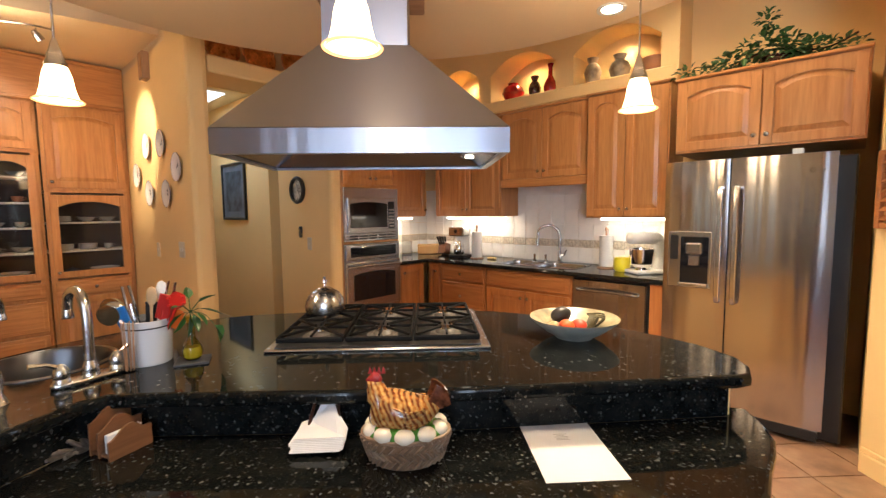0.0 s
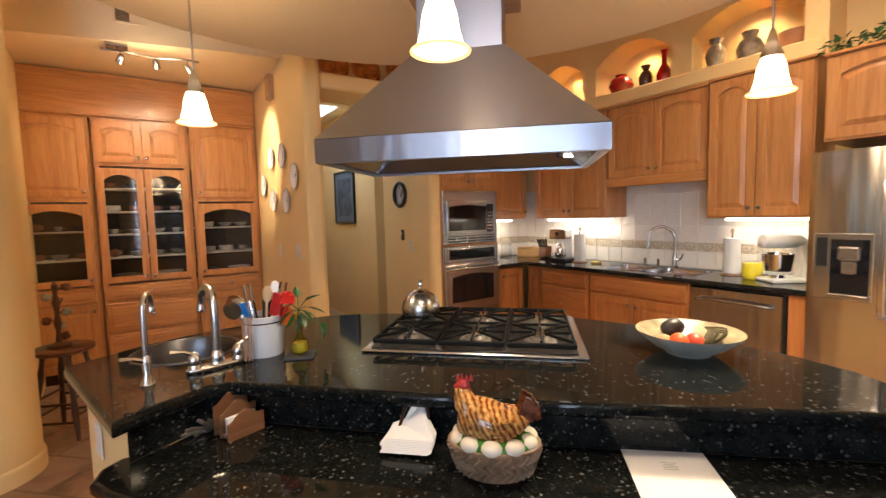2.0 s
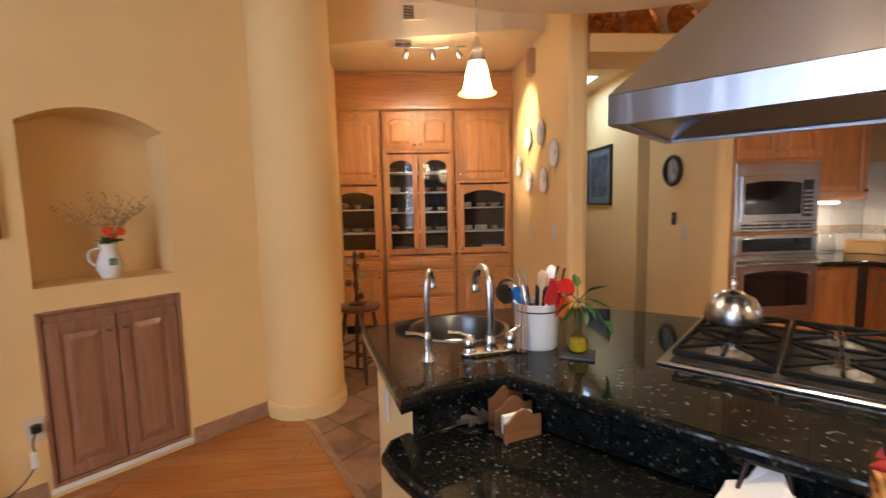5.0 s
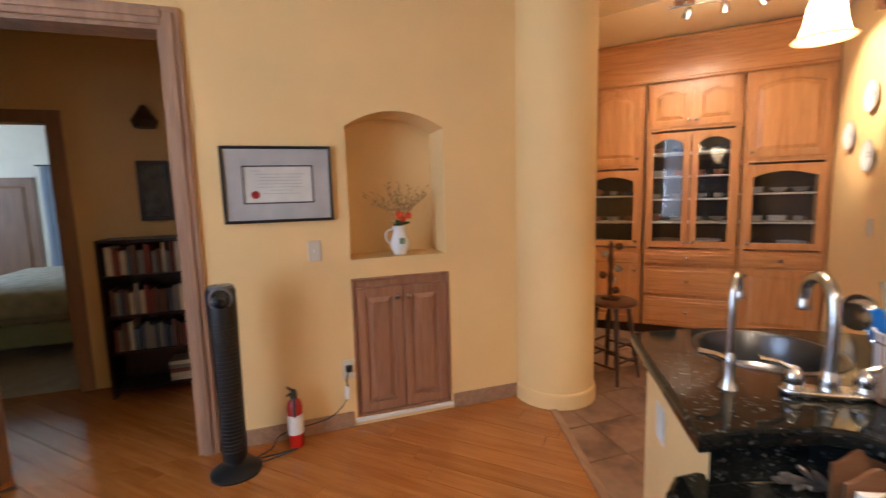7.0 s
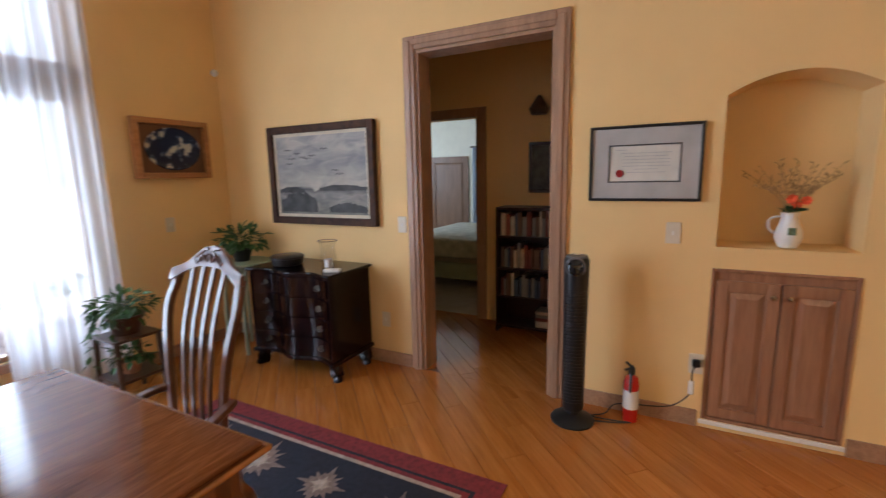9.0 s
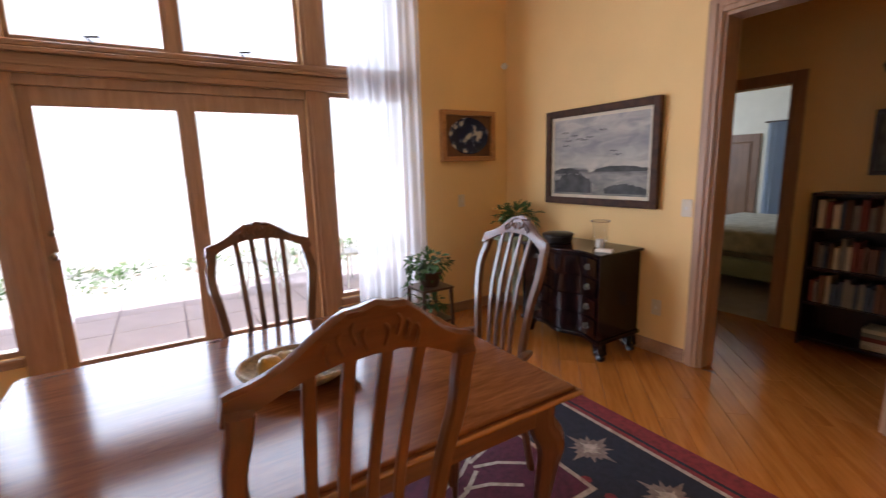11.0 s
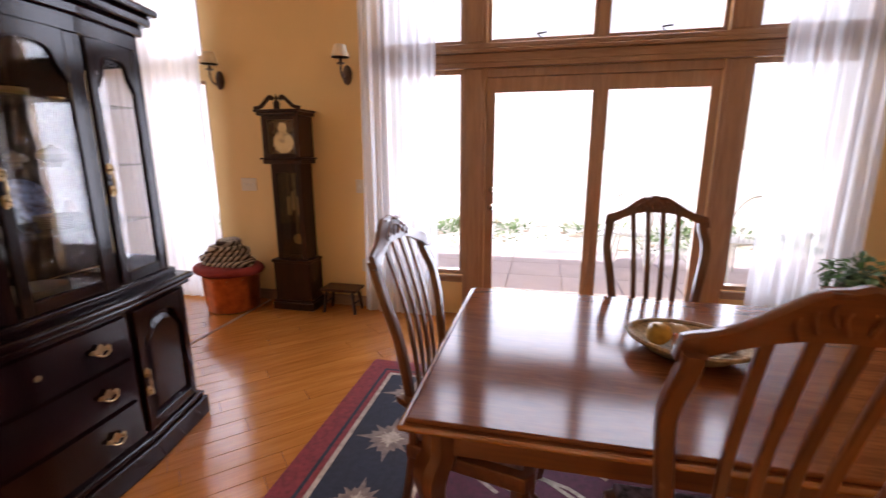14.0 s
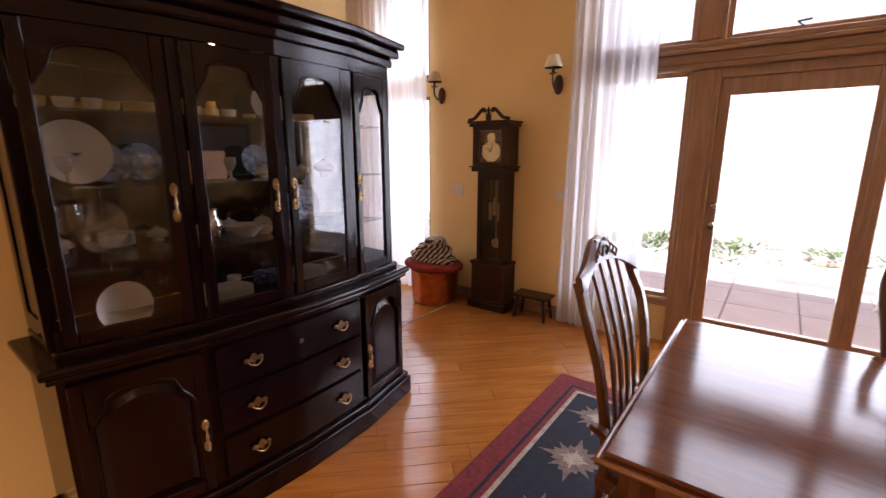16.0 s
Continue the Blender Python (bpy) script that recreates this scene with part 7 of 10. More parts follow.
def dish(nm, x, y, z, kind, r, mt, label, cat="dish", turn=0):
    bm = B()
    m = pose(x, y, z)
    if kind == "standing_plate":
        lathe(bm, [(0.0, 0.003), (r * 0.6, 0.002), (r, 0.014), (r, 0.018), (r * 0.6, 0.007), (0.0, 0.008)], 32, sx=1.0)
        m = pose(x, y, z + r * 0.97, 0, -78, turn)
    elif kind == "stack":
        for i in range(7):
            lathe(bm, [(r * 0.55, i * 0.007), (r, i * 0.007 + 0.012), (r, i * 0.007 + 0.014), (0, i * 0.007 + 0.007)], 28)
    elif kind == "bowl":
        lathe(bm, [(r * 0.4, 0), (r * 0.45, 0.005), (r * 0.85, r * 0.45), (r, r * 0.62), (r * 0.96, r * 0.62), (r * 0.4, 0.012), (0, 0.011)], 28)
    elif kind == "goblet":
        lathe(bm, [(r * 0.8, 0), (r * 0.7, 0.004), (0.005, 0.012), (0.005, r * 1.6), (r * 0.7, r * 2.1), (r, r * 3.0), (r * 0.9, r * 3.9)], 18)
    elif kind == "tureen":
        lathe(bm, [(r * 0.5, 0), (r * 0.45, 0.012), (r, r * 0.5), (r, r * 0.8), (r * 1.04, r * 0.83), (r * 0.8, r * 1.1), (r * 0.3, r * 1.3), (r * 0.12, r * 1.36), (r * 0.16, r * 1.5), (0, r * 1.58)], 28)
    elif kind == "pitcher":
        lathe(bm, [(r * 0.7, 0), (r, r * 0.8), (r * 0.9, r * 1.6), (r * 0.55, r * 2.2), (r * 0.65, r * 2.8)], 20)
        tube(bm, spline([(r * 0.6, 0, r * 2.5), (r * 1.5, 0, r * 2.2), (r * 1.3, 0, r * 1.2), (r * 0.9, 0, r * 0.9)], 4), 0.005, 6)
    elif kind == "cup":
        lathe(bm, [(r * 0.5, 0), (r * 0.85, r * 0.5), (r, r * 1.3), (r * 0.93, r * 1.3), (r * 0.4, 0.01), (0, 0.009)], 18)
        tube(bm, spline([(r * 0.9, 0, r * 1.1), (r * 1.5, 0, r * 0.9), (r * 0.8, 0, r * 0.4)], 4), 0.003, 6)
    return solo(nm, bm, mt, label, cat, m, smooth=True)


SZ = [HIN + 0.001, 1.128, 1.378, 1.628]
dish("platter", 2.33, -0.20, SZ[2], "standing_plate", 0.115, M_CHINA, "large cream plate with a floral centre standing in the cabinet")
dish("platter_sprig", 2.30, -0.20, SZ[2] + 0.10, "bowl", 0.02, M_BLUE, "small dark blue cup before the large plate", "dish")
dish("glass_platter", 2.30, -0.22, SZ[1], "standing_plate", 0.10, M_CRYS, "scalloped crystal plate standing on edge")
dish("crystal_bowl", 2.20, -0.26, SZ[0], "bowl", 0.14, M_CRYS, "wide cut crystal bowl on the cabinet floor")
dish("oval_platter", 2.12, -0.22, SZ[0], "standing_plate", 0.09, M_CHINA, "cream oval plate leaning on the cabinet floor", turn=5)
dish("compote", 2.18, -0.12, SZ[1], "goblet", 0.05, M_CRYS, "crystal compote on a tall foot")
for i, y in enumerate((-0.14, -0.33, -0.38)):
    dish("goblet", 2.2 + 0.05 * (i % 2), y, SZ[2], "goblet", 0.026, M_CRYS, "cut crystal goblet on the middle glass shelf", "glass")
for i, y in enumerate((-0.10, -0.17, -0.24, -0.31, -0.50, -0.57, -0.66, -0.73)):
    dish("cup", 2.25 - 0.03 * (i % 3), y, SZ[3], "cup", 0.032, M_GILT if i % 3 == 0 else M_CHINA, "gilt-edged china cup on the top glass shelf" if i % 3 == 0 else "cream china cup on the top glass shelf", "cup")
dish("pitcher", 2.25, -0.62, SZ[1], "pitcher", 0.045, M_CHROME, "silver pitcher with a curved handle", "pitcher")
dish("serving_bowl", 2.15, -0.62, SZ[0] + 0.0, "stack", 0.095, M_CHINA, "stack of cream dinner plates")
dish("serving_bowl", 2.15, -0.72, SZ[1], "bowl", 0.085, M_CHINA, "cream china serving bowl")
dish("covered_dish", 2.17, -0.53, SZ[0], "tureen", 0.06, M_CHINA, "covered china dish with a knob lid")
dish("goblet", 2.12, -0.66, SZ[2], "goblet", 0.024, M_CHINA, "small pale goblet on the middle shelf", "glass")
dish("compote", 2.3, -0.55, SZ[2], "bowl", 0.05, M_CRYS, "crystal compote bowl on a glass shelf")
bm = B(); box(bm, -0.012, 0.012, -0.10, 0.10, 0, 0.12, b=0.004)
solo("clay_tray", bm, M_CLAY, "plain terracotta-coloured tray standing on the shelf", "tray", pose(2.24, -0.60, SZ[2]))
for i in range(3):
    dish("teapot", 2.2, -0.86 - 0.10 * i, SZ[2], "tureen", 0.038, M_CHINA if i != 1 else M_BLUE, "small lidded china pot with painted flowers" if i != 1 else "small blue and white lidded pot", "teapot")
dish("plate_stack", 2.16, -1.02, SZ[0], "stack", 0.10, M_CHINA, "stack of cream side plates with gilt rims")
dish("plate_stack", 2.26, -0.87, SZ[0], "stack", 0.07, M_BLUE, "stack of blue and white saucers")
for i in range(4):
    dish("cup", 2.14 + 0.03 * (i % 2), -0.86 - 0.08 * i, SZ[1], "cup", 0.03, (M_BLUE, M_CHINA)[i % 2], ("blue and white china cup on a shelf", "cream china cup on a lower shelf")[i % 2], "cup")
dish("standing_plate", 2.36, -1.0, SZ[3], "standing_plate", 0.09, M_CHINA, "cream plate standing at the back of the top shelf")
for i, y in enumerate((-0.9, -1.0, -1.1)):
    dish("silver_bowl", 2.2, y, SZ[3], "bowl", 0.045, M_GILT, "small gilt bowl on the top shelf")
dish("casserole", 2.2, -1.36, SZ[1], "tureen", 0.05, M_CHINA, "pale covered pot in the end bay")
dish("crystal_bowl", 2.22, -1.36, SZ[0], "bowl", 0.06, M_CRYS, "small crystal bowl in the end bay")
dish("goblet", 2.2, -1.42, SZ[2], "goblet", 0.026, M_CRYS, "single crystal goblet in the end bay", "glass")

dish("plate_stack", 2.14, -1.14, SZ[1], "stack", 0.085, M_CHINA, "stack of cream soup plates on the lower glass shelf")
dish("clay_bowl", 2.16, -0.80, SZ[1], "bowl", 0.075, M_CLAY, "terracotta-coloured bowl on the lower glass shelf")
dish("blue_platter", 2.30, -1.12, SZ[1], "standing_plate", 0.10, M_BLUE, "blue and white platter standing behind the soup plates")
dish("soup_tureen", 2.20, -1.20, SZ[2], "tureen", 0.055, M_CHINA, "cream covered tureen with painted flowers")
rng = random.Random(17)
for k, z in enumerate(SZ):
    for i in range(9):
        y = -0.12 - 0.155 * i + rng.uniform(-0.02, 0.02)
        x = 2.36 - 0.02 * (i % 2)
        kd, rr, mt_d, lb, ct_d = ((("cup", 0.034, M_CHINA, "cream china cup at the back of a glass shelf", "cup"), ("bowl", 0.05, M_CRYS, "small cut crystal bowl at the back of a glass shelf", "dish"), ("goblet", 0.028, M_CRYS, "cut crystal goblet at the back of a glass shelf", "glass")),
                                  (("stack", 0.06, M_CHINA, "short stack of cream saucers at the back of a shelf", "dish"), ("pitcher", 0.032, M_CHROME, "small silver creamer at the back of a shelf", "pitcher"), ("tureen", 0.04, M_CHINA, "small covered china pot at the back of a shelf", "dish")),
                                  (("goblet", 0.03, M_CRYS, "tall crystal goblet at the back of a glass shelf", "glass"), ("standing_plate", 0.075, M_BLUE, "blue and white plate standing at the back of the shelf", "dish"), ("bowl", 0.055, M_CHINA, "cream china bowl at the back of the shelf", "dish")),
                                  (("cup", 0.03, M_GILT, "gilt cup at the back of the top shelf", "cup"), ("stack", 0.055, M_GILT, "stack of gilt saucers at the back of the top shelf", "dish"), ("pitcher", 0.03, M_GILT, "small gilt pitcher at the back of the top shelf", "pitcher")))[k][rng.randrange(3)]
        if not (k == 2 and i in (0, 3)):
            dish({"standing_plate": "standing_plate", "stack": "saucer_stack", "tureen": "covered_pot"}.get(kd, kd), x, y, z, kd, rr, mt_d, lb, ct_d)

# ---- trims, doors and pictures of the west side ----
XW = -3.0
tm = B()
for z in (0,):
    for y0, y1 in ((-1.48, -1.39), (-0.42, -0.33)):
        box(tm, XW + 0.001, XW + 0.022, y0, y1, 0, 2.42, b=0.005)
        box(tm, XW + 0.022, XW + 0.032, y0 + 0.02, y1 - 0.03, 0, 2.39, b=0.004)
    box(tm, XW + 0.001, XW + 0.022, -1.39, -0.42, 2.33, 2.42, b=0.005)
    box(tm, XW + 0.022, XW + 0.032, -1.40, -0.41, 2.36, 2.40, b=0.004)
    box(tm, XW - 0.17, XW + 0.001, -1.39, -1.37, 0, 2.33), box(tm, XW - 0.17, XW + 0.001, -0.44, -0.42, 0, 2.33), box(tm, XW - 0.17, XW + 0.001, -1.37, -0.44, 2.31, 2.33)
solo("trim_doorway", tm, M_TRIM, "", "", kind="structure")
bb = B()
for y0, y1 in ((-3.45, -1.49), (-0.32, 0.44), (1.11, 1.60)):
    box(bb, XW + 0.001, XW + 0.014, y0, y1, 0, 0.10, b=0.003)
box(bb, -3.0, -1.90, YS + 0.001, YS + 0.014, 0, 0.10, b=0.003)
box(bb, 1.66, 3.2, YS + 0.001, YS + 0.014, 0, 0.10, b=0.003)
eb = B()
box(eb, 2.440, 2.459, 0.04, 2.19, 0, 0.11, b=0.004)
box(eb, 2.447, 2.459, 0.04, 2.19, 0.111, 0.14, b=0.004)
solo("baseboard_east", eb, M_WALL, "", "", kind="structure")
solo("baseboard", bb, M_TRIMX, "", "", kind="structure")
bb = B(); lathe(bb, [(0.284, 0), (0.284, 0.085), (0.279, 0.10), (0.271, 0.105)], 48); solo("baseboard_column", bb, M_WALL, "", "", pose(-2.95, 1.86, 0), kind="structure", smooth=True)
bb = B(); box(bb, -4.3, -3.37, 2.274, 2.289, 0, 0.12, b=0.004); box(bb, -6.5, -4.56, 2.274, 2.289, 0, 0.12, b=0.004); solo("baseboard_hall", bb, M_CEIL, "", "", KIT, kind="structure")

nc = thing("niche_cabinet", pose(XW + 0.002, 0.468, 0, 0, 0, 90), "brown panelled double cabinet doors in the wall below the niche", "cabinet")
M_OAKP = wood("pinkish_oak", (0.27, 0.125, 0.066), (0.38, 0.195, 0.11), 0.42, "z", 1.1, 0.1, 0.06)
bm = B(); box(bm, -0.002, 0.622, 0.012, 0.14, 0.045, 0.945); part("body", bm, M_OAKP, nc)
for i in (0, 1):
    d = part("door", door_bm(0.288, 0.80, 0.0), M_OAKP, nc, m=pose(0.02 + i * 0.294, 0.012, 0.08)); knob(d, 0.255 if i == 0 else 0.033, 0.73)
bm = B(); casing(bm, 0.012, 0.608, 0.07, 0.925, -0.006, 0.018, 0.014); part("frame", bm, M_OAKP, nc)
bm = B(); box(bm, -0.02, 0.64, -0.014, 0.0, 0.025, 0.05, b=0.003); part("sill", bm, M_WHITE, nc, "white painted sill strip")

# niche with pitcher of flowers
pv = thing("pitcher_vase", pose(-3.10, 0.80, 1.062), "white porcelain pitcher holding orange flowers and dry grasses", "vase")
bm = B(); lathe(bm, [(0.04, 0), (0.045, 0.006), (0.062, 0.05), (0.060, 0.085), (0.042, 0.135), (0.036, 0.165), (0.044, 0.185), (0.04, 0.185)], 28)
tube(bm, spline([(0, -0.038, 0.165), (0, -0.085, 0.15), (0, -0.088, 0.10), (0, -0.058, 0.07)], 5), 0.006, 8); part("jug", bm, M_WHITE, pv, "", True)
bm = B(); box(bm, 0.055, 0.062, -0.015, 0.022, 0.07, 0.11, b=0.003); part("motif", bm, plain("sage_print", (0.16, 0.25, 0.14), 0.4, var=0.5, scale=60), pv, "small green printed sprig")
M_ORANGE = plain("orange_petal", (0.75, 0.09, 0.02), 0.6, var=0.35, scale=40)
rng = random.Random(3)
for (y, z, r) in ((-0.005, 0.255, 0.03), (0.055, 0.25, 0.027), (0.02, 0.225, 0.024)):
    bm = B()
    for k in range(16):
        a, q = 2 * math.pi * k / 8 + (0.4 if k > 7 else 0), (r if k < 8 else r * 0.6)
        d = Vector((0.5 if k > 7 else 0.2, math.cos(a), math.sin(a))).normalized()
        leaf(bm, (0.03, y, z), d, (1, 0, 0), q, q * 0.8)
    part("flower", bm, M_ORANGE, pv, "orange silk flower")
bm = B()
for k in range(26):
    d = Vector((rng.uniform(0.0, 0.9), rng.uniform(-1, 1), rng.uniform(0.0, 0.8)))
    leaf(bm, (0.01, rng.uniform(-0.02, 0.03), 0.19), d, (0, 0.3, 1), 0.05, 0.028)
part("leaves", bm, M_LEAFD, pv)
bm = B()
for k in range(34):
    y, z = rng.uniform(-0.26, 0.22), rng.uniform(0.30, 0.46)
    y *= (z - 0.1) / 0.3
    y = max(-0.30, min(0.22, y))
    p = spline([(0, 0, 0.17), (rng.uniform(-0.03, 0.04), y * 0.35, 0.28), (rng.uniform(-0.05, 0.06), y, z)], 4)
    tube(bm, p, 0.0013, 4)
    for j in range(5):
        e = Vector(p[-1 - j]); leaf(bm, e, (rng.uniform(-1, 1), rng.uniform(-1, 1), 0.6), (1, 0, 0.2), 0.03, 0.008)
part("dry_grass", bm, plain("dry_grass", (0.42, 0.27, 0.11), 0.8, var=0.3, scale=20), pv, "pale dry seed heads")


M_IVORY = plain("ivory_plastic", (0.66, 0.58, 0.45), 0.4, var=0.03)


def switch_plate(m, w=0.075, n=1, label="cream wall switch plate", name="switch_plate"):
    s = thing(name, m, label, "switch")
    bm = B(); box(bm, -w / 2, w / 2, -0.007, -0.001, -0.06, 0.06, b=0.003); part("plate", bm, M_IVORY, s)
    for i in range(n):
        x = (i - (n - 1) / 2) * 0.045
        bm = B(); box(bm, x - 0.006, x + 0.006, -0.013, -0.007, -0.012, 0.012, b=0.002); part("toggle", bm, M_WHITE, s)


WM = lambda y, z: pose(XW, y, z, 0, 0, 90)
SM = lambda x, z: pose(x, YS, z, 0, 0, 180)
switch_plate(WM(0.26, 1.13), 0.075, 1, "cream wall switch plate between the certificate and the niche")
switch_plate(WM(-1.54, 1.12), 0.075, 1, "white switch plate beside the doorway trim")
switch_plate(SM(2.95, 1.12), 0.16, 3, "wide cream three-gang switch plate beside the tall clock")
switch_plate(SM(1.83, 1.12), 0.075, 1, "cream switch plate next to the curtain")
switch_plate(SM(1.80, 0.40), 0.075, 1, "cream outlet cover low on the wall", "outlet")
switch_plate(SM(-2.42, 1.12), 0.075, 1, "cream switch plate under the framed plate")
switch_plate(WM(0.42, 0.38), 0.075, 1, "white wall outlet with a black plug and cord", "outlet")
switch_plate(WM(-1.72, 0.36), 0.075, 1, "white outlet beside the dark chest", "outlet")
switch_plate(kit(-3.65, 1.15, 1.17), 0.12, 2, "cream double switch plate on the plate wall")
switch_plate(kit(-4.25, 1.15, 1.14), 0.075, 1, "cream switch plate on the plate wall")
th = thing("thermostat", kit(-3.90, 2.29, 1.25), "small dark upright thermostat under the wall clock", "thermostat")
part("case", box(B(), -0.022, 0.022, -0.022, -0.001, -0.055, 0.055, b=0.006), M_BLACK, th)
part("display", box(B(), -0.012, 0.012, -0.025, -0.022, 0.0, 0.03, b=0.002), M_NICKEL, th)
switch_plate(kit(-3.75, 2.29, 1.14), 0.075, 1, "cream switch plate below the round clock")
bm = B(); lathe(bm, [(0.03, 0), (0.03, 0.02), (0.018, 0.04), (0, 0.045)], 14)
solo("motion_sensor", bm, M_WHITE, "small white sensor high in the room corner", "sensor", pose(-2.93, -3.40, 2.40, -60, 45, 0), smooth=True)


def framed(name, m, w, h, fw, mat_w, frame_mt, mat_mt, art_mt, label, dep=0.03, category="picture"):
    f = thing(name, m, label, category)
    bm = B(); casing(bm, -w / 2 + fw, w / 2 - fw, -h / 2 + fw, h / 2 - fw, -dep, fw, dep - 0.001)
    part("frame", bm, frame_mt, f)
    if mat_w:
        a, c, yf = w / 2 - fw, h / 2 - fw, -dep * 0.55
        ring = [(-a, -c), (a, -c), (a, c), (-a, c), (-a + mat_w, -c + mat_w), (a - mat_w, -c + mat_w), (a - mat_w, c - mat_w), (-a + mat_w, c - mat_w)]
        bm = B()
        add(bm, [(x, yf, z) for x, z in ring] + [(x, yf + 0.004, z) for x, z in ring[4:]],
            [f4 for i in range(4) for f4 in ((i, (i + 1) % 4, 4 + (i + 1) % 4, 4 + i), (4 + i, 4 + (i + 1) % 4, 8 + (i + 1) % 4, 8 + i))])
        part("mat", bm, mat_mt, f)
    bm = B(); box(bm, -w / 2 + fw, w / 2 - fw, -dep * 0.4, -0.002, -h / 2 + fw, h / 2 - fw)
    part("artwork", bm, art_mt, f)
    return f


def seascape(name):
    mt, nt, p = shader(name)
    tc, sp = nt.nodes.new("ShaderNodeTexCoord"), nt.nodes.new("ShaderNodeSeparateXYZ")
    nt.links.new(tc.outputs["Object"], sp.inputs[0])
    n1 = node(nt, "ShaderNodeTexNoise", Scale=5.0, Detail=6.0, Distortion=0.8)
    nt.links.new(mapped(nt, (1, 1, 2.6)), n1.inputs["Vector"])
    m1 = nt.nodes.new("ShaderNodeMath"); m1.operation = "MULTIPLY_ADD"
    nt.links.new(n1.outputs[0], m1.inputs[0]); m1.inputs[1].default_value = 0.16
    nt.links.new(sp.outputs[2], m1.inputs[2])
    mr = nt.nodes.new("ShaderNodeMapRange"); mr.inputs["From Min"].default_value, mr.inputs["From Max"].default_value = -0.24, 0.42
    nt.links.new(m1.outputs[0], mr.inputs[0])
    base = ramp(nt, mr.outputs[0], [(0.0, (0.20, 0.20, 0.18)), (0.24, (0.34, 0.33, 0.30)), (0.29, (0.14, 0.14, 0.14)), (0.33, (0.50, 0.48, 0.42)), (0.6, (0.34, 0.35, 0.35)), (1.0, (0.46, 0.45, 0.43))])
    cl = ramp(nt, n1.outputs[0], [(0.35, (0.62, 0.64, 0.68)), (0.65, (1.15, 1.1, 1.02))])
    nt.links.new(mixc(nt, 0.8, base, cl, "MULTIPLY"), p.inputs["Base Color"])
    p.inputs["Roughness"].default_value = 0.5
    return mt


M_LINEN = plain("linen_mat", (0.50, 0.46, 0.38), 0.8)
M_CREAMLINER = plain("cream_liner", (0.62, 0.56, 0.42), 0.7)
M_GREYMAT = plain("grey_mat", (0.42, 0.41, 0.39), 0.8)
f = framed("seascape_painting", WM(-2.295, 1.50), 1.10, 0.80, 0.058, 0.026, plain("dark_frame", (0.05, 0.018, 0.006), 0.75, var=0.5, scale=18), M_CREAMLINER, seascape("grey_sea"), "large painting of a grey shore in a dark carved frame", 0.05, "painting")
bm = B()
rng = random.Random(11)
for x, z in ((-0.34, 0.20), (-0.30, 0.13), (-0.18, 0.14), (-0.13, 0.13), (-0.08, 0.15), (0.16, 0.03), (0.2, 0.0), (-0.33, 0.09), (0.05, 0.2), (-0.24, 0.17)):
    for s in (-1, 1):
        bar(bm, spline([(x, -0.024, z), (x + s * 0.015, -0.024, z + 0.012), (x + s * 0.035, -0.024, z + 0.004)], 3), 0.003, 0.006, side=(0, 1, 0))
def blot(x0, x1, z0, z1, seed, n=22):
    """A patch of paint with a flat foot and a ragged top."""
    g = random.Random(seed)
    top = [(x1 + (x0 - x1) * i / n, z0 + (z1 - z0) * (0.25 + 0.75 * math.sin(math.pi * (0.12 + 0.76 * i / n))) * g.uniform(0.8, 1.0)) for i in range(n + 1)]
    o = B()
    pts = [(x0, z0), (x1, z0)] + top
    add(o, [(x, -0.021, z) for x, z in pts] + [(x, -0.0216, z) for x, z in pts], [tuple(range(len(pts), 2 * len(pts)))] + [(i, (i + 1) % len(pts), (i + 1) % len(pts) + len(pts), i + len(pts)) for i in range(len(pts))])
    return o


M_PDARK = plain("painted_shore", (0.045, 0.045, 0.042), 0.6, var=0.6, scale=14)
for nm, x0, x1, z0, z1, sd in (("painted_headland", -0.45, -0.05, -0.30, -0.11, 1), ("painted_far_shore", -0.02, 0.46, -0.125, -0.075, 2), ("painted_shore", 0.08, 0.46, -0.30, -0.215, 3), ("painted_point", -0.45, -0.18, -0.14, -0.085, 4)):
    part(nm, blot(x0, x1, z0, z1, sd), M_PDARK, f)
f.children[0].data.materials[0].node_tree.nodes["Principled BSDF"].inputs["Specular IOR Level"].default_value = 0.1
part("painted_birds", bm, plain("painted_dark", (0.07, 0.07, 0.08), 0.6), f)
f = framed("certificate", WM(0.09, 1.52), 0.585, 0.425, 0.016, 0.10, M_BLACK, M_GREYMAT, plain("certificate_paper", (0.62, 0.60, 0.53), 0.7), "framed certificate with a red seal in a grey mat", 0.028)
bm = B(); casing(bm, -0.182, 0.182, -0.10, 0.10, -0.018, 0.006, 0.003); part("inner_border", bm, M_BLACK, f)
bm = B()
for i, w in enumerate((0.06, 0.26, 0.22, 0.25, 0.24, 0.25, 0.12, 0.2)):
    x0 = -0.15 if i in (0,) else -w / 2 + 0.01
    box(bm, x0, x0 + w, -0.0155, -0.0135, 0.075 - i * 0.018, 0.078 - i * 0.018)
part("print_lines", bm, M_PRINT, f)
bm = B(); lathe(bm, [(0.022, 0), (0.022, 0.003), (0, 0.003)], 16, pose(-0.125, -0.013, -0.055, 90)); part("seal", bm, M_COMB, f, "dark red seal")
f = framed("framed_plate", SM(-2.50, 1.735), 0.62, 0.47, 0.045, 0.0, wood("light_oak", (0.36, 0.16, 0.05), (0.50, 0.24, 0.085), 0.4, "x"), M_LINEN, plain("dark_backing", (0.16, 0.07, 0.03), 0.7), "blue and white oval platter in a light oak shadow box", 0.06)
mt, nt, p = shader("willow_blue")
n1 = node(nt, "ShaderNodeTexNoise", Scale=11.0, Detail=5.0)
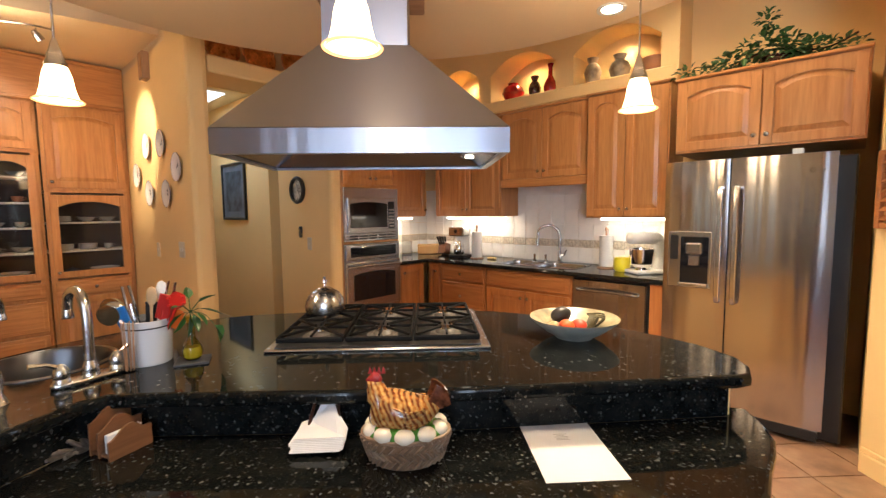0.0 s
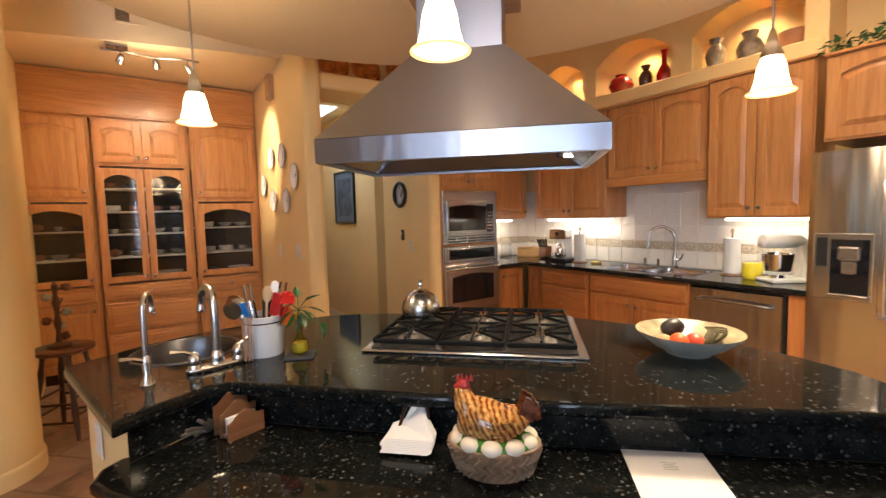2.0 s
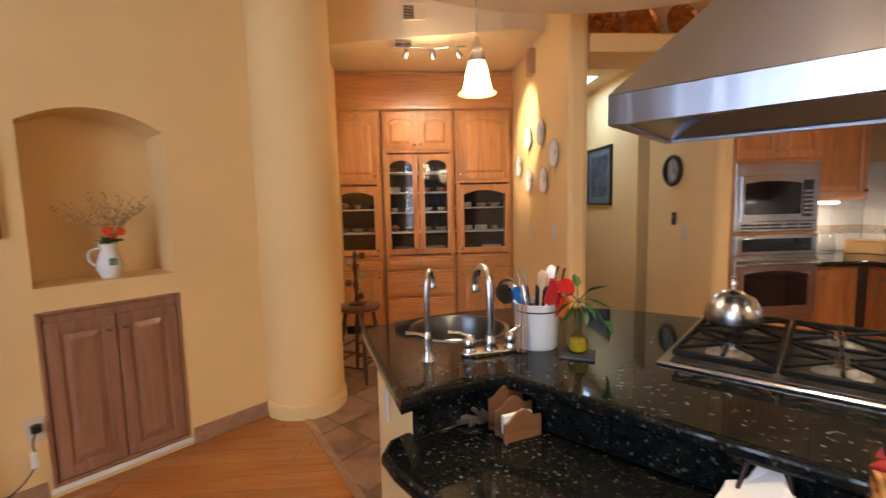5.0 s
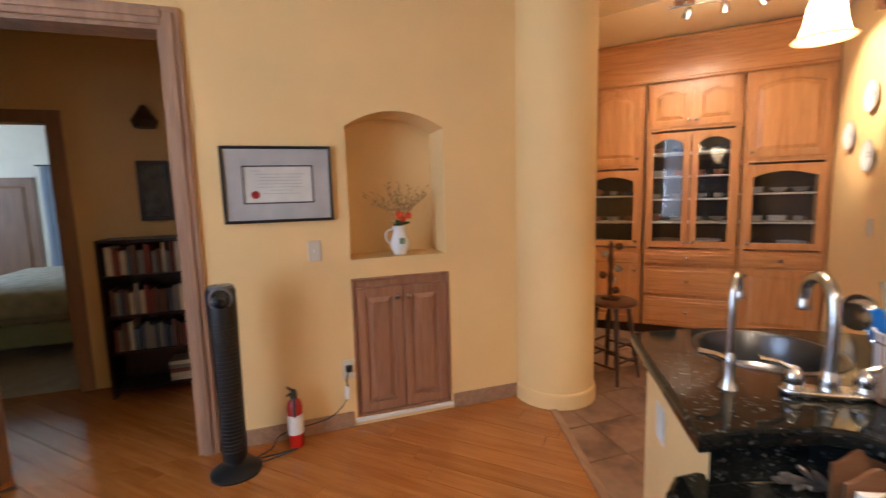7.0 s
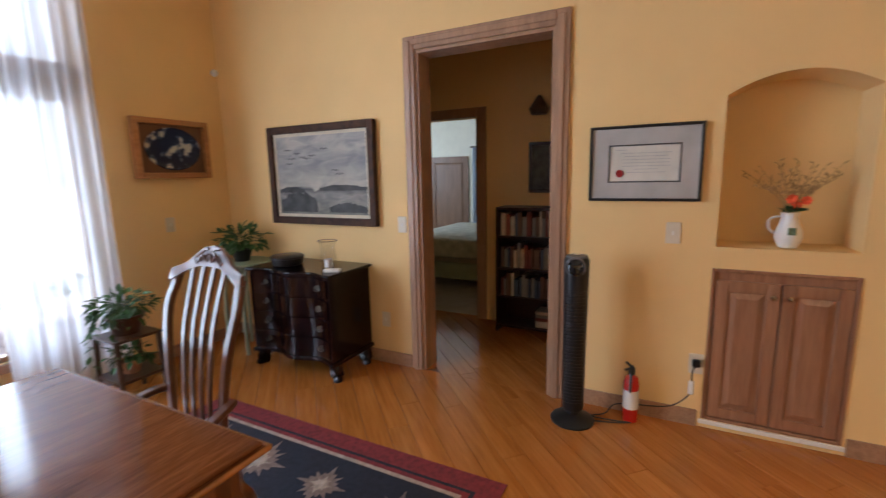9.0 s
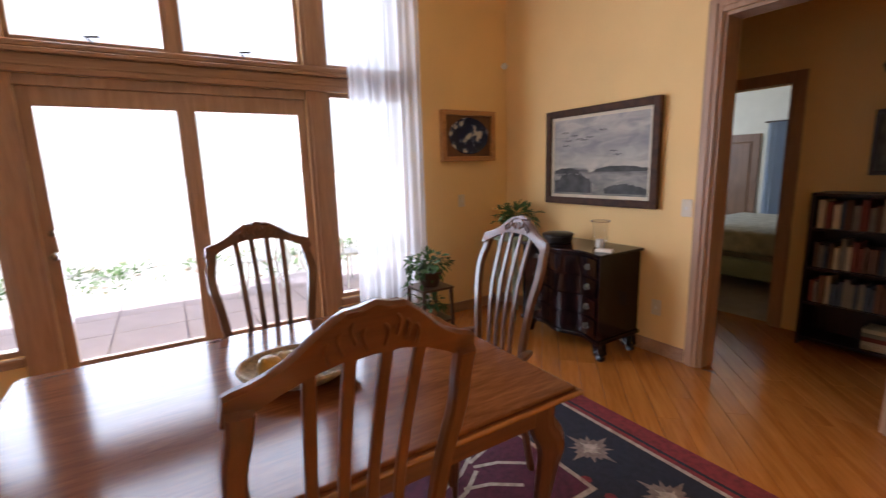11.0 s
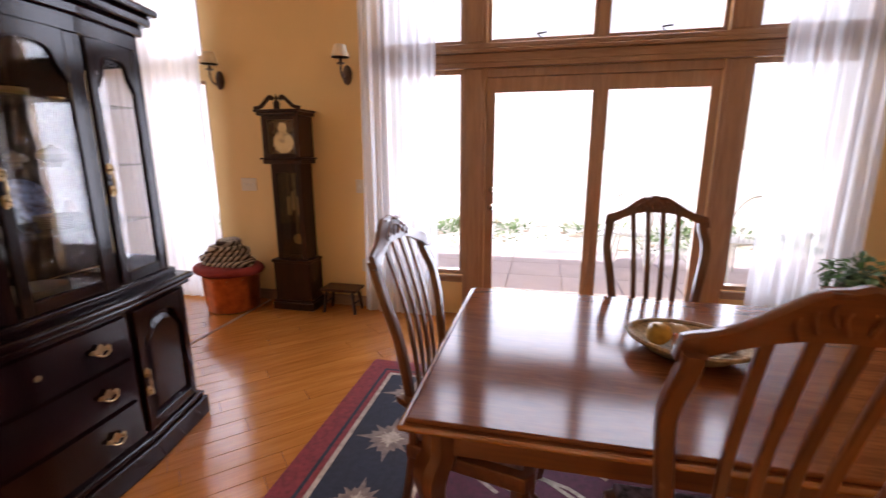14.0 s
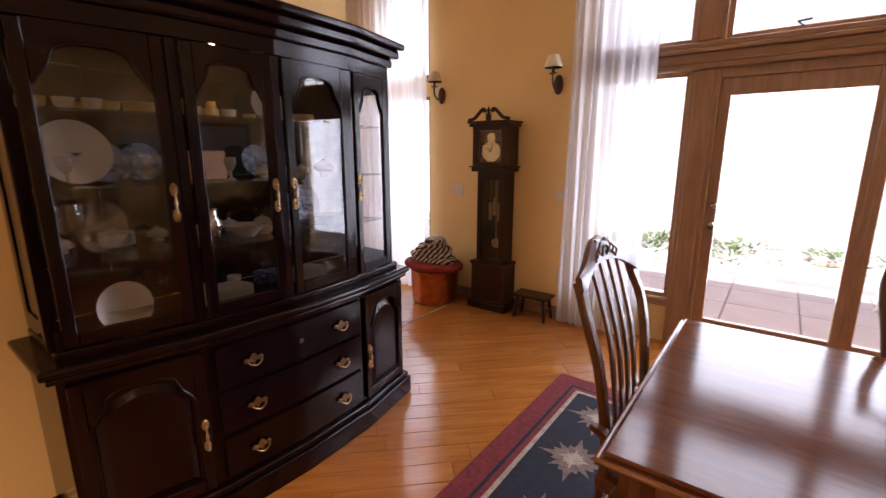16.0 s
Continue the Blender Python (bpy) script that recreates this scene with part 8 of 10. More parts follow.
nt.links.new(mapped(nt), n1.inputs["Vector"])
nt.links.new(ramp(nt, n1.outputs[0], [(0.50, (0.008, 0.013, 0.05)), (0.55, (0.06, 0.09, 0.18)), (0.60, (0.50, 0.50, 0.48))]), p.inputs["Base Color"])
p.inputs["Roughness"].default_value = 0.15
bm = B(); lathe(bm, [(0.0, 0), (0.14, 0.0), (0.185, 0.02), (0.18, 0.023), (0.13, 0.006), (0, 0.006)], 40, pose(0, -0.022, 0, 90), sx=1.25, sy=0.92); part("platter", bm, mt, f, "blue willow platter", True)
f = framed("hall_picture", kit(-5.43, 2.29, 1.70), 0.66, 0.68, 0.03, 0.07, M_BLACK, plain("blue_mat", (0.12, 0.15, 0.19), 0.7), plain("dark_blue_print", (0.05, 0.07, 0.09), 0.6, var=0.7, scale=8), "dark framed print with a slate blue mat in the hall")
# wall clock
wc = thing("wall_clock", kit(-3.93, 2.29, 1.66), "round wall clock with a dark rim and white face", "clock")
bm = B(); lathe(bm, [(0.13, 0), (0.135, 0.02), (0.12, 0.035), (0.102, 0.03), (0.10, 0.012)], 36, pose(0, -0.001, 0, 90)); part("rim", bm, M_BLACK, wc, "", True)
bm = B(); lathe(bm, [(0.101, 0.0), (0.101, 0.012), (0, 0.012)], 36, pose(0, -0.001, 0, 90)); part("face", bm, M_WHITE, wc)
bm = B()
for i in range(12):
    a = 2 * math.pi * i / 12
    bar(bm, [(0.078 * math.sin(a), -0.014, 0.078 * math.cos(a)), (0.094 * math.sin(a), -0.014, 0.094 * math.cos(a))], 0.006, 0.001, side=(0, 1, 0))
bar(bm, [(0, -0.016, 0), (0.045, -0.016, -0.02)], 0.003, 0.007, side=(0, 1, 0)), bar(bm, [(0, -0.016, 0), (0.01, -0.016, 0.075)], 0.003, 0.005, side=(0, 1, 0))
part("dial_marks", bm, M_BLACK, wc)
# six plates and a chime box on the plate wall
for i, (u, z) in enumerate(((-4.36, 2.02), (-3.96, 2.0), (-3.61, 1.79), (-3.88, 1.60), (-4.34, 1.62), (-4.71, 1.79))):
    w = thing("wall_plate", kit(u, 1.15, z), "white china plate with a dark bird motif hung on the wall", "plate", "plates on the wall")
    bm = B(); lathe(bm, [(0.05, 0.002), (0.07, 0.008), (0.105, 0.022), (0.107, 0.026), (0.07, 0.013), (0, 0.011)], 32, pose(0, 0, 0, 90)); part("china", bm, M_WHITE, w, "", True)
    bm = B()
    rng = random.Random(i)
    leaf(bm, (-0.02, -0.014, 0.0), (1, 0, rng.uniform(-0.5, 0.6)), (0, 1, 0), 0.05, 0.022), leaf(bm, (0.0, -0.0145, 0.005), (rng.uniform(-1, 1), 0, 1), (0, 1, 0), 0.035, 0.018), leaf(bm, (0.0, -0.0142, 0.0), (-1, 0, -0.6), (0, 1, 0), 0.03, 0.008)
    part("motif", bm, M_BLACK, w, "dark printed bird")
    bm = B(); tube(bm, [(0.1065 * math.cos(a), -0.025, 0.1065 * math.sin(a)) for a in [2 * math.pi * k / 36 for k in range(37)]], 0.0018, 5); part("edge_line", bm, M_BLUE, w)
cb = thing("door_chime", kit(-4.24, 1.15, 2.65), "wooden door chime box high on the wall", "door chime")
bm = B(); box(bm, -0.055, 0.055, -0.055, 0, -0.11, 0.11, b=0.006); part("box", bm, M_TRIM, cb)
bm = B(); box(bm, -0.04, 0.04, -0.06, -0.055, -0.095, 0.095, b=0.002); part("cover", bm, M_MAPLE, cb)
av = thing("air_vent", kit(-4.10, 0.20, 3.01, 90 - 6), "rectangular white air vent with slats in the header", "vent")
bm = B(); casing(bm, -0.19, 0.19, -0.055, 0.055, -0.03, 0.016, 0.012); part("frame", bm, M_CEIL, av)
bm = B(); box(bm, -0.19, 0.19, -0.02, -0.016, -0.055, 0.055); part("backing", bm, M_WALNUT, av)
for i in range(9):
    bm = B(); bar(bm, [(-0.19, -0.022, -0.048 + i * 0.012), (0.19, -0.022, -0.048 + i * 0.012)], 0.008, 0.002, side=(0, 1, 0.6)); part("slat", bm, M_CEIL, av)
bm = B(); box(bm, -0.006, 0.006, -0.032, -0.018, -0.055, 0.055); part("divider", bm, M_CEIL, av)
# track lights
tl = thing("track_light", kit(-4.19, 0.0, 2.81), "curved nickel ceiling track with three lit spotlights", "ceiling light")
bm = B(); slab(bm, [(-0.05, -0.07), (0.05, -0.07), (0.05, 0.07), (-0.05, 0.07)], -0.03, -0.001, 0.006); part("canopy", bm, M_NICKEL, tl)
bm = B(); tube(bm, spline([(0, -0.10, -0.05), (0.02, 0.05, -0.055), (-0.02, 0.25, -0.055), (0.03, 0.45, -0.05), (0.02, 0.55, -0.05)], 6), 0.008, 8); tube(bm, [(0, 0, -0.03), (0, 0, -0.052)], 0.008, 8); part("track", bm, M_NICKEL, tl, "", True)
M_BULB = plain("spot_bulb", (1, 0.95, 0.85), 0.3, emit=(1.0, 0.86, 0.62), power=30)
for i, (y, ax) in enumerate(((0.02, (-0.5, -0.3)), (0.25, (-0.4, 0.1)), (0.47, (-0.2, 0.5)))):
    d = Vector((ax[0], ax[1], -0.7)).normalized()
    m = Matrix.Translation((0, y, -0.10)) @ d.to_track_quat("Z", "Y").to_matrix().to_4x4()
    bm = B(); lathe(bm, [(0.012, -0.03), (0.02, -0.02), (0.026, 0.01), (0.03, 0.04), (0.028, 0.04), (0.02, 0.0)], 16, m); tube(bm, [(0, y, -0.055), (0, y, -0.09)], 0.005, 6)
    sp = part("spotlight", bm, M_NICKEL, tl, "", True)
    bm = B(); lathe(bm, [(0.0, 0.03), (0.026, 0.034), (0.0, 0.04)], 16, m); part("bulb", bm, M_BULB, sp, "glowing bulb", True)
T0 = kit(-4.19, 0.0, 2.81)
for y, tgt in ((0.02, kit(-5.0, -0.4, 1.6)), (0.25, kit(-5.0, 0.3, 1.6)), (0.47, kit(-4.45, 1.15, 2.12))):
    e = T0 @ Vector((0, y, -0.145))
    lamp("track_beam", "SPOT", look(e, tgt.translation), 120 if y > 0.4 else 24, (1.0, 0.80, 0.52), 0.02, spot=55 if y > 0.4 else 95)
lamp("pantry_glow", "POINT", kit(-4.0, 0.2, 2.55), 6, (1.0, 0.76, 0.46), 0.08)

# ---- kitchen details ----
sb = thing("backsplash", kit(0, 4.129), "cream tiled backsplash with a patterned border strip", "backsplash")

tile_me = mesh_of(box(B(), 0.002, 0.148, -0.008, 0.0, 0.002, 0.148, b=0.002), "tile", M_SPLASH)
bord_me = mesh_of(box(B(), 0.002, 0.148, -0.010, 0.0, 0.002, 0.078, b=0.003), "border", M_BORDER)
bm = B(); box(bm, -3.99, -0.90, -0.004, 0.0, 0.90, 1.70); part("grout", bm, plain("pale_grout", (0.73, 0.70, 0.64), 0.9), sb)
for i in range(20):
    for z, me in ((0.92, tile_me), (1.068, bord_me), (1.148, tile_me), (1.296, tile_me), (1.444, tile_me)):
        x = -3.98 + i * 0.15
        if z > 1.4 and not (-2.6 < x < -1.6):
            continue
        part("border_tile" if me is bord_me else "tile", me, None, sb, m=pose(x, -0.004, z))
sb2 = thing("backsplash", kit(-3.999, 0, 0, 90), "cream tiled backsplash beside the oven", "backsplash")
for i in range(7):
    for z, me in ((0.92, tile_me), (1.068, bord_me), (1.148, tile_me), (1.296, tile_me)):
        part("border_tile" if me is bord_me else "tile", me, None, sb2, m=pose(3.08 + i * 0.15, -0.004, z))

ml = plain("white_plastic", (0.75, 0.74, 0.70), 0.3)
cf = thing("coffee_maker", kit(-3.17, 3.86, 0.918, 8), "white and steel drip coffee maker with a steel carafe", "coffee maker")
bm = B(); box(bm, -0.10, 0.10, -0.12, 0.13, 0, 0.03, b=0.008); part("base", bm, M_BLACK, cf)
bm = B(); box(bm, -0.10, 0.10, 0.02, 0.13, 0.03, 0.34, b=0.01); part("body", bm, ml, cf)
bm = B(); box(bm, -0.10, 0.10, -0.12, 0.019, 0.24, 0.34, b=0.01); h = part("brew_head", bm, M_STEEL, cf)
bm = B(); lathe(bm, [(0.022, 0), (0.02, 0.006), (0, 0.007)], 16, pose(0, -0.12, 0.295, 90)); part("dial", bm, M_BLACK, h)
bm = B(); lathe(bm, [(0.05, 0.032), (0.062, 0.05), (0.058, 0.13), (0.045, 0.17), (0.04, 0.19), (0.0, 0.195)], 20, pose(0, -0.05, 0)); tube(bm, spline([(0.0, -0.10, 0.16), (0, -0.14, 0.15), (0, -0.14, 0.09), (0, -0.105, 0.07)], 4), 0.008, 8); part("carafe", bm, M_CHROME, cf, "", True)


def towel_roll(m, label):
    t = thing("paper_towel_holder", m, label, "paper towel")
    bm = B(); lathe(bm, [(0.075, 0), (0.075, 0.01), (0.01, 0.014), (0.008, 0.33), (0.014, 0.34), (0.012, 0.36), (0, 0.37)], 24); part("stand", bm, M_TRIM, t, "", True)
    bm = B(); lathe(bm, [(0.02, 0.015), (0.058, 0.015), (0.058, 0.29), (0.02, 0.29)], 28); part("roll", bm, M_PAPER, t, "white paper towel roll", True)


towel_roll(kit(-2.93, 3.84, 0.918), "white paper towel roll on a stand by the coffee maker")
towel_roll(kit(-1.52, 3.92, 0.918), "white paper towel roll on a wooden stand by the mixer")
kb = thing("knife_block", kit(-3.50, 3.92, 0.918, 10), "light wood knife block full of black-handled knives", "knife block")
bm = B(); box(bm, -0.05, 0.05, -0.06, 0.06, 0, 0.13, m=pose(0, 0, 0.012, -12), b=0.006); part("block", bm, M_OAK, kb)
for i in range(6):
    x, y = -0.03 + 0.03 * (i % 3), -0.03 + 0.045 * (i // 3)
    bm = B(); tube(bm, [(x, y - 0.01, 0.13), (x * 1.3, y - 0.05, 0.22)], [0.010, 0.011], 8); part("knife", bm, M_BLACK, kb, "black knife handle", True)
bx = thing("bread_box", kit(-3.74, 3.93, 0.918, 45), "pale wooden bread box with a lid", "box")
bm = B(); box(bm, -0.15, 0.15, -0.08, 0.08, 0, 0.10, b=0.006); part("box", bm, plain("pale_pine", (0.52, 0.30, 0.10), 0.5, var=0.15), bx)
bm = B(); box(bm, -0.153, 0.153, -0.083, 0.083, 0.102, 0.115, b=0.005); part("lid", bm, plain("pale_pine_lid", (0.56, 0.34, 0.12), 0.5, var=0.15), bx)
bm = B(); lathe(bm, [(0.06, 0), (0.065, 0.01), (0.062, 0.15), (0.066, 0.155), (0.066, 0.17), (0.0, 0.175)], 24); solo("canister", bm, M_CRYS, "tall pale glass canister with a lid on the corner counter", "canister", kit(-3.80, 3.60, 0.918), smooth=True)
ts = thing("toaster", kit(-3.75, 3.28, 0.918, 90), "small white toaster with a dark dial", "toaster")
bm = B(); box(bm, -0.12, 0.12, -0.07, 0.07, 0, 0.16, b=0.02); part("body", bm, ml, ts)
bm = B(); lathe(bm, [(0.035, 0), (0.033, 0.006), (0, 0.007)], 18, pose(0.0, -0.07, 0.08, 90)); part("dial", bm, M_BLACK, ts)
bm = B(); lathe(bm, [(0.05, 0), (0.064, 0.02), (0.067, 0.07), (0.06, 0.11), (0.056, 0.118), (0, 0.118)], 24); solo("yellow_jar", bm, plain("lemon_glaze", (0.75, 0.62, 0.03), 0.3, var=0.1), "round bright yellow jar beside the mixer", "jar", kit(-1.33, 3.80, 0.918), smooth=True)
mx = thing("stand_mixer", kit(-1.13, 3.82, 0.918, -35), "white stand mixer with a steel bowl", "stand mixer")
bm = B(); slab(bm, [(-0.09, -0.15), (0.09, -0.15), (0.10, 0.14), (-0.10, 0.14)], 0, 0.03, 0.01); part("base", bm, ml, mx)
bm = B(); bar(bm, spline([(0, 0.10, 0.02), (0, 0.115, 0.12), (0, 0.09, 0.26)], 4), 0.08, 0.07); part("column", bm, ml, mx, "", True)
bm = B(); loft(bm, [(-0.19, 0, 0.29, 0.02, 0.02, 0), (-0.17, 0, 0.29, 0.048, 0.045, 0), (-0.06, 0, 0.295, 0.058, 0.052, 0), (0.06, 0, 0.29, 0.055, 0.05, 0), (0.12, 0, 0.28, 0.03, 0.03, 0)]); part("motor_head", bm, ml, mx, "", True, pose(0, 0, 0, 0, 0, 90))
bm = B(); tube(bm, [(-0.058, -0.12, 0.285), (-0.05, 0.05, 0.285)], 0.008, 6); part("trim_band", bm, M_CHROME, mx)
bm = B(); lathe(bm, [(0.05, 0.03), (0.04, 0.04), (0.085, 0.08), (0.095, 0.15), (0.10, 0.20), (0.095, 0.20), (0.08, 0.09), (0.0, 0.05)], 28, pose(0, -0.06, 0)); part("mixing_bowl", bm, M_CHROME, mx, "polished steel bowl", True)
bm = B(); box(bm, -0.05, 0.05, -0.03, 0.03, 0, 0.025, b=0.01); solo("sponge", bm, plain("sponge_yellow", (0.7, 0.55, 0.25), 0.9, bumpy=0.6), "pale yellow sponge by the sink", "sponge", kit(-2.74, 3.86, 0.918))

# ornaments in the niches over the cabinets
M_REDG = plain("red_lustre", (0.28, 0.008, 0.008), 0.12, var=0.4, scale=15, coat=0.7)
M_DARKG = plain("dark_lustre", (0.04, 0.012, 0.012), 0.12, var=0.5, scale=25, coat=0.6)
M_POTC = plain("tan_pot", (0.30, 0.24, 0.16), 0.4, var=0.6, scale=12)


def pot(nm, u, z, prof, mt, label, k=1.0, v=3.93):
    bm = B(); lathe(bm, [(r * k, h * k) for r, h in prof], 28)
    return solo(nm, bm, mt, label, "vase", kit(u, v, z), smooth=True)


ZN = 2.541
pot("red_pot", -2.52, ZN, [(0.05, 0), (0.09, 0.03), (0.115, 0.08), (0.10, 0.13), (0.05, 0.165), (0.055, 0.18), (0.05, 0.182)], M_REDG, "round glossy red pot with a wide belly")
pot("dark_vase", -2.27, ZN, [(0.04, 0), (0.055, 0.04), (0.062, 0.09), (0.05, 0.13), (0.025, 0.16), (0.045, 0.20), (0.04, 0.20)], M_DARKG, "small dark red vase with a flared lip")
pot("red_bottle", -2.10, ZN, [(0.045, 0), (0.06, 0.03), (0.064, 0.08), (0.045, 0.13), (0.022, 0.17), (0.02, 0.25), (0.03, 0.285), (0.026, 0.285)], M_REDG, "tall red bottle vase with a slender neck")
pot("mottled_vase", -1.68, ZN, [(0.05, 0), (0.06, 0.05), (0.075, 0.11), (0.06, 0.16), (0.035, 0.19), (0.05, 0.235), (0.045, 0.235)], M_POTC, "mottled grey and tan vase with a dark neck")
pot("mottled_vase", -1.44, ZN, [(0.05, 0), (0.075, 0.04), (0.09, 0.09), (0.07, 0.14), (0.035, 0.17), (0.055, 0.21), (0.05, 0.21)], M_POTC, "wide mottled tan vase with a dark neck")
pot("clay_bowl", -1.17, ZN, [(0.04, 0), (0.09, 0.06), (0.10, 0.13), (0.095, 0.13), (0.05, 0.02)], M_CLAY, "rough brown clay bowl", v=3.97)
for u, w in ((-3.62, 0.0), (-3.62, 0.3), (-3.6, 0.62)):
    t = thing("copper_tray", kit(u, 1.50 + w, 2.586, 90), "dark copper tray standing on the ledge over the hall", "tray")
    bm = B(); lathe(bm, [(0.0, 0), (0.13, 0.0), (0.15, 0.02), (0.155, 0.02), (0.135, -0.006), (0, -0.006)], 32, pose(0, 0.0, 0.15, 78), sx=0.9); part("dish", bm, plain("old_copper", (0.55, 0.24, 0.08), 0.28, 1.0, 0.4, 14), t, "", True)
for a, c in ((-3.45, -2.85), (-2.71, -1.97), (-1.80, -1.07)):
    u = (a + c) / 2
    bm = B(); lathe(bm, [(0.045, 0), (0.045, -0.008), (0.03, -0.008), (0.028, -0.002)], 20)
    d = solo("niche_downlight", bm, M_NICKEL, "small round recessed downlight in the niche", "downlight", kit(u, 3.98, 2.967), smooth=True)
    bm = B(); lathe(bm, [(0.028, -0.004), (0.0, -0.006)], 16); part("bulb", bm, M_BULB, d)
    lamp("niche_beam", "SPOT", kit(u, 3.98, 2.955), 20, (1.0, 0.72, 0.36), 0.02, spot=130)
bm = B(); lathe(bm, [(0.07, 0), (0.07, -0.008), (0.05, -0.006), (0.048, -0.001)], 24)
d = solo("ceiling_downlight", bm, M_WHITE, "round recessed ceiling downlight, lit", "downlight", pose(1.02, 2.20, 2.43), smooth=True)
bm = B(); lathe(bm, [(0.048, -0.003), (0.0, -0.005)], 20); part("bulb", bm, M_BULB, d)
lamp("downlight_beam", "SPOT", pose(1.02, 2.20, 2.41), 150, (1.0, 0.78, 0.5), 0.05, spot=130)


def foliage(bm, c, rx, ry, rz, n, ln, w, seed, droop=0.2):
    rng = random.Random(seed)
    for _ in range(n):
        a, b, r = rng.uniform(0, 6.283), rng.uniform(-1, 1), rng.random() ** 0.5
        q = math.sqrt(max(0, 1 - b * b))
        d = Vector((q * math.cos(a), q * math.sin(a), b))
        p = Vector(c) + Vector((d.x * rx, d.y * ry, d.z * rz)) * r
        dd = d + Vector((rng.uniform(-0.6, 0.6), rng.uniform(-0.6, 0.6), rng.uniform(-0.6, 0.5) - droop))
        leaf(bm, p, dd, (rng.uniform(-0.4, 0.4), rng.uniform(-0.4, 0.4), 1), ln * rng.uniform(0.6, 1.2), w * rng.uniform(0.6, 1.2))
    return bm


M_IVY = plain("ivy_leaf", (0.035, 0.10, 0.022), 0.45, var=0.5, scale=12)
iv = thing("ivy_garland", kit(0, 3.62, 2.33), "trailing artificial ivy spread over the cabinet top", "plant")
bm = B()
rng = random.Random(21)
for i in range(15):
    u = -0.84 + i * 0.063
    hgt = 0.07 + 0.13 * math.exp(-((u + 0.38) / 0.16) ** 2)
    foliage(bm, (u, rng.uniform(-0.04, 0.06), hgt * 0.55 + 0.02), 0.08, 0.09, hgt * 0.75, 60 if abs(u + 0.36) < 0.25 else 24, 0.05, 0.034, 30 + i)
foliage(bm, (-0.37, 0, 0.30), 0.05, 0.05, 0.07, 40, 0.045, 0.032, 77)
for v in bm.verts:
    if v.co.z < 0.012:
        v.co.z = 0.012 + rng.random() * 0.01
part("leaves", bm, M_IVY, iv)
bm = B(); tube(bm, spline([(-0.84, 0, 0.03), (-0.6, 0.03, 0.05), (-0.36, 0, 0.12), (-0.1, 0.02, 0.07), (0.06, 0, 0.12)], 6), 0.006, 6); part("stem", bm, M_WALNUT, iv)
bm = B(); lathe(bm, [(0.06, 0), (0.11, 0.05), (0.115, 0.075), (0.0, 0.075)], 24, pose(-0.30, 0.05, 0)); part("pot", bm, M_DARKG, iv, "", True)

# wooden shutter at the east wall
sh = thing("window_shutter", pose(2.455, 1.98, 0, 0, 0, -90), "small stained wooden louvred shutter hung on the wall beside the refrigerator", "shutter")
bm = B(); casing(bm, -0.175, 0.175, 1.36, 1.70, -0.035, 0.03, 0.03); part("frame", bm, M_OAKP2, sh)
for i in range(7):
    bm = B(); bar(bm, [(-0.175, -0.02, 1.385 + i * 0.048), (0.175, -0.02, 1.385 + i * 0.048)], 0.042, 0.008, side=(0, 1, 0.8)); part("louvre", bm, M_OAKP2, sh)

# bar stool with a carved stand
st = thing("bar_stool", pose(-3.02, 2.42, 0), "dark turned wooden stool standing at the pantry", "stool")
bm = B(); lathe(bm, [(0.16, 0.575), (0.175, 0.585), (0.175, 0.605), (0.16, 0.612), (0, 0.608)], 32); part("seat", bm, M_OAK, st, "round worn wooden seat", True)
M_STLEG = plain("dark_turned_wood", (0.06, 0.028, 0.015), 0.35, var=0.3)
for i in range(4):
    a = math.pi / 4 + math.pi / 2 * i + 0.3
    p = [(math.cos(a) * (0.11 + 0.09 * (1 - z / 0.575)), math.sin(a) * (0.11 + 0.09 * (1 - z / 0.575)), z) for z in (0, 0.1, 0.18, 0.3, 0.42, 0.5, 0.576)]
    bm = B(); tube(bm, p, [0.012, 0.016, 0.020, 0.015, 0.021, 0.014, 0.018], 10); part("leg", bm, M_STLEG, st, "", True)
for i in range(4):
    for z in (0.16, 0.28) if i % 2 else (0.12, 0.24):
        a, c = math.pi / 4 + math.pi / 2 * i + 0.3, math.pi / 4 + math.pi / 2 * (i + 1) + 0.3
        r = 0.11 + 0.09 * (1 - z / 0.575)
        bm = B(); tube(bm, [(r * math.cos(a), r * math.sin(a), z), (r * math.cos(c), r * math.sin(c), z)], 0.009, 8); part("stretcher", bm, M_STLEG, st, "", True)
og = thing("carved_rack", pose(-3.05, 2.42, 0.612), "small carved wooden rack with pale cups and pegs on the stool", "ornament")
bm = B(); lathe(bm, [(0.07, 0), (0.07, 0.015), (0.02, 0.03), (0.014, 0.1), (0.024, 0.16), (0.012, 0.22), (0.022, 0.30), (0.012, 0.36), (0.02, 0.42), (0, 0.45)], 16); part("post", bm, M_OAKZ, og, "", True)
for i in range(7):
    a, z = i * 2.2, 0.06 + i * 0.055
    x, y = 0.05 * math.cos(a), 0.05 * math.sin(a)
    bm = B(); tube(bm, [(0, 0, z), (x, y, z + 0.02)], 0.005, 6); part("peg", bm, M_OAK, og)
    bm = B(); lathe(bm, [(0.014, -0.02), (0.026, -0.01), (0.028, 0.02), (0.024, 0.02)], 12, pose(x * 1.2, y * 1.2, z + 0.01, 30, 0, i * 40)); part("cup", bm, M_CHINA if i % 2 else M_OAK, og, "", True)

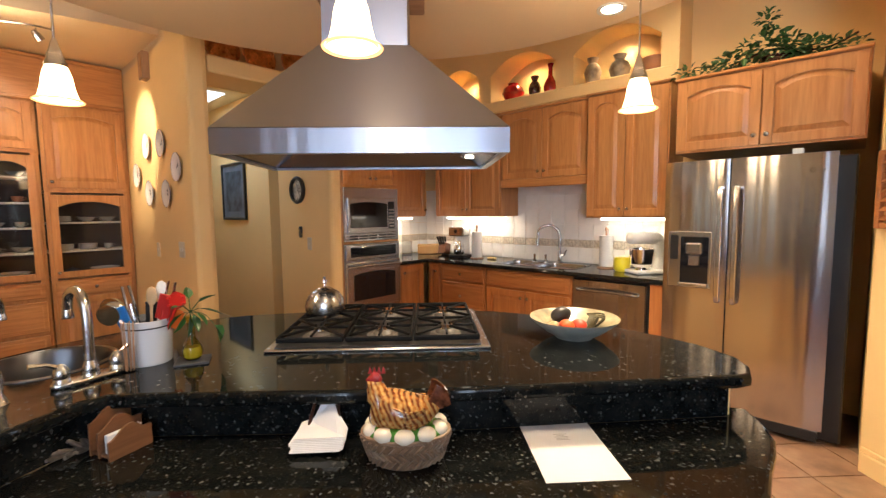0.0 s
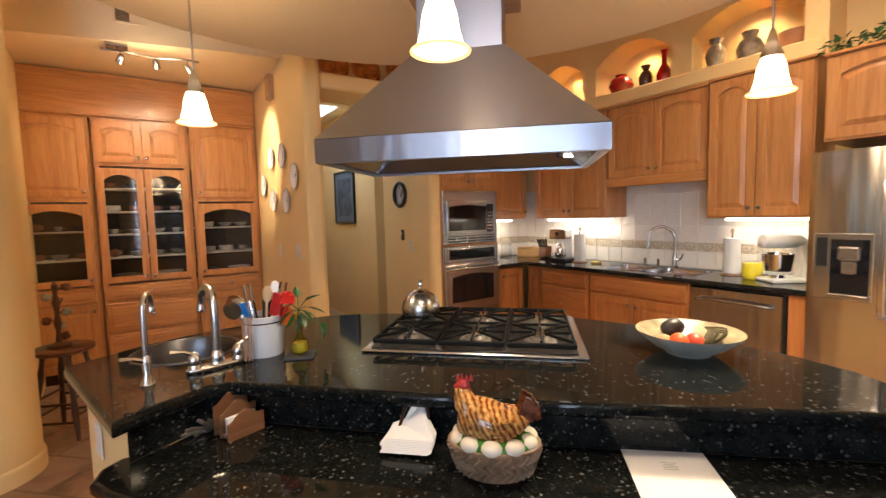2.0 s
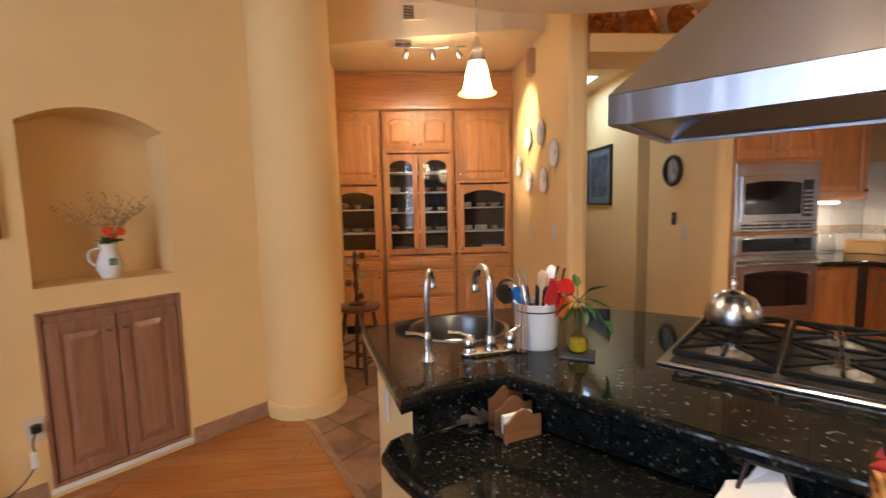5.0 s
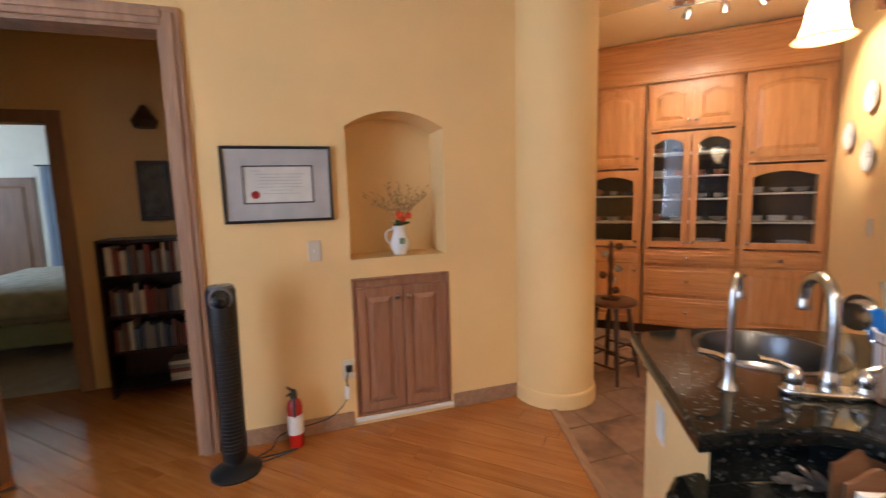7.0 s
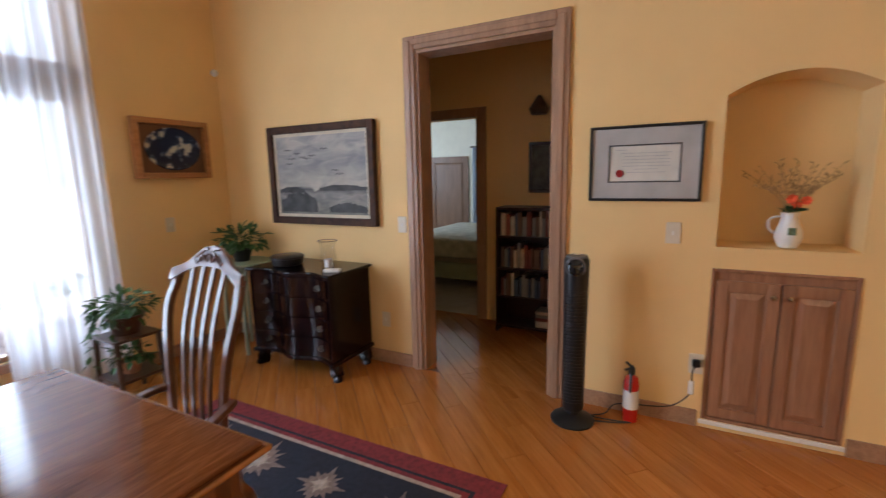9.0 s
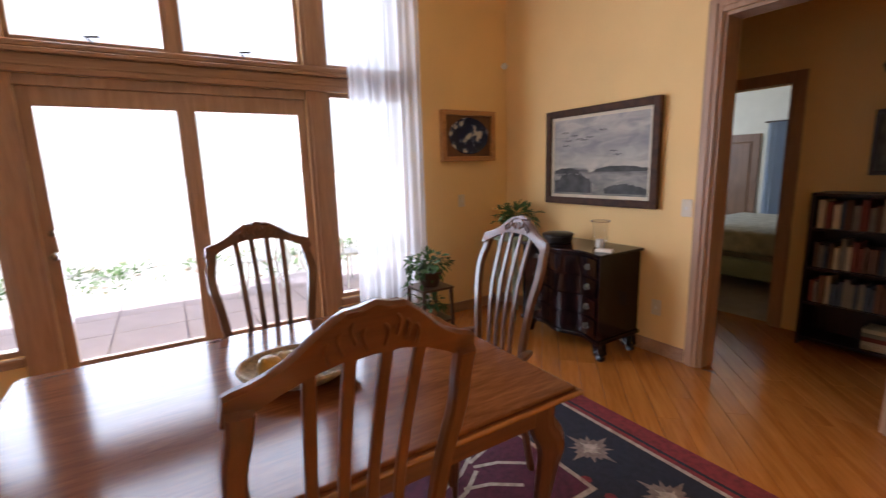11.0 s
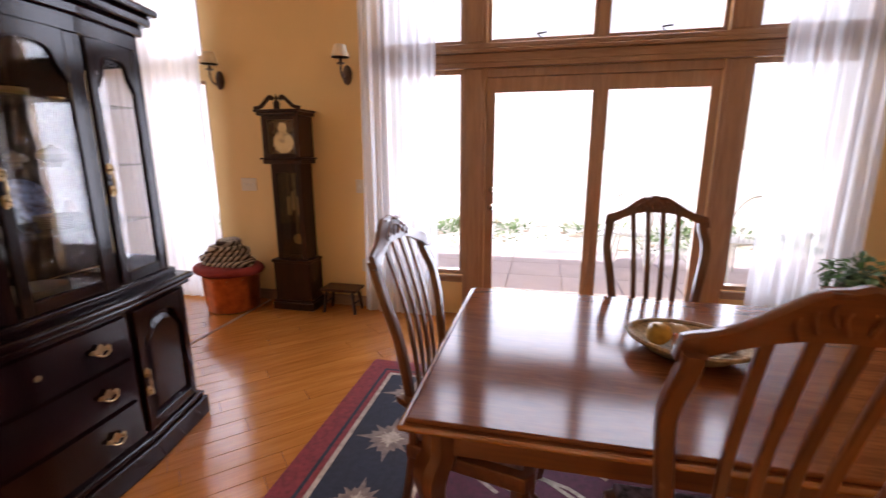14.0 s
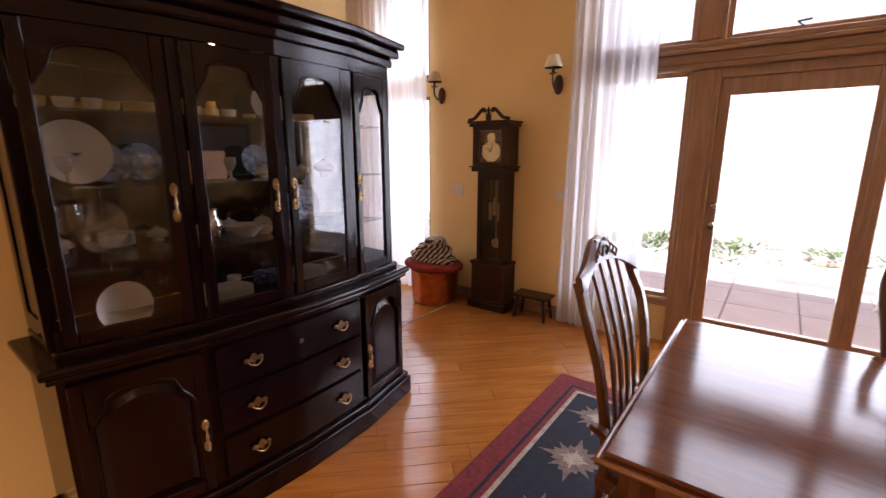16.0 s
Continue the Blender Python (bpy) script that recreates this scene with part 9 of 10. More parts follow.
# ---- dining corner ----
ch = thing("chest_of_drawers", pose(-2.985, -2.265, 0, 0, 0, 90), "small dark block-front chest with four drawers and brass pulls", "chest of drawers")
M_OLDBR = plain("dull_brass", (0.10, 0.085, 0.065), 0.5, 1.0, 0.2, 30)
CW, CD = 0.80, 0.44
def bow(x):
    t = abs(x) / (CW / 2)
    return -0.028 * (math.cos(t * math.pi * 1.9))
outl = [(CW / 2 * (1 - 2 * i / 24), -CD + bow(CW / 2 * (1 - 2 * i / 24))) for i in range(25)]
body = [(-CW / 2, 0), *outl[::-1], (CW / 2, 0)][::-1]
body = [(x, y) for x, y in body]
bm = B(); prism(bm, body[::-1], 0.15, 0.775); part("body", bm, M_MAHOG, ch)
bm = B(); slab(bm, inset(body[::-1], -0.022), 0.777, 0.80, 0.01); part("top", bm, M_MAHOG, ch, "moulded dark top")
bm = B(); slab(bm, inset(body[::-1], -0.012), 0.115, 0.149, 0.008); part("base_moulding", bm, M_MAHOG, ch)
for k in range(4):
    z0, z1 = 0.165 + k * 0.152, 0.165 + k * 0.152 + 0.14
    bm = B()
    n = 20
    xs = [-CW / 2 + 0.03 + (CW - 0.06) * i / n for i in range(n + 1)]
    vs = [[bm.verts.new((x, -CD + bow(x) - o, z)) for x in xs] for z, o in ((z0, 0.0), (z0 + 0.006, 0.010), (z1 - 0.006, 0.010), (z1, 0.0))]
    for r, s in zip(vs, vs[1:]):
        for i in range(n):
            bm.faces.new((r[i], r[i + 1], s[i + 1], s[i]))
    dr = part("drawer", bm, M_MAHOG, ch, "bowed drawer front", True)
    for x in (-0.27, 0.27):
        m = pose(x, -CD + bow(x) - 0.012, (z0 + z1) / 2, 90)
        bm = B()
        prism(bm, [(-0.04, 0), (-0.025, -0.012), (0, -0.018), (0.025, -0.012), (0.04, 0), (0.025, 0.014), (0, 0.022), (-0.025, 0.014)], 0, 0.003, m)
        tube(bm, spline([(-0.028, 0.0, 0.004), (-0.022, -0.012, 0.016), (0, -0.018, 0.02), (0.022, -0.012, 0.016), (0.028, 0.0, 0.004)], 4), 0.003, 6, m)
        part("bail_pull", bm, M_OLDBR, dr, "dull brass bail pull", True)
for sx in (-1, 1):
    for y in (-CD + 0.04, -0.05):
        bm = B(); bar(bm, spline([(sx * 0.36, y, 0.116), (sx * 0.375, y - 0.01, 0.07), (sx * 0.385, y - 0.015, 0.03), (sx * 0.40, y - 0.03, 0.012), (sx * 0.40, y - 0.03, 0.0)], 4), [0.09] * 9 + [0.06] * 8, [0.09] * 9 + [0.06] * 8); part("foot", bm, M_MAHOG, ch, "claw foot", True)
bm = B(); lathe(bm, [(0.10, 0), (0.115, 0.008), (0.125, 0.055), (0.13, 0.058), (0.13, 0.07), (0.12, 0.078), (0.0, 0.082)], 32); solo("lidded_bowl", bm, M_BLACK, "round black lidded bowl on the dark chest", "bowl", pose(-2.72, -2.46, 0.80), smooth=True)
hl = thing("hurricane_glass", pose(-2.74, -2.05, 0.80), "clear glass hurricane candle holder on the chest", "candle holder")
bm = B(); lathe(bm, [(0.045, 0), (0.05, 0.006), (0.062, 0.06), (0.05, 0.12), (0.055, 0.18), (0.07, 0.21)], 24, caps=1); part("glass", bm, M_CGLASS, hl, "", True)
bm = B(); tube(bm, [(0.07 * math.cos(a), 0.07 * math.sin(a), 0.21) for a in [2 * math.pi * k / 24 for k in range(25)]], 0.003, 5); part("rim", bm, M_OAK, hl)
bm = B(); lathe(bm, [(0.03, 0.008), (0.03, 0.07), (0, 0.068)], 16); part("candle", bm, M_WHITE, hl)
bm = B(); box(bm, -0.03, 0.03, -0.06, 0.06, 0, 0.022, b=0.004); solo("remote_control", bm, M_WHITE, "small white device lying on the chest edge", "remote", pose(-2.64, -1.93, 0.80, 0, 0, 25))
ct2 = thing("corner_table", pose(-2.74, -3.02, 0), "pale green painted corner table with slim legs", "table")
M_SAGE = plain("sage_paint", (0.30, 0.36, 0.24), 0.5, var=0.1)
bm = B(); lathe(bm, [(0.22, 0.765), (0.235, 0.77), (0.235, 0.785), (0.22, 0.79), (0, 0.79)], 36); part("top", bm, M_SAGE, ct2, "", True)
for i in range(4):
    a = math.pi / 4 + i * math.pi / 2
    bm = B(); tube(bm, [(0.17 * math.cos(a), 0.17 * math.sin(a), 0), (0.15 * math.cos(a), 0.15 * math.sin(a), 0.766)], [0.014, 0.022], 10); part("leg", bm, M_SAGE, ct2, "", True)


def potted(m, r, h, spread, n, seed, label, potmt, name="potted_plant", trail=False):
    t = thing(name, m, label, "potted plant")
    bm = B(); lathe(bm, [(r * 0.7, 0), (r, h * 0.85), (r * 1.08, h * 0.87), (r * 1.08, h), (r * 0.95, h), (r * 0.9, h * 0.8), (0, h * 0.8)], 24); part("pot", bm, potmt, t, "", True)
    bm = B()
    rng = random.Random(seed)
    for i in range(14):
        a = rng.uniform(0, 6.28)
        e = (spread * rng.uniform(0.5, 1.0) * math.cos(a), spread * rng.uniform(0.5, 1.0) * math.sin(a), h + spread * rng.uniform(0.0 if not trail else -0.6, 0.75))
        tube(bm, spline([(0, 0, h * 0.7), (e[0] * 0.4, e[1] * 0.4, h + spread * 0.45), e], 4), 0.002, 4)
    part("stems", bm, M_IVY, t)
    bm = B(); foliage(bm, (0, 0, h + spread * 0.32), spread, spread, spread * 0.55, n, 0.075, 0.042, seed)
    if trail:
        for i in range(4):
            a = rng.uniform(-0.6, 0.8)
            for k in range(12):
                f = k / 11
                p = (spread * (0.9 + 0.35 * f) * math.cos(a), spread * (0.9 + 0.35 * f) * math.sin(a), h + 0.08 - 0.36 * f * f)
                leaf(bm, p, (rng.uniform(-1, 1), rng.uniform(-1, 1), -0.5), (0, 0, 1), 0.055, 0.035)
    part("leaves", bm, M_IVY, t, "dark green leaves")
    return t


potted(pose(-2.74, -3.02, 0.79), 0.09, 0.12, 0.21, 200, 5, "bushy dark green plant on the corner table", M_BLACK)
ps = thing("plant_stand", pose(-1.78, -3.02, 0), "dark wooden plant stand with two tiers", "plant stand")
for z in (0.16, 0.44):
    bm = B(); slab(bm, [(-0.15, -0.15), (0.15, -0.15), (0.15, 0.15), (-0.15, 0.15)], z, z + 0.02, 0.005); part("shelf", bm, M_STLEG, ps)
for sx in (-1, 1):
    for sy in (-1, 1):
        bm = B(); tube(bm, [(sx * 0.14, sy * 0.14, 0), (sx * 0.13, sy * 0.13, 0.455)], [0.014, 0.018], 8); part("leg", bm, M_STLEG, ps, "", True)
potted(pose(-1.78, -3.02, 0.46), 0.11, 0.13, 0.19, 170, 8, "trailing green pothos in a dark basket pot on the stand", M_STLEG, trail=True)
potted(pose(-1.78, -3.02, 0.18), 0.07, 0.09, 0.12, 60, 12, "small plant on the lower tier of the stand", M_CLAY)

# tower fan and extinguisher
tf = thing("tower_fan", pose(-2.76, -0.22, 0, 0, 0, 96) @ Matrix.Diagonal((0.84, 0.84, 1, 1)), "slim black tower fan on a round base, switched off", "fan")
bm = B(); lathe(bm, [(0.15, 0), (0.152, 0.01), (0.12, 0.03), (0.05, 0.05), (0.045, 0.07), (0, 0.07)], 36); part("base", bm, M_BLACK, tf, "", True)
bm = B(); lathe(bm, [(0.062, 0.068), (0.075, 0.09), (0.078, 0.5), (0.084, 0.9), (0.085, 0.985), (0.075, 1.0)], 28); part("housing", bm, M_BLACK, tf, "", True)
bm = B(); lathe(bm, [(0.075, 1.001), (0.068, 1.012), (0, 1.014)], 28); part("control_top", bm, plain("grey_plastic", (0.10, 0.10, 0.11), 0.3), tf, "", True)
bm = B(); lathe(bm, [(0.022, 1.015), (0.02, 1.02), (0, 1.021)], 16); part("dial", bm, M_NICKEL, tf, "", True)
bm = B(); tube(bm, [(0.062 * math.cos(a), -0.082 - 0.02 * math.sin(a), 0.955 + 0.055 * math.sin(a)) for a in [2 * math.pi * k / 24 for k in range(25)]], 0.008, 6); part("head_ring", bm, plain("ring_grey", (0.16, 0.16, 0.17), 0.25), tf, "grey ring round the head", True)
bm = B(); lathe(bm, [(0.052, 0), (0.045, 0.006), (0, 0.008)], 20, pose(0, -0.080, 0.955, 70)); part("head_disc", bm, M_DGLASS, tf, "dark disc in the head", True)
for i in range(34):
    z = 0.14 + i * 0.0205
    bm = B(); tube(bm, [(0.0815 * math.sin(a), -0.0815 * math.cos(a), z) for a in [-0.9 + 0.225 * k for k in range(9)]], 0.0035, 4); part("grille_slat", bm, M_BLACK, tf)
fx = thing("fire_extinguisher", pose(-2.90, 0.09, 0), "small red fire extinguisher with a white label", "fire extinguisher")
M_FRED = plain("extinguisher_red", (0.52, 0.015, 0.01), 0.25, var=0.08, coat=0.5)
bm = B(); lathe(bm, [(0.04, 0), (0.044, 0.006), (0.044, 0.24), (0.035, 0.275), (0.016, 0.29)], 28); part("cylinder", bm, M_FRED, fx, "", True)
bm = B(); lathe(bm, [(0.0446, 0.085), (0.0446, 0.20)], 28); part("label_band", bm, M_WHITE, fx, "white printed label", True)
bm = B(); lathe(bm, [(0.016, 0.29), (0.02, 0.30), (0.018, 0.33), (0.01, 0.345)], 16); tube(bm, [(0, 0, 0.335), (0.02, -0.03, 0.37)], 0.008, 6); tube(bm, [(0, 0, 0.33), (0.03, -0.035, 0.325)], 0.007, 6); tube(bm, spline([(0.02, 0, 0.32), (0.05, 0, 0.30), (0.052, 0, 0.2)], 4), 0.008, 8); part("valve", bm, M_BLACK, fx, "", True)
bm = B()
tube(bm, spline([(XW + 0.03, 0.42, 0.38), (XW + 0.05, 0.40, 0.33), (XW + 0.05, 0.40, 0.22), (XW + 0.06, 0.3, 0.12), (XW + 0.07, 0.12, 0.09), (-2.94, 0.0, 0.06), (-2.9, -0.05, 0.01), (-2.84, -0.12, 0.006), (-2.84, 0.0, 0.006), (-2.86, 0.1, 0.006), (-2.82, 0.02, 0.008), (-2.78, -0.10, 0.01)], 6), 0.004, 6)
box(bm, XW + 0.008, XW + 0.045, 0.40, 0.44, 0.37, 0.41, b=0.006)
solo("power_cord", bm, M_BLACK, "black power cord from the wall outlet to the tower fan", "cable")
bm = B(); box(bm, -0.014, 0.014, -0.014, 0.014, -0.06, 0.02, b=0.006); solo("plug_adapter", bm, M_WHITE, "white in-line plug on the cord", "plug", pose(XW + 0.05, 0.40, 0.27))

# grandfather clock
gc = thing("grandfather_clock", pose(2.43, -3.44, 0, 0, 0, 180) @ Matrix.Diagonal((1, 1, 0.955, 1)), "tall dark walnut longcase clock with a silvered dial and swan-neck top", "longcase clock")
gk = lambda nm, x, d0, d1, z0, z1, mt=M_WALNUT, b=0.004: part(nm, box(B(), -x, x, -d1, -d0, z0, z1, b=b), mt, gc)
gk("plinth", 0.205, 0, 0.245, 0.0, 0.07), gk("plinth_moulding", 0.195, 0, 0.235, 0.071, 0.09), gk("base_case", 0.18, 0, 0.22, 0.091, 0.46), gk("base_moulding", 0.19, 0, 0.235, 0.461, 0.49)
gk("waist_back", 0.145, 0, 0.02, 0.491, 1.38)
part("waist_case", box(box(box(B(), -0.145, -0.095, -0.19, -0.02, 0.491, 1.38, b=0.004), 0.095, 0.145, -0.19, -0.02, 0.491, 1.38, b=0.004), -0.094, 0.094, -0.19, -0.17, 1.30, 1.38), M_WALNUT, gc)
bm = B(); box(bm, -0.094, 0.094, -0.182, -0.176, 0.50, 1.30); part("waist_glass", bm, M_CGLASS, gc, "glass door showing the weights")
for x in (-0.05, 0.0, 0.05):
    bm = B(); lathe(bm, [(0.016, 0.95), (0.018, 0.96), (0.018, 1.12), (0.0, 1.13)], 14, pose(x, -0.10, -0.1 * abs(x) * 10)); tube(bm, [(x, -0.10, 1.1), (x, -0.10, 1.37)], 0.002, 5); part("weight", bm, M_BRASS, gc, "brass weight", True)
bm = B(); tube(bm, [(0, -0.07, 1.35), (0, -0.07, 0.68)], 0.004, 6); lathe(bm, [(0.05, 0), (0.048, 0.008), (0, 0.01)], 24, pose(0, -0.065, 0.66, 90)); part("pendulum", bm, M_BRASS, gc, "brass pendulum", True)
gk("waist_moulding", 0.185, 0, 0.235, 1.381, 1.42), gk("waist_step", 0.205, 0, 0.25, 1.421, 1.435)
part("hood", box(box(box(box(B(), -0.175, -0.125, -0.235, 0, 1.436, 1.80, b=0.004), 0.125, 0.175, -0.235, 0, 1.436, 1.80, b=0.004), -0.124, 0.124, -0.235, -0.02, 1.436, 1.47), -0.124, 0.124, -0.235, -0.02, 1.765, 1.80), M_WALNUT, gc)
bm = B(); box(bm, -0.124, 0.124, -0.19, -0.02, 1.47, 1.765); part("dial_plate", bm, M_DARKG, gc)
bm = B(); lathe(bm, [(0.098, 0), (0.096, 0.004), (0.066, 0.005), (0.064, 0.008), (0, 0.008)], 40, pose(0, -0.191, 1.57, 90)); dl2 = part("dial", bm, M_CHROME, gc, "round silvered dial")
bm = B(); lathe(bm, [(0.094, 0.0055), (0.07, 0.0062)], 40, pose(0, -0.191, 1.57, 90)); part("chapter_ring", bm, M_CHROME, dl2, "silvered ring")
bm = B(); lathe(bm, [(0.045, 0), (0.043, 0.004), (0, 0.005)], 28, pose(0, -0.191, 1.70, 90)); part("moon_dial", bm, M_CHROME, gc)
bm = B()
for i in range(12):
    a = 2 * math.pi * i / 12
    bar(bm, [(0.074 * math.sin(a), -0.199, 1.57 + 0.074 * math.cos(a)), (0.09 * math.sin(a), -0.199, 1.57 + 0.09 * math.cos(a))], 0.006, 0.0012, side=(0, 1, 0))
bar(bm, [(0, -0.203, 1.57), (-0.035, -0.203, 1.60)], 0.003, 0.006, side=(0, 1, 0)), bar(bm, [(0, -0.203, 1.57), (0.02, -0.203, 1.645)], 0.003, 0.005, side=(0, 1, 0))
part("clock_hands", bm, M_BLACK, gc)
bm = B(); box(bm, -0.124, 0.124, -0.230, -0.226, 1.47, 1.765); part("hood_glass", bm, M_CGLASS, gc)
gk("cornice", 0.20, 0, 0.26, 1.801, 1.83), gk("cornice_step", 0.215, 0, 0.275, 1.831, 1.85)
for s in (-1, 1):
    bm = B(); bar(bm, spline([(s * 0.21, -0.25, 1.862), (s * 0.15, -0.25, 1.875), (s * 0.10, -0.25, 1.92), (s * 0.06, -0.25, 1.955), (s * 0.04, -0.25, 1.945), (s * 0.045, -0.25, 1.925)], 5), 0.03, 0.028, side=(0, 1, 0)); part("swan_neck", bm, M_WALNUT, gc, "", True)
bm = B(); box(bm, -0.018, 0.018, -0.268, -0.232, 1.851, 1.91); lathe(bm, [(0.02, 1.91), (0.012, 1.925), (0.018, 1.94), (0.006, 1.965), (0, 1.985)], 14, pose(0, -0.25, 0)); part("finial", bm, M_WALNUT, gc, "", True)
# copper drum with cushion and blanket
cd = thing("copper_tub", pose(3.02, -3.16, 0), "hammered copper tub used as a side table", "tub")
bm = B(); lathe(bm, [(0.20, 0), (0.22, 0.01), (0.235, 0.12), (0.245, 0.33), (0.25, 0.34), (0.24, 0.345), (0.0, 0.34)], 40); part("tub", bm, plain("copper", (0.50, 0.16, 0.055), 0.32, 0.9, 0.25, 14, bumpy=0.5, grain=22), cd, "", True)
bm = B()
for i in range(12):
    a = 2 * math.pi * i / 12
    lathe(bm, [(0.007, 0), (0.005, 0.003), (0, 0.004)], 8, pose(0.243 * math.cos(a), 0.243 * math.sin(a), 0.31, 0, 90, math.degrees(a)))
part("rivets", bm, M_BRASS, cd)
bm = B(); slab(bm, [(0.27 * math.cos(a) * 1.05, 0.22 * math.sin(a)) for a in [2 * math.pi * i / 28 for i in range(28)]], 0, 0.075, 0.035); solo("red_cushion", bm, plain("red_cloth", (0.20, 0.018, 0.012), 0.9, var=0.3, bumpy=0.5), "dark red cushion on the copper tub", "cushion", pose(3.02, -3.14, 0.345) @ Matrix.Diagonal((1.16, 1.12, 1, 1)), smooth=True)
mt, nt, p = shader("woven_blanket")
w = node(nt, "ShaderNodeTexWave", Scale=9.0, Distortion=3.0, Detail=2.0)
nt.links.new(mapped(nt, (1, 1, 1.5), (0.4, 0.6, 0.3)), w.inputs["Vector"])
nt.links.new(ramp(nt, w.outputs["Fac"], [(0.35, (0.03, 0.02, 0.015)), (0.5, (0.28, 0.22, 0.15)), (0.7, (0.48, 0.42, 0.34))]), p.inputs["Base Color"])
p.inputs["Roughness"].default_value = 0.95
bl = thing("woven_blanket", pose(3.0, -3.15, 0.42) @ Matrix.Diagonal((1.22, 1.2, 1.5, 1)), "folded black and cream woven blanket heaped on the cushion", "blanket")
rng = random.Random(6)
for i in range(5):
    bm = B()
    n = 22
    rr = 0.20 - i * 0.022
    slab(bm, [(rr * (1 + 0.10 * math.sin(3 * a + i)) * math.cos(a) + rng.uniform(-0.004, 0.004) + 0.02 * (i % 2), 0.75 * rr * (1 + 0.12 * math.cos(2 * a + i)) * math.sin(a)) for a in [2 * math.pi * k / n for k in range(n)]], i * 0.030, i * 0.030 + 0.033, 0.016)
    part("fold", bm, mt, bl, "", True, pose(0, 0, 0, 0, 0, i * 25))
fs = thing("foot_stool", pose(1.98, -3.30, 0), "small dark wooden footstool against the wall", "stool")
bm = B(); slab(bm, [(-0.17, -0.10), (0.17, -0.10), (0.17, 0.10), (-0.17, 0.10)], 0.20, 0.225, 0.006); part("top", bm, M_WALNUT, fs)
for sx in (-1, 1):
    for sy in (-1, 1):
        bm = B(); tube(bm, [(sx * 0.15, sy * 0.085, 0), (sx * 0.12, sy * 0.065, 0.202)], [0.014, 0.018], 8); part("leg", bm, M_WALNUT, fs, "", True)
    bm = B(); tube(bm, [(sx * 0.137, -0.07, 0.09), (sx * 0.137, 0.07, 0.09)], 0.009, 6); part("stretcher", bm, M_WALNUT, fs)
# wall sconces
for x in (1.90, 3.14):
    s = thing("wall_sconce", SM(x, 2.10), "bronze wall sconce with a small pleated cream shade", "wall lamp", "sconces on either side of the tall clock")
    M_BRZ = M_STLEG
    bm = B(); lathe(bm, [(0.03, 0), (0.045, 0.012), (0.03, 0.03), (0, 0.035)], 18, pose(0, 0, -0.05, 90), sy=1.8); part("back_plate", bm, M_BRZ, s, "dark bronze back plate", True)
    bm = B(); tube(bm, spline([(0, -0.03, -0.06), (0, -0.08, -0.09), (0, -0.13, -0.04), (0, -0.13, 0.03)], 5), 0.008, 8); lathe(bm, [(0.03, 0), (0.034, 0.008), (0.012, 0.012), (0.010, 0.06)], 14, pose(0, -0.13, 0.02)); part("arm", bm, M_BRZ, s, "", True)
    bm = B(); lathe(bm, [(0.075, 0.07), (0.045, 0.165), (0.0445, 0.165), (0.0745, 0.07)], 24, pose(0, -0.13, 0)); part("shade", bm, plain("linen_shade", (0.72, 0.64, 0.50), 0.8), s, "pleated cream shade", True)

# ---- den and bedroom ----
bs = thing("bookcase", pose(-4.315, -0.79, 0, 0, 0, 90), "dark wooden bookcase crowded with books", "bookcase")
for x in (-0.40, 0.38):
    bm = B(); box(bm, x, x + 0.02, -0.28, 0, 0, 1.18, b=0.002); part("side", bm, M_WALNUT, bs)
bm = B(); box(bm, -0.38, 0.38, -0.012, 0, 0, 1.18); part("back", bm, M_WALNUT, bs)
for z in (0.05, 0.33, 0.60, 0.90, 1.16):
    bm = B(); box(bm, -0.379, 0.379, -0.275, -0.012, z, z + 0.018); part("shelf", bm, M_WALNUT, bs)
BC = [plain("book_" + n, c, 0.6, var=0.2) for n, c in (("cream", (0.5, 0.43, 0.3)), ("brown", (0.10, 0.05, 0.03)), ("blue", (0.04, 0.07, 0.12)), ("red", (0.16, 0.03, 0.02)), ("grey", (0.2, 0.19, 0.17)))]
rng = random.Random(4)
BN = ["cream", "brown", "blue", "red", "grey"]
for z in (0.348, 0.618, 0.918):
    x = -0.36
    while x < 0.33:
        w, h, k = rng.uniform(0.02, 0.045), rng.uniform(0.16, 0.235), rng.randrange(5)
        bm = B(); box(bm, 0, w, -0.17, 0, 0, h, b=0.002)
        solo("book", bm, BC[k], BN[k] + " hardback book standing on the bookcase shelf", "book", pose(-4.315, -0.79, 0, 0, 0, 90) @ pose(x, -0.06 - rng.uniform(0, 0.02), z))
        x += w + 0.002
for i in range(5):
    k = rng.randrange(5)
    bm = B(); box(bm, -0.13, 0.13, -0.09, 0.09, 0, 0.03, b=0.002)
    solo("book", bm, BC[k], BN[k] + " book lying in a pile on the lowest shelf", "book", pose(-4.315, -0.79, 0, 0, 0, 90) @ pose(0.1, -0.14, 0.069 + i * 0.0305, 0, 0, rng.uniform(-5, 5)))
f = framed("small_picture", pose(-4.32, -0.85, 1.53, 0, 0, 90), 0.22, 0.46, 0.03, 0, M_WALNUT, M_LINEN, plain("dim_print", (0.10, 0.10, 0.09), 0.6, var=0.5, scale=14), "tall narrow framed picture over the bookcase")
bm = B(); lathe(bm, [(0.07, 0), (0.09, 0.05), (0.05, 0.11), (0.02, 0.16), (0, 0.17)], 20, pose(0, -0.06, -0.1)); solo("wall_ornament", bm, M_STLEG, "dark ornament hanging on the den wall", "ornament", pose(-4.32, -0.86, 2.10, 0, 0, 90), smooth=True)
tm = B()
for y0, y1 in ((-2.33, -2.24), (-1.48, -1.39)):
    box(tm, -4.319, -4.30, y0, y1, 0, 2.12, b=0.004)
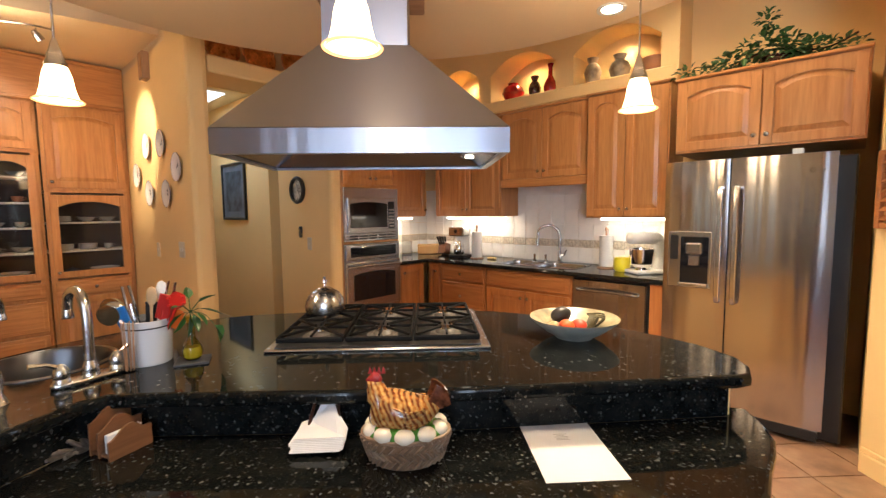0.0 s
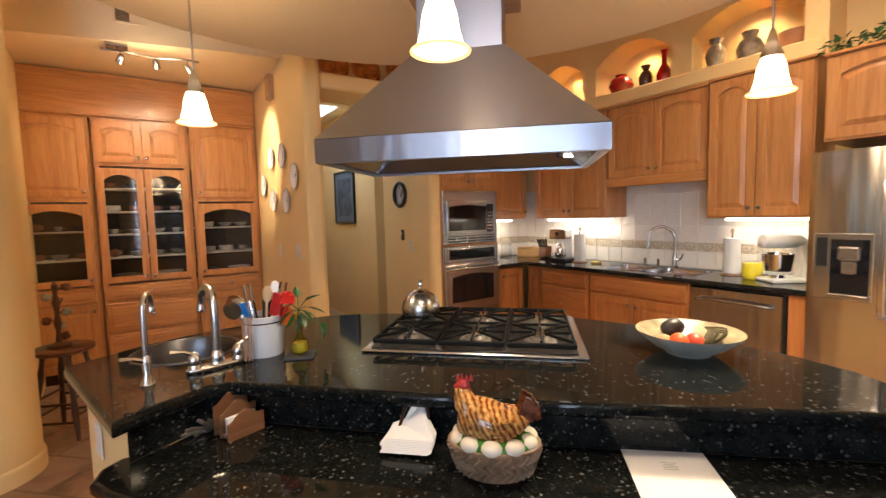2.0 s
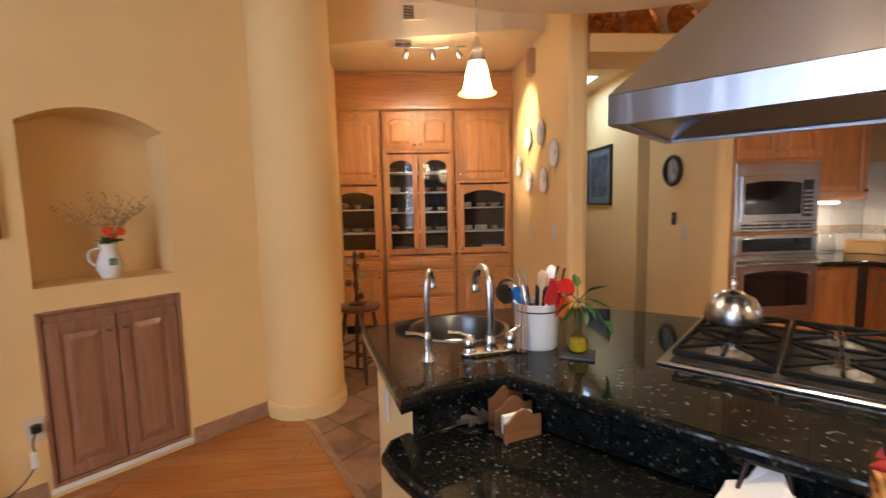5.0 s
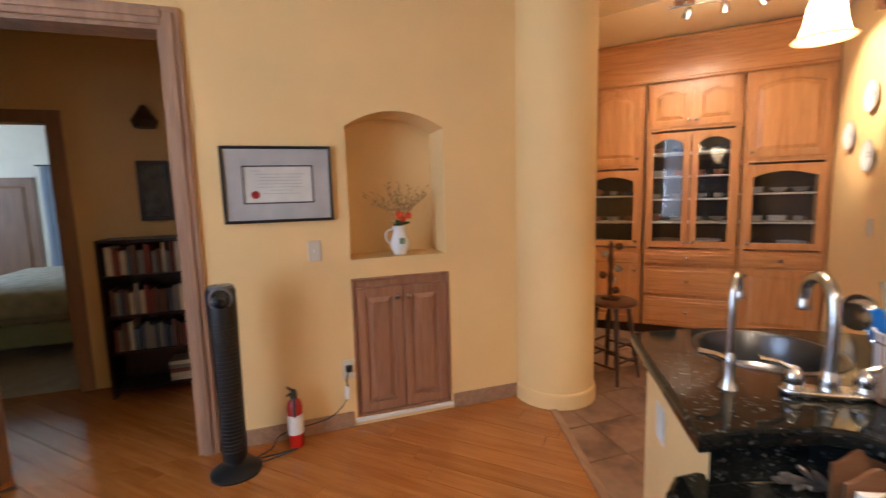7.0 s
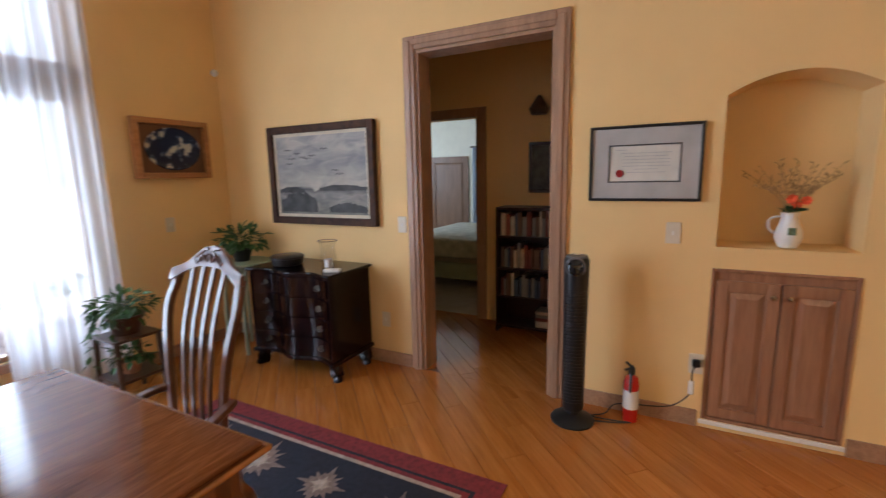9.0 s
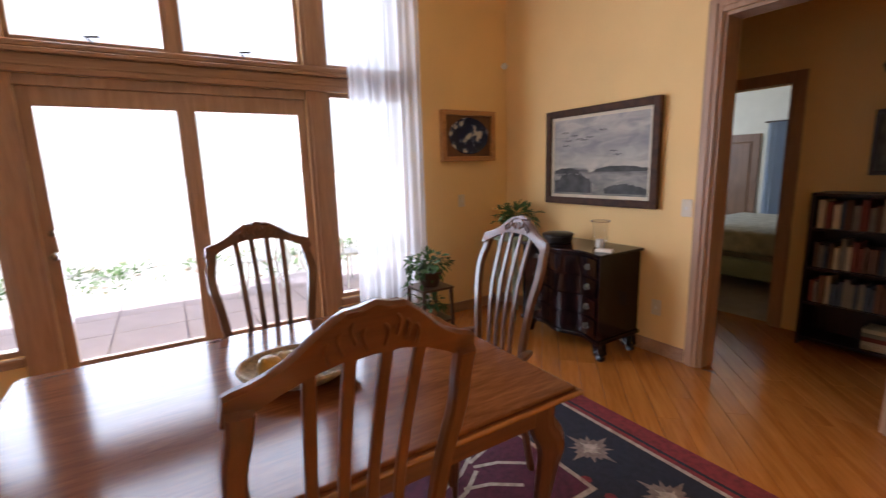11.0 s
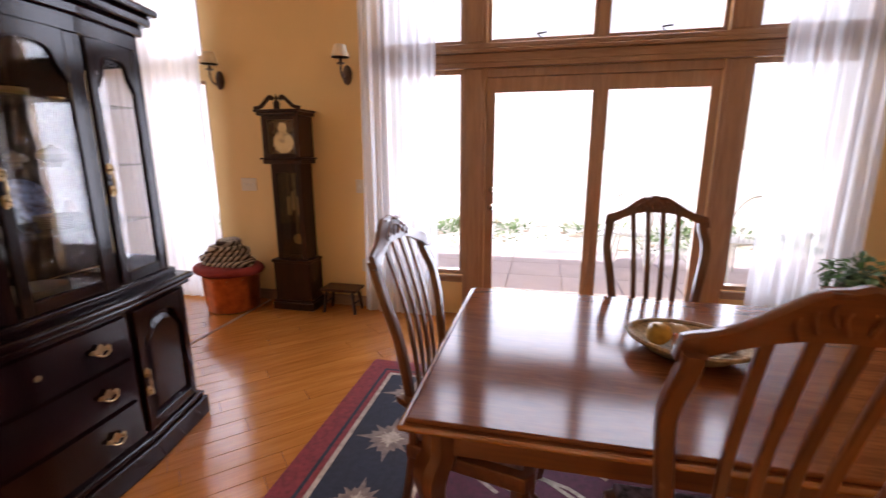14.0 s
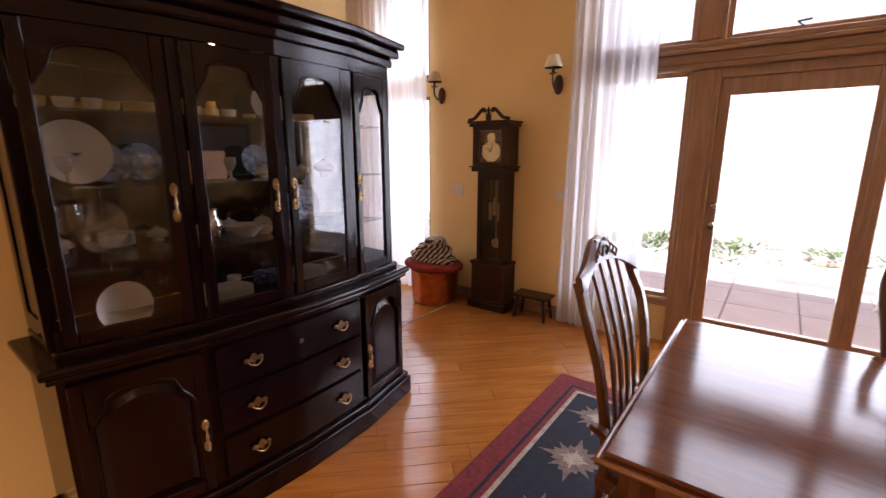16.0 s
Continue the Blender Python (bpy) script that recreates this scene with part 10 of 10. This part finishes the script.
box(tm, -4.319, -4.30, -2.24, -1.48, 2.03, 2.12, b=0.004)
box(tm, -4.45, -4.319, -1.50, -1.48, 0, 2.03), box(tm, -4.45, -4.319, -2.24, -2.22, 0, 2.03)
solo("trim_bedroom_door", tm, M_TRIM, "", "", kind="structure")
bd = thing("bed", pose(-6.3, -2.3, 0), "made bed with a pale quilt in the bedroom", "bed")
bm = B(); box(bm, -0.95, 0.95, -0.75, 0.75, 0.12, 0.34, b=0.02); part("box_spring", bm, M_SAGE, bd)
bm = B(); box(bm, -0.96, 0.96, -0.77, 0.77, 0.341, 0.60, b=0.06); part("mattress", bm, M_LINEN, bd)
bm = B(); slab(bm, [(-1.0, -0.81), (1.0, -0.81), (1.0, 0.81), (-1.0, 0.81)], 0.40, 0.66, 0.05); part("quilt", bm, plain("quilt", (0.42, 0.42, 0.36), 0.9, var=0.25, scale=9, bumpy=0.6, grain=30), bd, "pale patterned quilt", True)
for sx in (-1, 1):
    for sy in (-1, 1):
        bm = B(); tube(bm, [(sx * 0.85, sy * 0.65, 0), (sx * 0.85, sy * 0.65, 0.13)], 0.03, 8); part("leg", bm, M_WALNUT, bd)
cfn = thing("ceiling_fan", pose(-6.2, -2.75, 2.9), "dark ceiling fan with a light, at rest", "ceiling fan")
bm = B(); tube(bm, [(0, 0, -0.001), (0, 0, -0.30)], 0.015, 8); lathe(bm, [(0.08, -0.42), (0.10, -0.38), (0.10, -0.32), (0.05, -0.29)], 20); part("motor", bm, M_BLACK, cfn, "", True)
for i in range(5):
    bm = B(); bar(bm, [(0.09, 0, -0.35), (0.25, 0, -0.36), (0.62, 0, -0.36)], [0.05, 0.12, 0.14], 0.008, side=(0, 1, 0.15)); part("blade", bm, M_BLACK, cfn, "", m=pose(0, 0, 0, 0, 0, i * 72 + 10))
bm = B(); lathe(bm, [(0.0, -0.52), (0.07, -0.50), (0.09, -0.45), (0.08, -0.42)], 20); part("light_bowl", bm, M_WHITE, cfn, "", True)
M_BEDDOOR = wood("bedroom_door_wood", (0.14, 0.075, 0.04), (0.22, 0.12, 0.07), 0.45, "z", 1.0, 0.1, 0.05)
dr = thing("door_bedroom", pose(-8.19, -4.15, 0, 0, 0, 90), "brown panelled bedroom door, shut", kind="structure")
part("door_leaf", door_bm(0.85, 1.84, 0.0, rail=0.11), M_BEDDOOR, dr)
lamp("bedroom_daylight", "AREA", look((-6.0, -5.45, 1.7), (-6.2, -2.0, 1.2)), 48, (0.72, 0.86, 1.0), 1.6, 1.5)
c = curtain(-7.0, -5.0, 10, 9, "white curtain at the bedroom window", -5.50)

# ---- outdoors ----
pt = thing("patio", pose(0, 0, 0), "pale pink paved patio outside the french doors", kind="structure")
bm = B(); box(bm, -6, 6.5, -6.45, -3.62, -0.10, -0.03); part("patio_bed", bm, plain("patio_sand", (0.40, 0.36, 0.38), 0.9, var=0.15, scale=2), pt)
me = mesh_of(box(B(), 0.006, 0.594, 0.006, 0.594, -0.029, -0.012, b=0.005), "paver", plain("pink_paver", (0.50, 0.45, 0.48), 0.85, var=0.1, scale=2.5, bumpy=0.3))
for i in range(-8, 8):
    for j in range(4):
        part("paver", me, None, pt, m=pose(i * 0.6, -6.1 + j * 0.6, 0))
pc = thing("patio_chair", pose(-0.85, -5.55, -0.012, 0, 0, 160), "white wrought metal patio chair with a curved back", "patio chair", "patio chairs outside")
M_WMET = plain("white_metal", (0.70, 0.74, 0.74), 0.4)
bm = B(); slab(bm, [(0.22 * math.cos(a), 0.22 * math.sin(a)) for a in [2 * math.pi * i / 24 for i in range(24)]], 0.42, 0.44, 0.006); part("seat", bm, M_WMET, pc)
for sx in (-1, 1):
    for sy in (-1, 1):
        bm = B(); tube(bm, [(sx * 0.22, sy * 0.22, 0), (sx * 0.15, sy * 0.15, 0.42)], 0.012, 6); part("leg", bm, M_WMET, pc)
bm = B()
tube(bm, spline([(-0.2, -0.14, 0.43), (-0.25, -0.2, 0.68), (-0.15, -0.25, 0.9), (0, -0.27, 0.96), (0.15, -0.25, 0.9), (0.25, -0.2, 0.68), (0.2, -0.14, 0.43)], 5), 0.012, 6)
for x in (-0.1, -0.03, 0.04, 0.11):
    tube(bm, [(x, -0.16, 0.43), (x, -0.265, 0.93)], 0.006, 5)
part("backrest", bm, M_WMET, pc)
copy_thing(pc, pose(-1.9, -5.3, -0.012, 0, 0, 200))
ptb = thing("patio_table", pose(-1.35, -5.85, -0.012), "round glass patio table on a white metal base", "patio table")
bm = B(); lathe(bm, [(0.5, 0.70), (0.505, 0.705), (0.5, 0.712), (0, 0.712)], 36); part("top", bm, M_CRYS, ptb, "", True)
for i in range(4):
    a = math.pi / 4 + i * math.pi / 2
    bm = B(); tube(bm, spline([(0.35 * math.cos(a), 0.35 * math.sin(a), 0), (0.1 * math.cos(a), 0.1 * math.sin(a), 0.3), (0.3 * math.cos(a), 0.3 * math.sin(a), 0.70)], 5), 0.014, 6); part("leg", bm, M_WMET, ptb)
rng = random.Random(31)
bm = B()
for i in range(170):
    x, y = rng.uniform(-12, 12), -rng.uniform(6.75, 8.6)
    r = rng.uniform(0.12, 0.40)
    for _ in range(34):
        a, q = rng.uniform(0, 6.28), rng.random() ** 0.5
        leaf(bm, (x + r * q * math.cos(a), y + r * q * math.sin(a), rng.uniform(-0.06, r * 0.4 * (1.1 - q))), (math.cos(a), math.sin(a), rng.uniform(0.2, 1)), (0, 0, 1), r * 0.4, r * 0.13)
solo("desert_scrub", bm, plain("sage_scrub", (0.12, 0.21, 0.09), 0.9, var=0.3, scale=2), "low grey-green desert scrub beyond the patio", "shrub", kind="stuff")
bm = B()
for i in range(260):
    x, y, s = rng.uniform(-11, 11), -rng.uniform(6.6, 9.5), rng.uniform(0.04, 0.14)
    lathe(bm, [(0.0, -s * 0.3), (s * 0.8, -s * 0.1), (s, s * 0.1), (s * 0.5, s * 0.35), (0, s * 0.42)], 7, pose(x, y, -0.06, rng.uniform(-12, 12), rng.uniform(-12, 12), rng.uniform(0, 180)), sy=rng.uniform(0.6, 1))
solo("ground_stones", bm, plain("pale_stone", (0.46, 0.40, 0.34), 0.9, var=0.3, scale=3), "scattered pale stones beyond the patio", "stones", kind="stuff")

# daylight side of the bedroom
bc = thing("bedroom_curtain", pose(-8.08, -3.17, 0, 0, 0, 90), "pale blue curtain beside the bedroom door", "curtain")
bm = B()
gr = []
for z in (0.02, 1.0, 2.0):
    gr.append([bm.verts.new((0.30 * i / 24, 0.03 * math.sin(i * 1.3), z)) for i in range(25)])
for r, q in zip(gr, gr[1:]):
    for i in range(24):
        bm.faces.new((r[i], r[i + 1], q[i + 1], q[i]))
part("cloth", bm, plain("pale_blue_cloth", (0.42, 0.50, 0.60), 0.9, var=0.05), bc, "", True)
bm = B(); tube(bm, [(-0.05, 0, 2.0), (0.35, 0, 2.0)], 0.012, 8); part("rod", bm, M_WALNUT, bc)
# Cool lamp and glowing ceiling panel, added by guess to brighten the hall.
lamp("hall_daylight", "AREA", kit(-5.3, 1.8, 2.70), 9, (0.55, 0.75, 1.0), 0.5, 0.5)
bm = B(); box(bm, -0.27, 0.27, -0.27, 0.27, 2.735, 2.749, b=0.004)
solo("hall_skylight", bm, plain("hall_panel_glow", (0.8, 0.85, 0.9), 0.5, emit=(0.72, 0.84, 1.0), power=1.2), "square white glowing panel added in the hall ceiling", "skylight", kit(-5.3, 1.8, 0))
# dishes in the pantry
M_DBL = plain("navy_dish", (0.03, 0.05, 0.10), 0.25, var=0.3, scale=30)
M_TERRA = plain("terracotta_dish", (0.30, 0.12, 0.06), 0.4, var=0.2)
for x, z, kd, r, mt, lb in ((0.20, 0.862, "stack", 0.11, M_CHINA, "stack of pale dinner plates in the pantry"), (0.42, 0.862, "bowl", 0.09, M_DBL, "dark blue bowl on the lowest pantry shelf"),
                            (0.80, 0.862, "bowl", 0.13, M_CHINA, "wide pale mixing bowl in the pantry"), (1.14, 0.862, "bowl", 0.13, M_WHITE, "deep white serving dish in the pantry"),
                            (1.55, 0.862, "tureen", 0.07, M_DBL, "dark lidded pot in the pantry"), (1.80, 0.862, "bowl", 0.12, M_WHITE, "broad white bowl in the pantry")):
    dish("pantry_" + kd.replace("stack", "plates"), 0, 0, 0, kd, r, mt, lb).matrix_world = PU @ pose(x, 0.2, z)
rng = random.Random(23)
for xs, zs in (((0.14, 0.29, 0.45), (1.115, 1.375)), ((0.70, 0.88, 1.06, 1.22), (1.115, 1.335, 1.555, 1.775)), ((1.50, 1.68, 1.84), (1.115, 1.375))):
    for z in zs:
        for x in xs:
            kd, rr, mt_d, lb = ((("bowl", 0.075, M_CHINA, "cream bowl on a pantry shelf"), ("stack", 0.075, M_WHITE, "stack of white saucers on a pantry shelf"), ("cup", 0.04, M_TERRA, "brown mug on a pantry shelf"),
                                 ("bowl", 0.07, M_DBL, "dark blue bowl on a pantry shelf"), ("tureen", 0.055, M_TERRA, "brown lidded pot on a pantry shelf"), ("cup", 0.038, M_CHINA, "cream mug on a pantry shelf")))[rng.randrange(6)]
            dish("pantry_" + kd.replace("stack", "plates"), 0, 0, 0, kd, rr, mt_d, lb, "cup" if kd == "cup" else "dish").matrix_world = PU @ pose(x, 0.19 + rng.uniform(-0.02, 0.03), z)

# Downlight added out of view to brighten the wall above the refrigerator.
d = thing("recessed_light", kit(-0.75, 2.9, 3.398), "round white downlight added unseen in the high ceiling", "ceiling light")
bm = B(); lathe(bm, [(0.07, 0), (0.07, -0.008), (0.05, -0.006), (0.048, -0.001)], 24); part("trim_ring", bm, M_WHITE, d, "", True)
bm = B(); lathe(bm, [(0.048, -0.003), (0.0, -0.005)], 20); part("bulb", bm, M_BULB, d)
lamp("recessed_beam", "SPOT", kit(-0.75, 2.9, 3.36), 58, (1.0, 0.78, 0.5), 0.05, spot=140)

# ---- floor pieces ----
def clip(poly, a, b, c):
    """The part of poly where a x + b y + c >= 0."""
    out = []
    for i in range(len(poly)):
        p, q = poly[i - 1], poly[i]
        dp, dq = a * p[0] + b * p[1] + c, a * q[0] + b * q[1] + c
        if (dp >= 0) != (dq >= 0):
            t = dp / (dp - dq)
            out.append((p[0] + (q[0] - p[0]) * t, p[1] + (q[1] - p[1]) * t))
        if dq >= 0:
            out.append(q)
    return out


LINE = (0.31, 1.0, -0.87)        # above it: tile; below it: planks


def laid(name, parent, material, w, l, turn, halfplanes, z0, z1, near, bev, limit, seed, stagger=True):
    """Pieces laid in rows at an angle, cut to the room; the nearest are objects, the rest one mesh."""
    rng = random.Random(seed)
    m = Matrix.Rotation(radians(turn), 3, "Z")
    cut, whole = [], mesh_of(slab(B(), [(-l / 2, -w / 2), (l / 2, -w / 2), (l / 2, w / 2), (-l / 2, w / 2)], z0, z1, bev, steps=1), name, material)
    n = int(9 / w)
    items = []
    for j in range(-n, n + 1):
        off = rng.uniform(0, l) if stagger else 0
        for i in range(-int(9 / l) - 1, int(9 / l) + 2):
            cx, cy = i * l + off, j * w
            g = 0.0012 if stagger else 0.004
            q = [(cx - l / 2 + g, cy - w / 2 + g), (cx + l / 2 - g, cy - w / 2 + g), (cx + l / 2 - g, cy + w / 2 - g), (cx - l / 2 + g, cy + w / 2 - g)]
            q = [tuple((m @ Vector((x, y, 0)))[:2]) for x, y in q]
            p = q
            for h in halfplanes:
                p = clip(p, *h)
                if len(p) < 3:
                    break
            if len(p) < 3:
                continue
            area = abs(sum(p[k - 1][0] * p[k][1] - p[k][0] * p[k - 1][1] for k in range(len(p)))) / 2
            if area < 0.004:
                continue
            mx, my = sum(a for a, c in p) / len(p), sum(c for a, c in p) / len(p)
            items.append((math.hypot(mx - near[0], my - near[1]), p, mx, my))
    items.sort(key=lambda t: t[0])
    rest = B()
    for k, (d, p, mx, my) in enumerate(items):
        clean = [p[0]]
        for q in p[1:]:
            if math.hypot(q[0] - clean[-1][0], q[1] - clean[-1][1]) > 0.004:
                clean.append(q)
        if math.hypot(clean[0][0] - clean[-1][0], clean[0][1] - clean[-1][1]) < 0.004:
            clean.pop()
        if len(clean) < 3:
            continue
        if k < limit:
            bm = B()
            back = m.transposed()
            loc = [tuple((back @ Vector((x - mx, y - my, 0)))[:2]) for x, y in clean]
            slab(bm, loc, z0, z1, bev, steps=1)
            part(name, bm, material, parent, m=pose(mx, my, 0, 0, 0, turn))
        else:
            prism(rest, clean, z0, z1)
    if len(rest.verts):
        ob = solo(name + "_rest", rest, material, "", "", kind="stuff")
        ob.parent = parent
    else:
        rest.free()


M_PLANK2 = wood("floor_plank", (0.36, 0.122, 0.022), (0.47, 0.18, 0.038), 0.17, "x", 0.7, 0.4, 0.06)
room = [(1, 0, 2.999), (-1, 0, 5.9), (0, 1, 3.449), (-LINE[0], -LINE[1], -LINE[2])]
laid("plank", floor, M_PLANK2, 0.13, 1.25, 45, room, -0.008, 0.0, (-0.6, -1.2), 0.0012, 290, 1)
laid("plank", floor_den, M_PLANK2, 0.13, 1.25, 45, [(1, 0, 4.39), (-1, 0, -3.0), (0, 1, 3.3), (0, -1, 0.3)], -0.008, 0.0, (-3.2, -1.0), 0.0012, 60, 7)
mt, nt, p = shader("slate_tile")
tc, info = nt.nodes.new("ShaderNodeTexCoord"), nt.nodes.new("ShaderNodeObjectInfo")
vm = nt.nodes.new("ShaderNodeVectorMath"); vm.operation = "MULTIPLY_ADD"
nt.links.new(info.outputs["Random"], vm.inputs[0]); vm.inputs[1].default_value = (31, 17, 5); nt.links.new(tc.outputs["Object"], vm.inputs[2])
a, b2 = node(nt, "ShaderNodeTexNoise", Scale=3.5, Detail=6.0), node(nt, "ShaderNodeTexNoise", Scale=16.0, Detail=6.0)
nt.links.new(vm.outputs[0], a.inputs["Vector"]), nt.links.new(vm.outputs[0], b2.inputs["Vector"])
c1 = ramp(nt, a.outputs[0], [(0.3, (0.12, 0.07, 0.045)), (0.48, (0.30, 0.17, 0.10)), (0.62, (0.34, 0.21, 0.13)), (0.75, (0.20, 0.15, 0.11))])
c2 = ramp(nt, b2.outputs[0], [(0.3, (0.75, 0.72, 0.7)), (0.7, (1.1, 1.08, 1.05))])
nt.links.new(mixc(nt, 0.7, c1, c2, "MULTIPLY"), p.inputs["Base Color"])
p.inputs["Roughness"].default_value = 0.42
bump(nt, p, b2.outputs[0], 0.35, 0.003)
laid("floor_tile", tile_floor, mt, 0.33, 0.33, 0, [(1, 0, 4.9), (-1, 0, 2.6), (0, -1, 6.0), LINE], -0.008, 0.0, (-2.2, 2.2), 0.003, 280, 2, False)
tr = B()
bar(tr, [(-3.0, 1.80, 0.0), (2.45, 0.11, 0.0)], 0.045, 0.016, side=(0.31, 1, 0))
solo("threshold", tr, M_TRIMX, "", "", kind="structure")
tr = B()
bar(tr, [(2.80, -3.40, 0.0), (2.80, 0.0, 0.0)], 0.03, 0.012, side=(1, 0, 0))
solo("threshold_living", tr, M_TRIM, "", "", kind="structure")
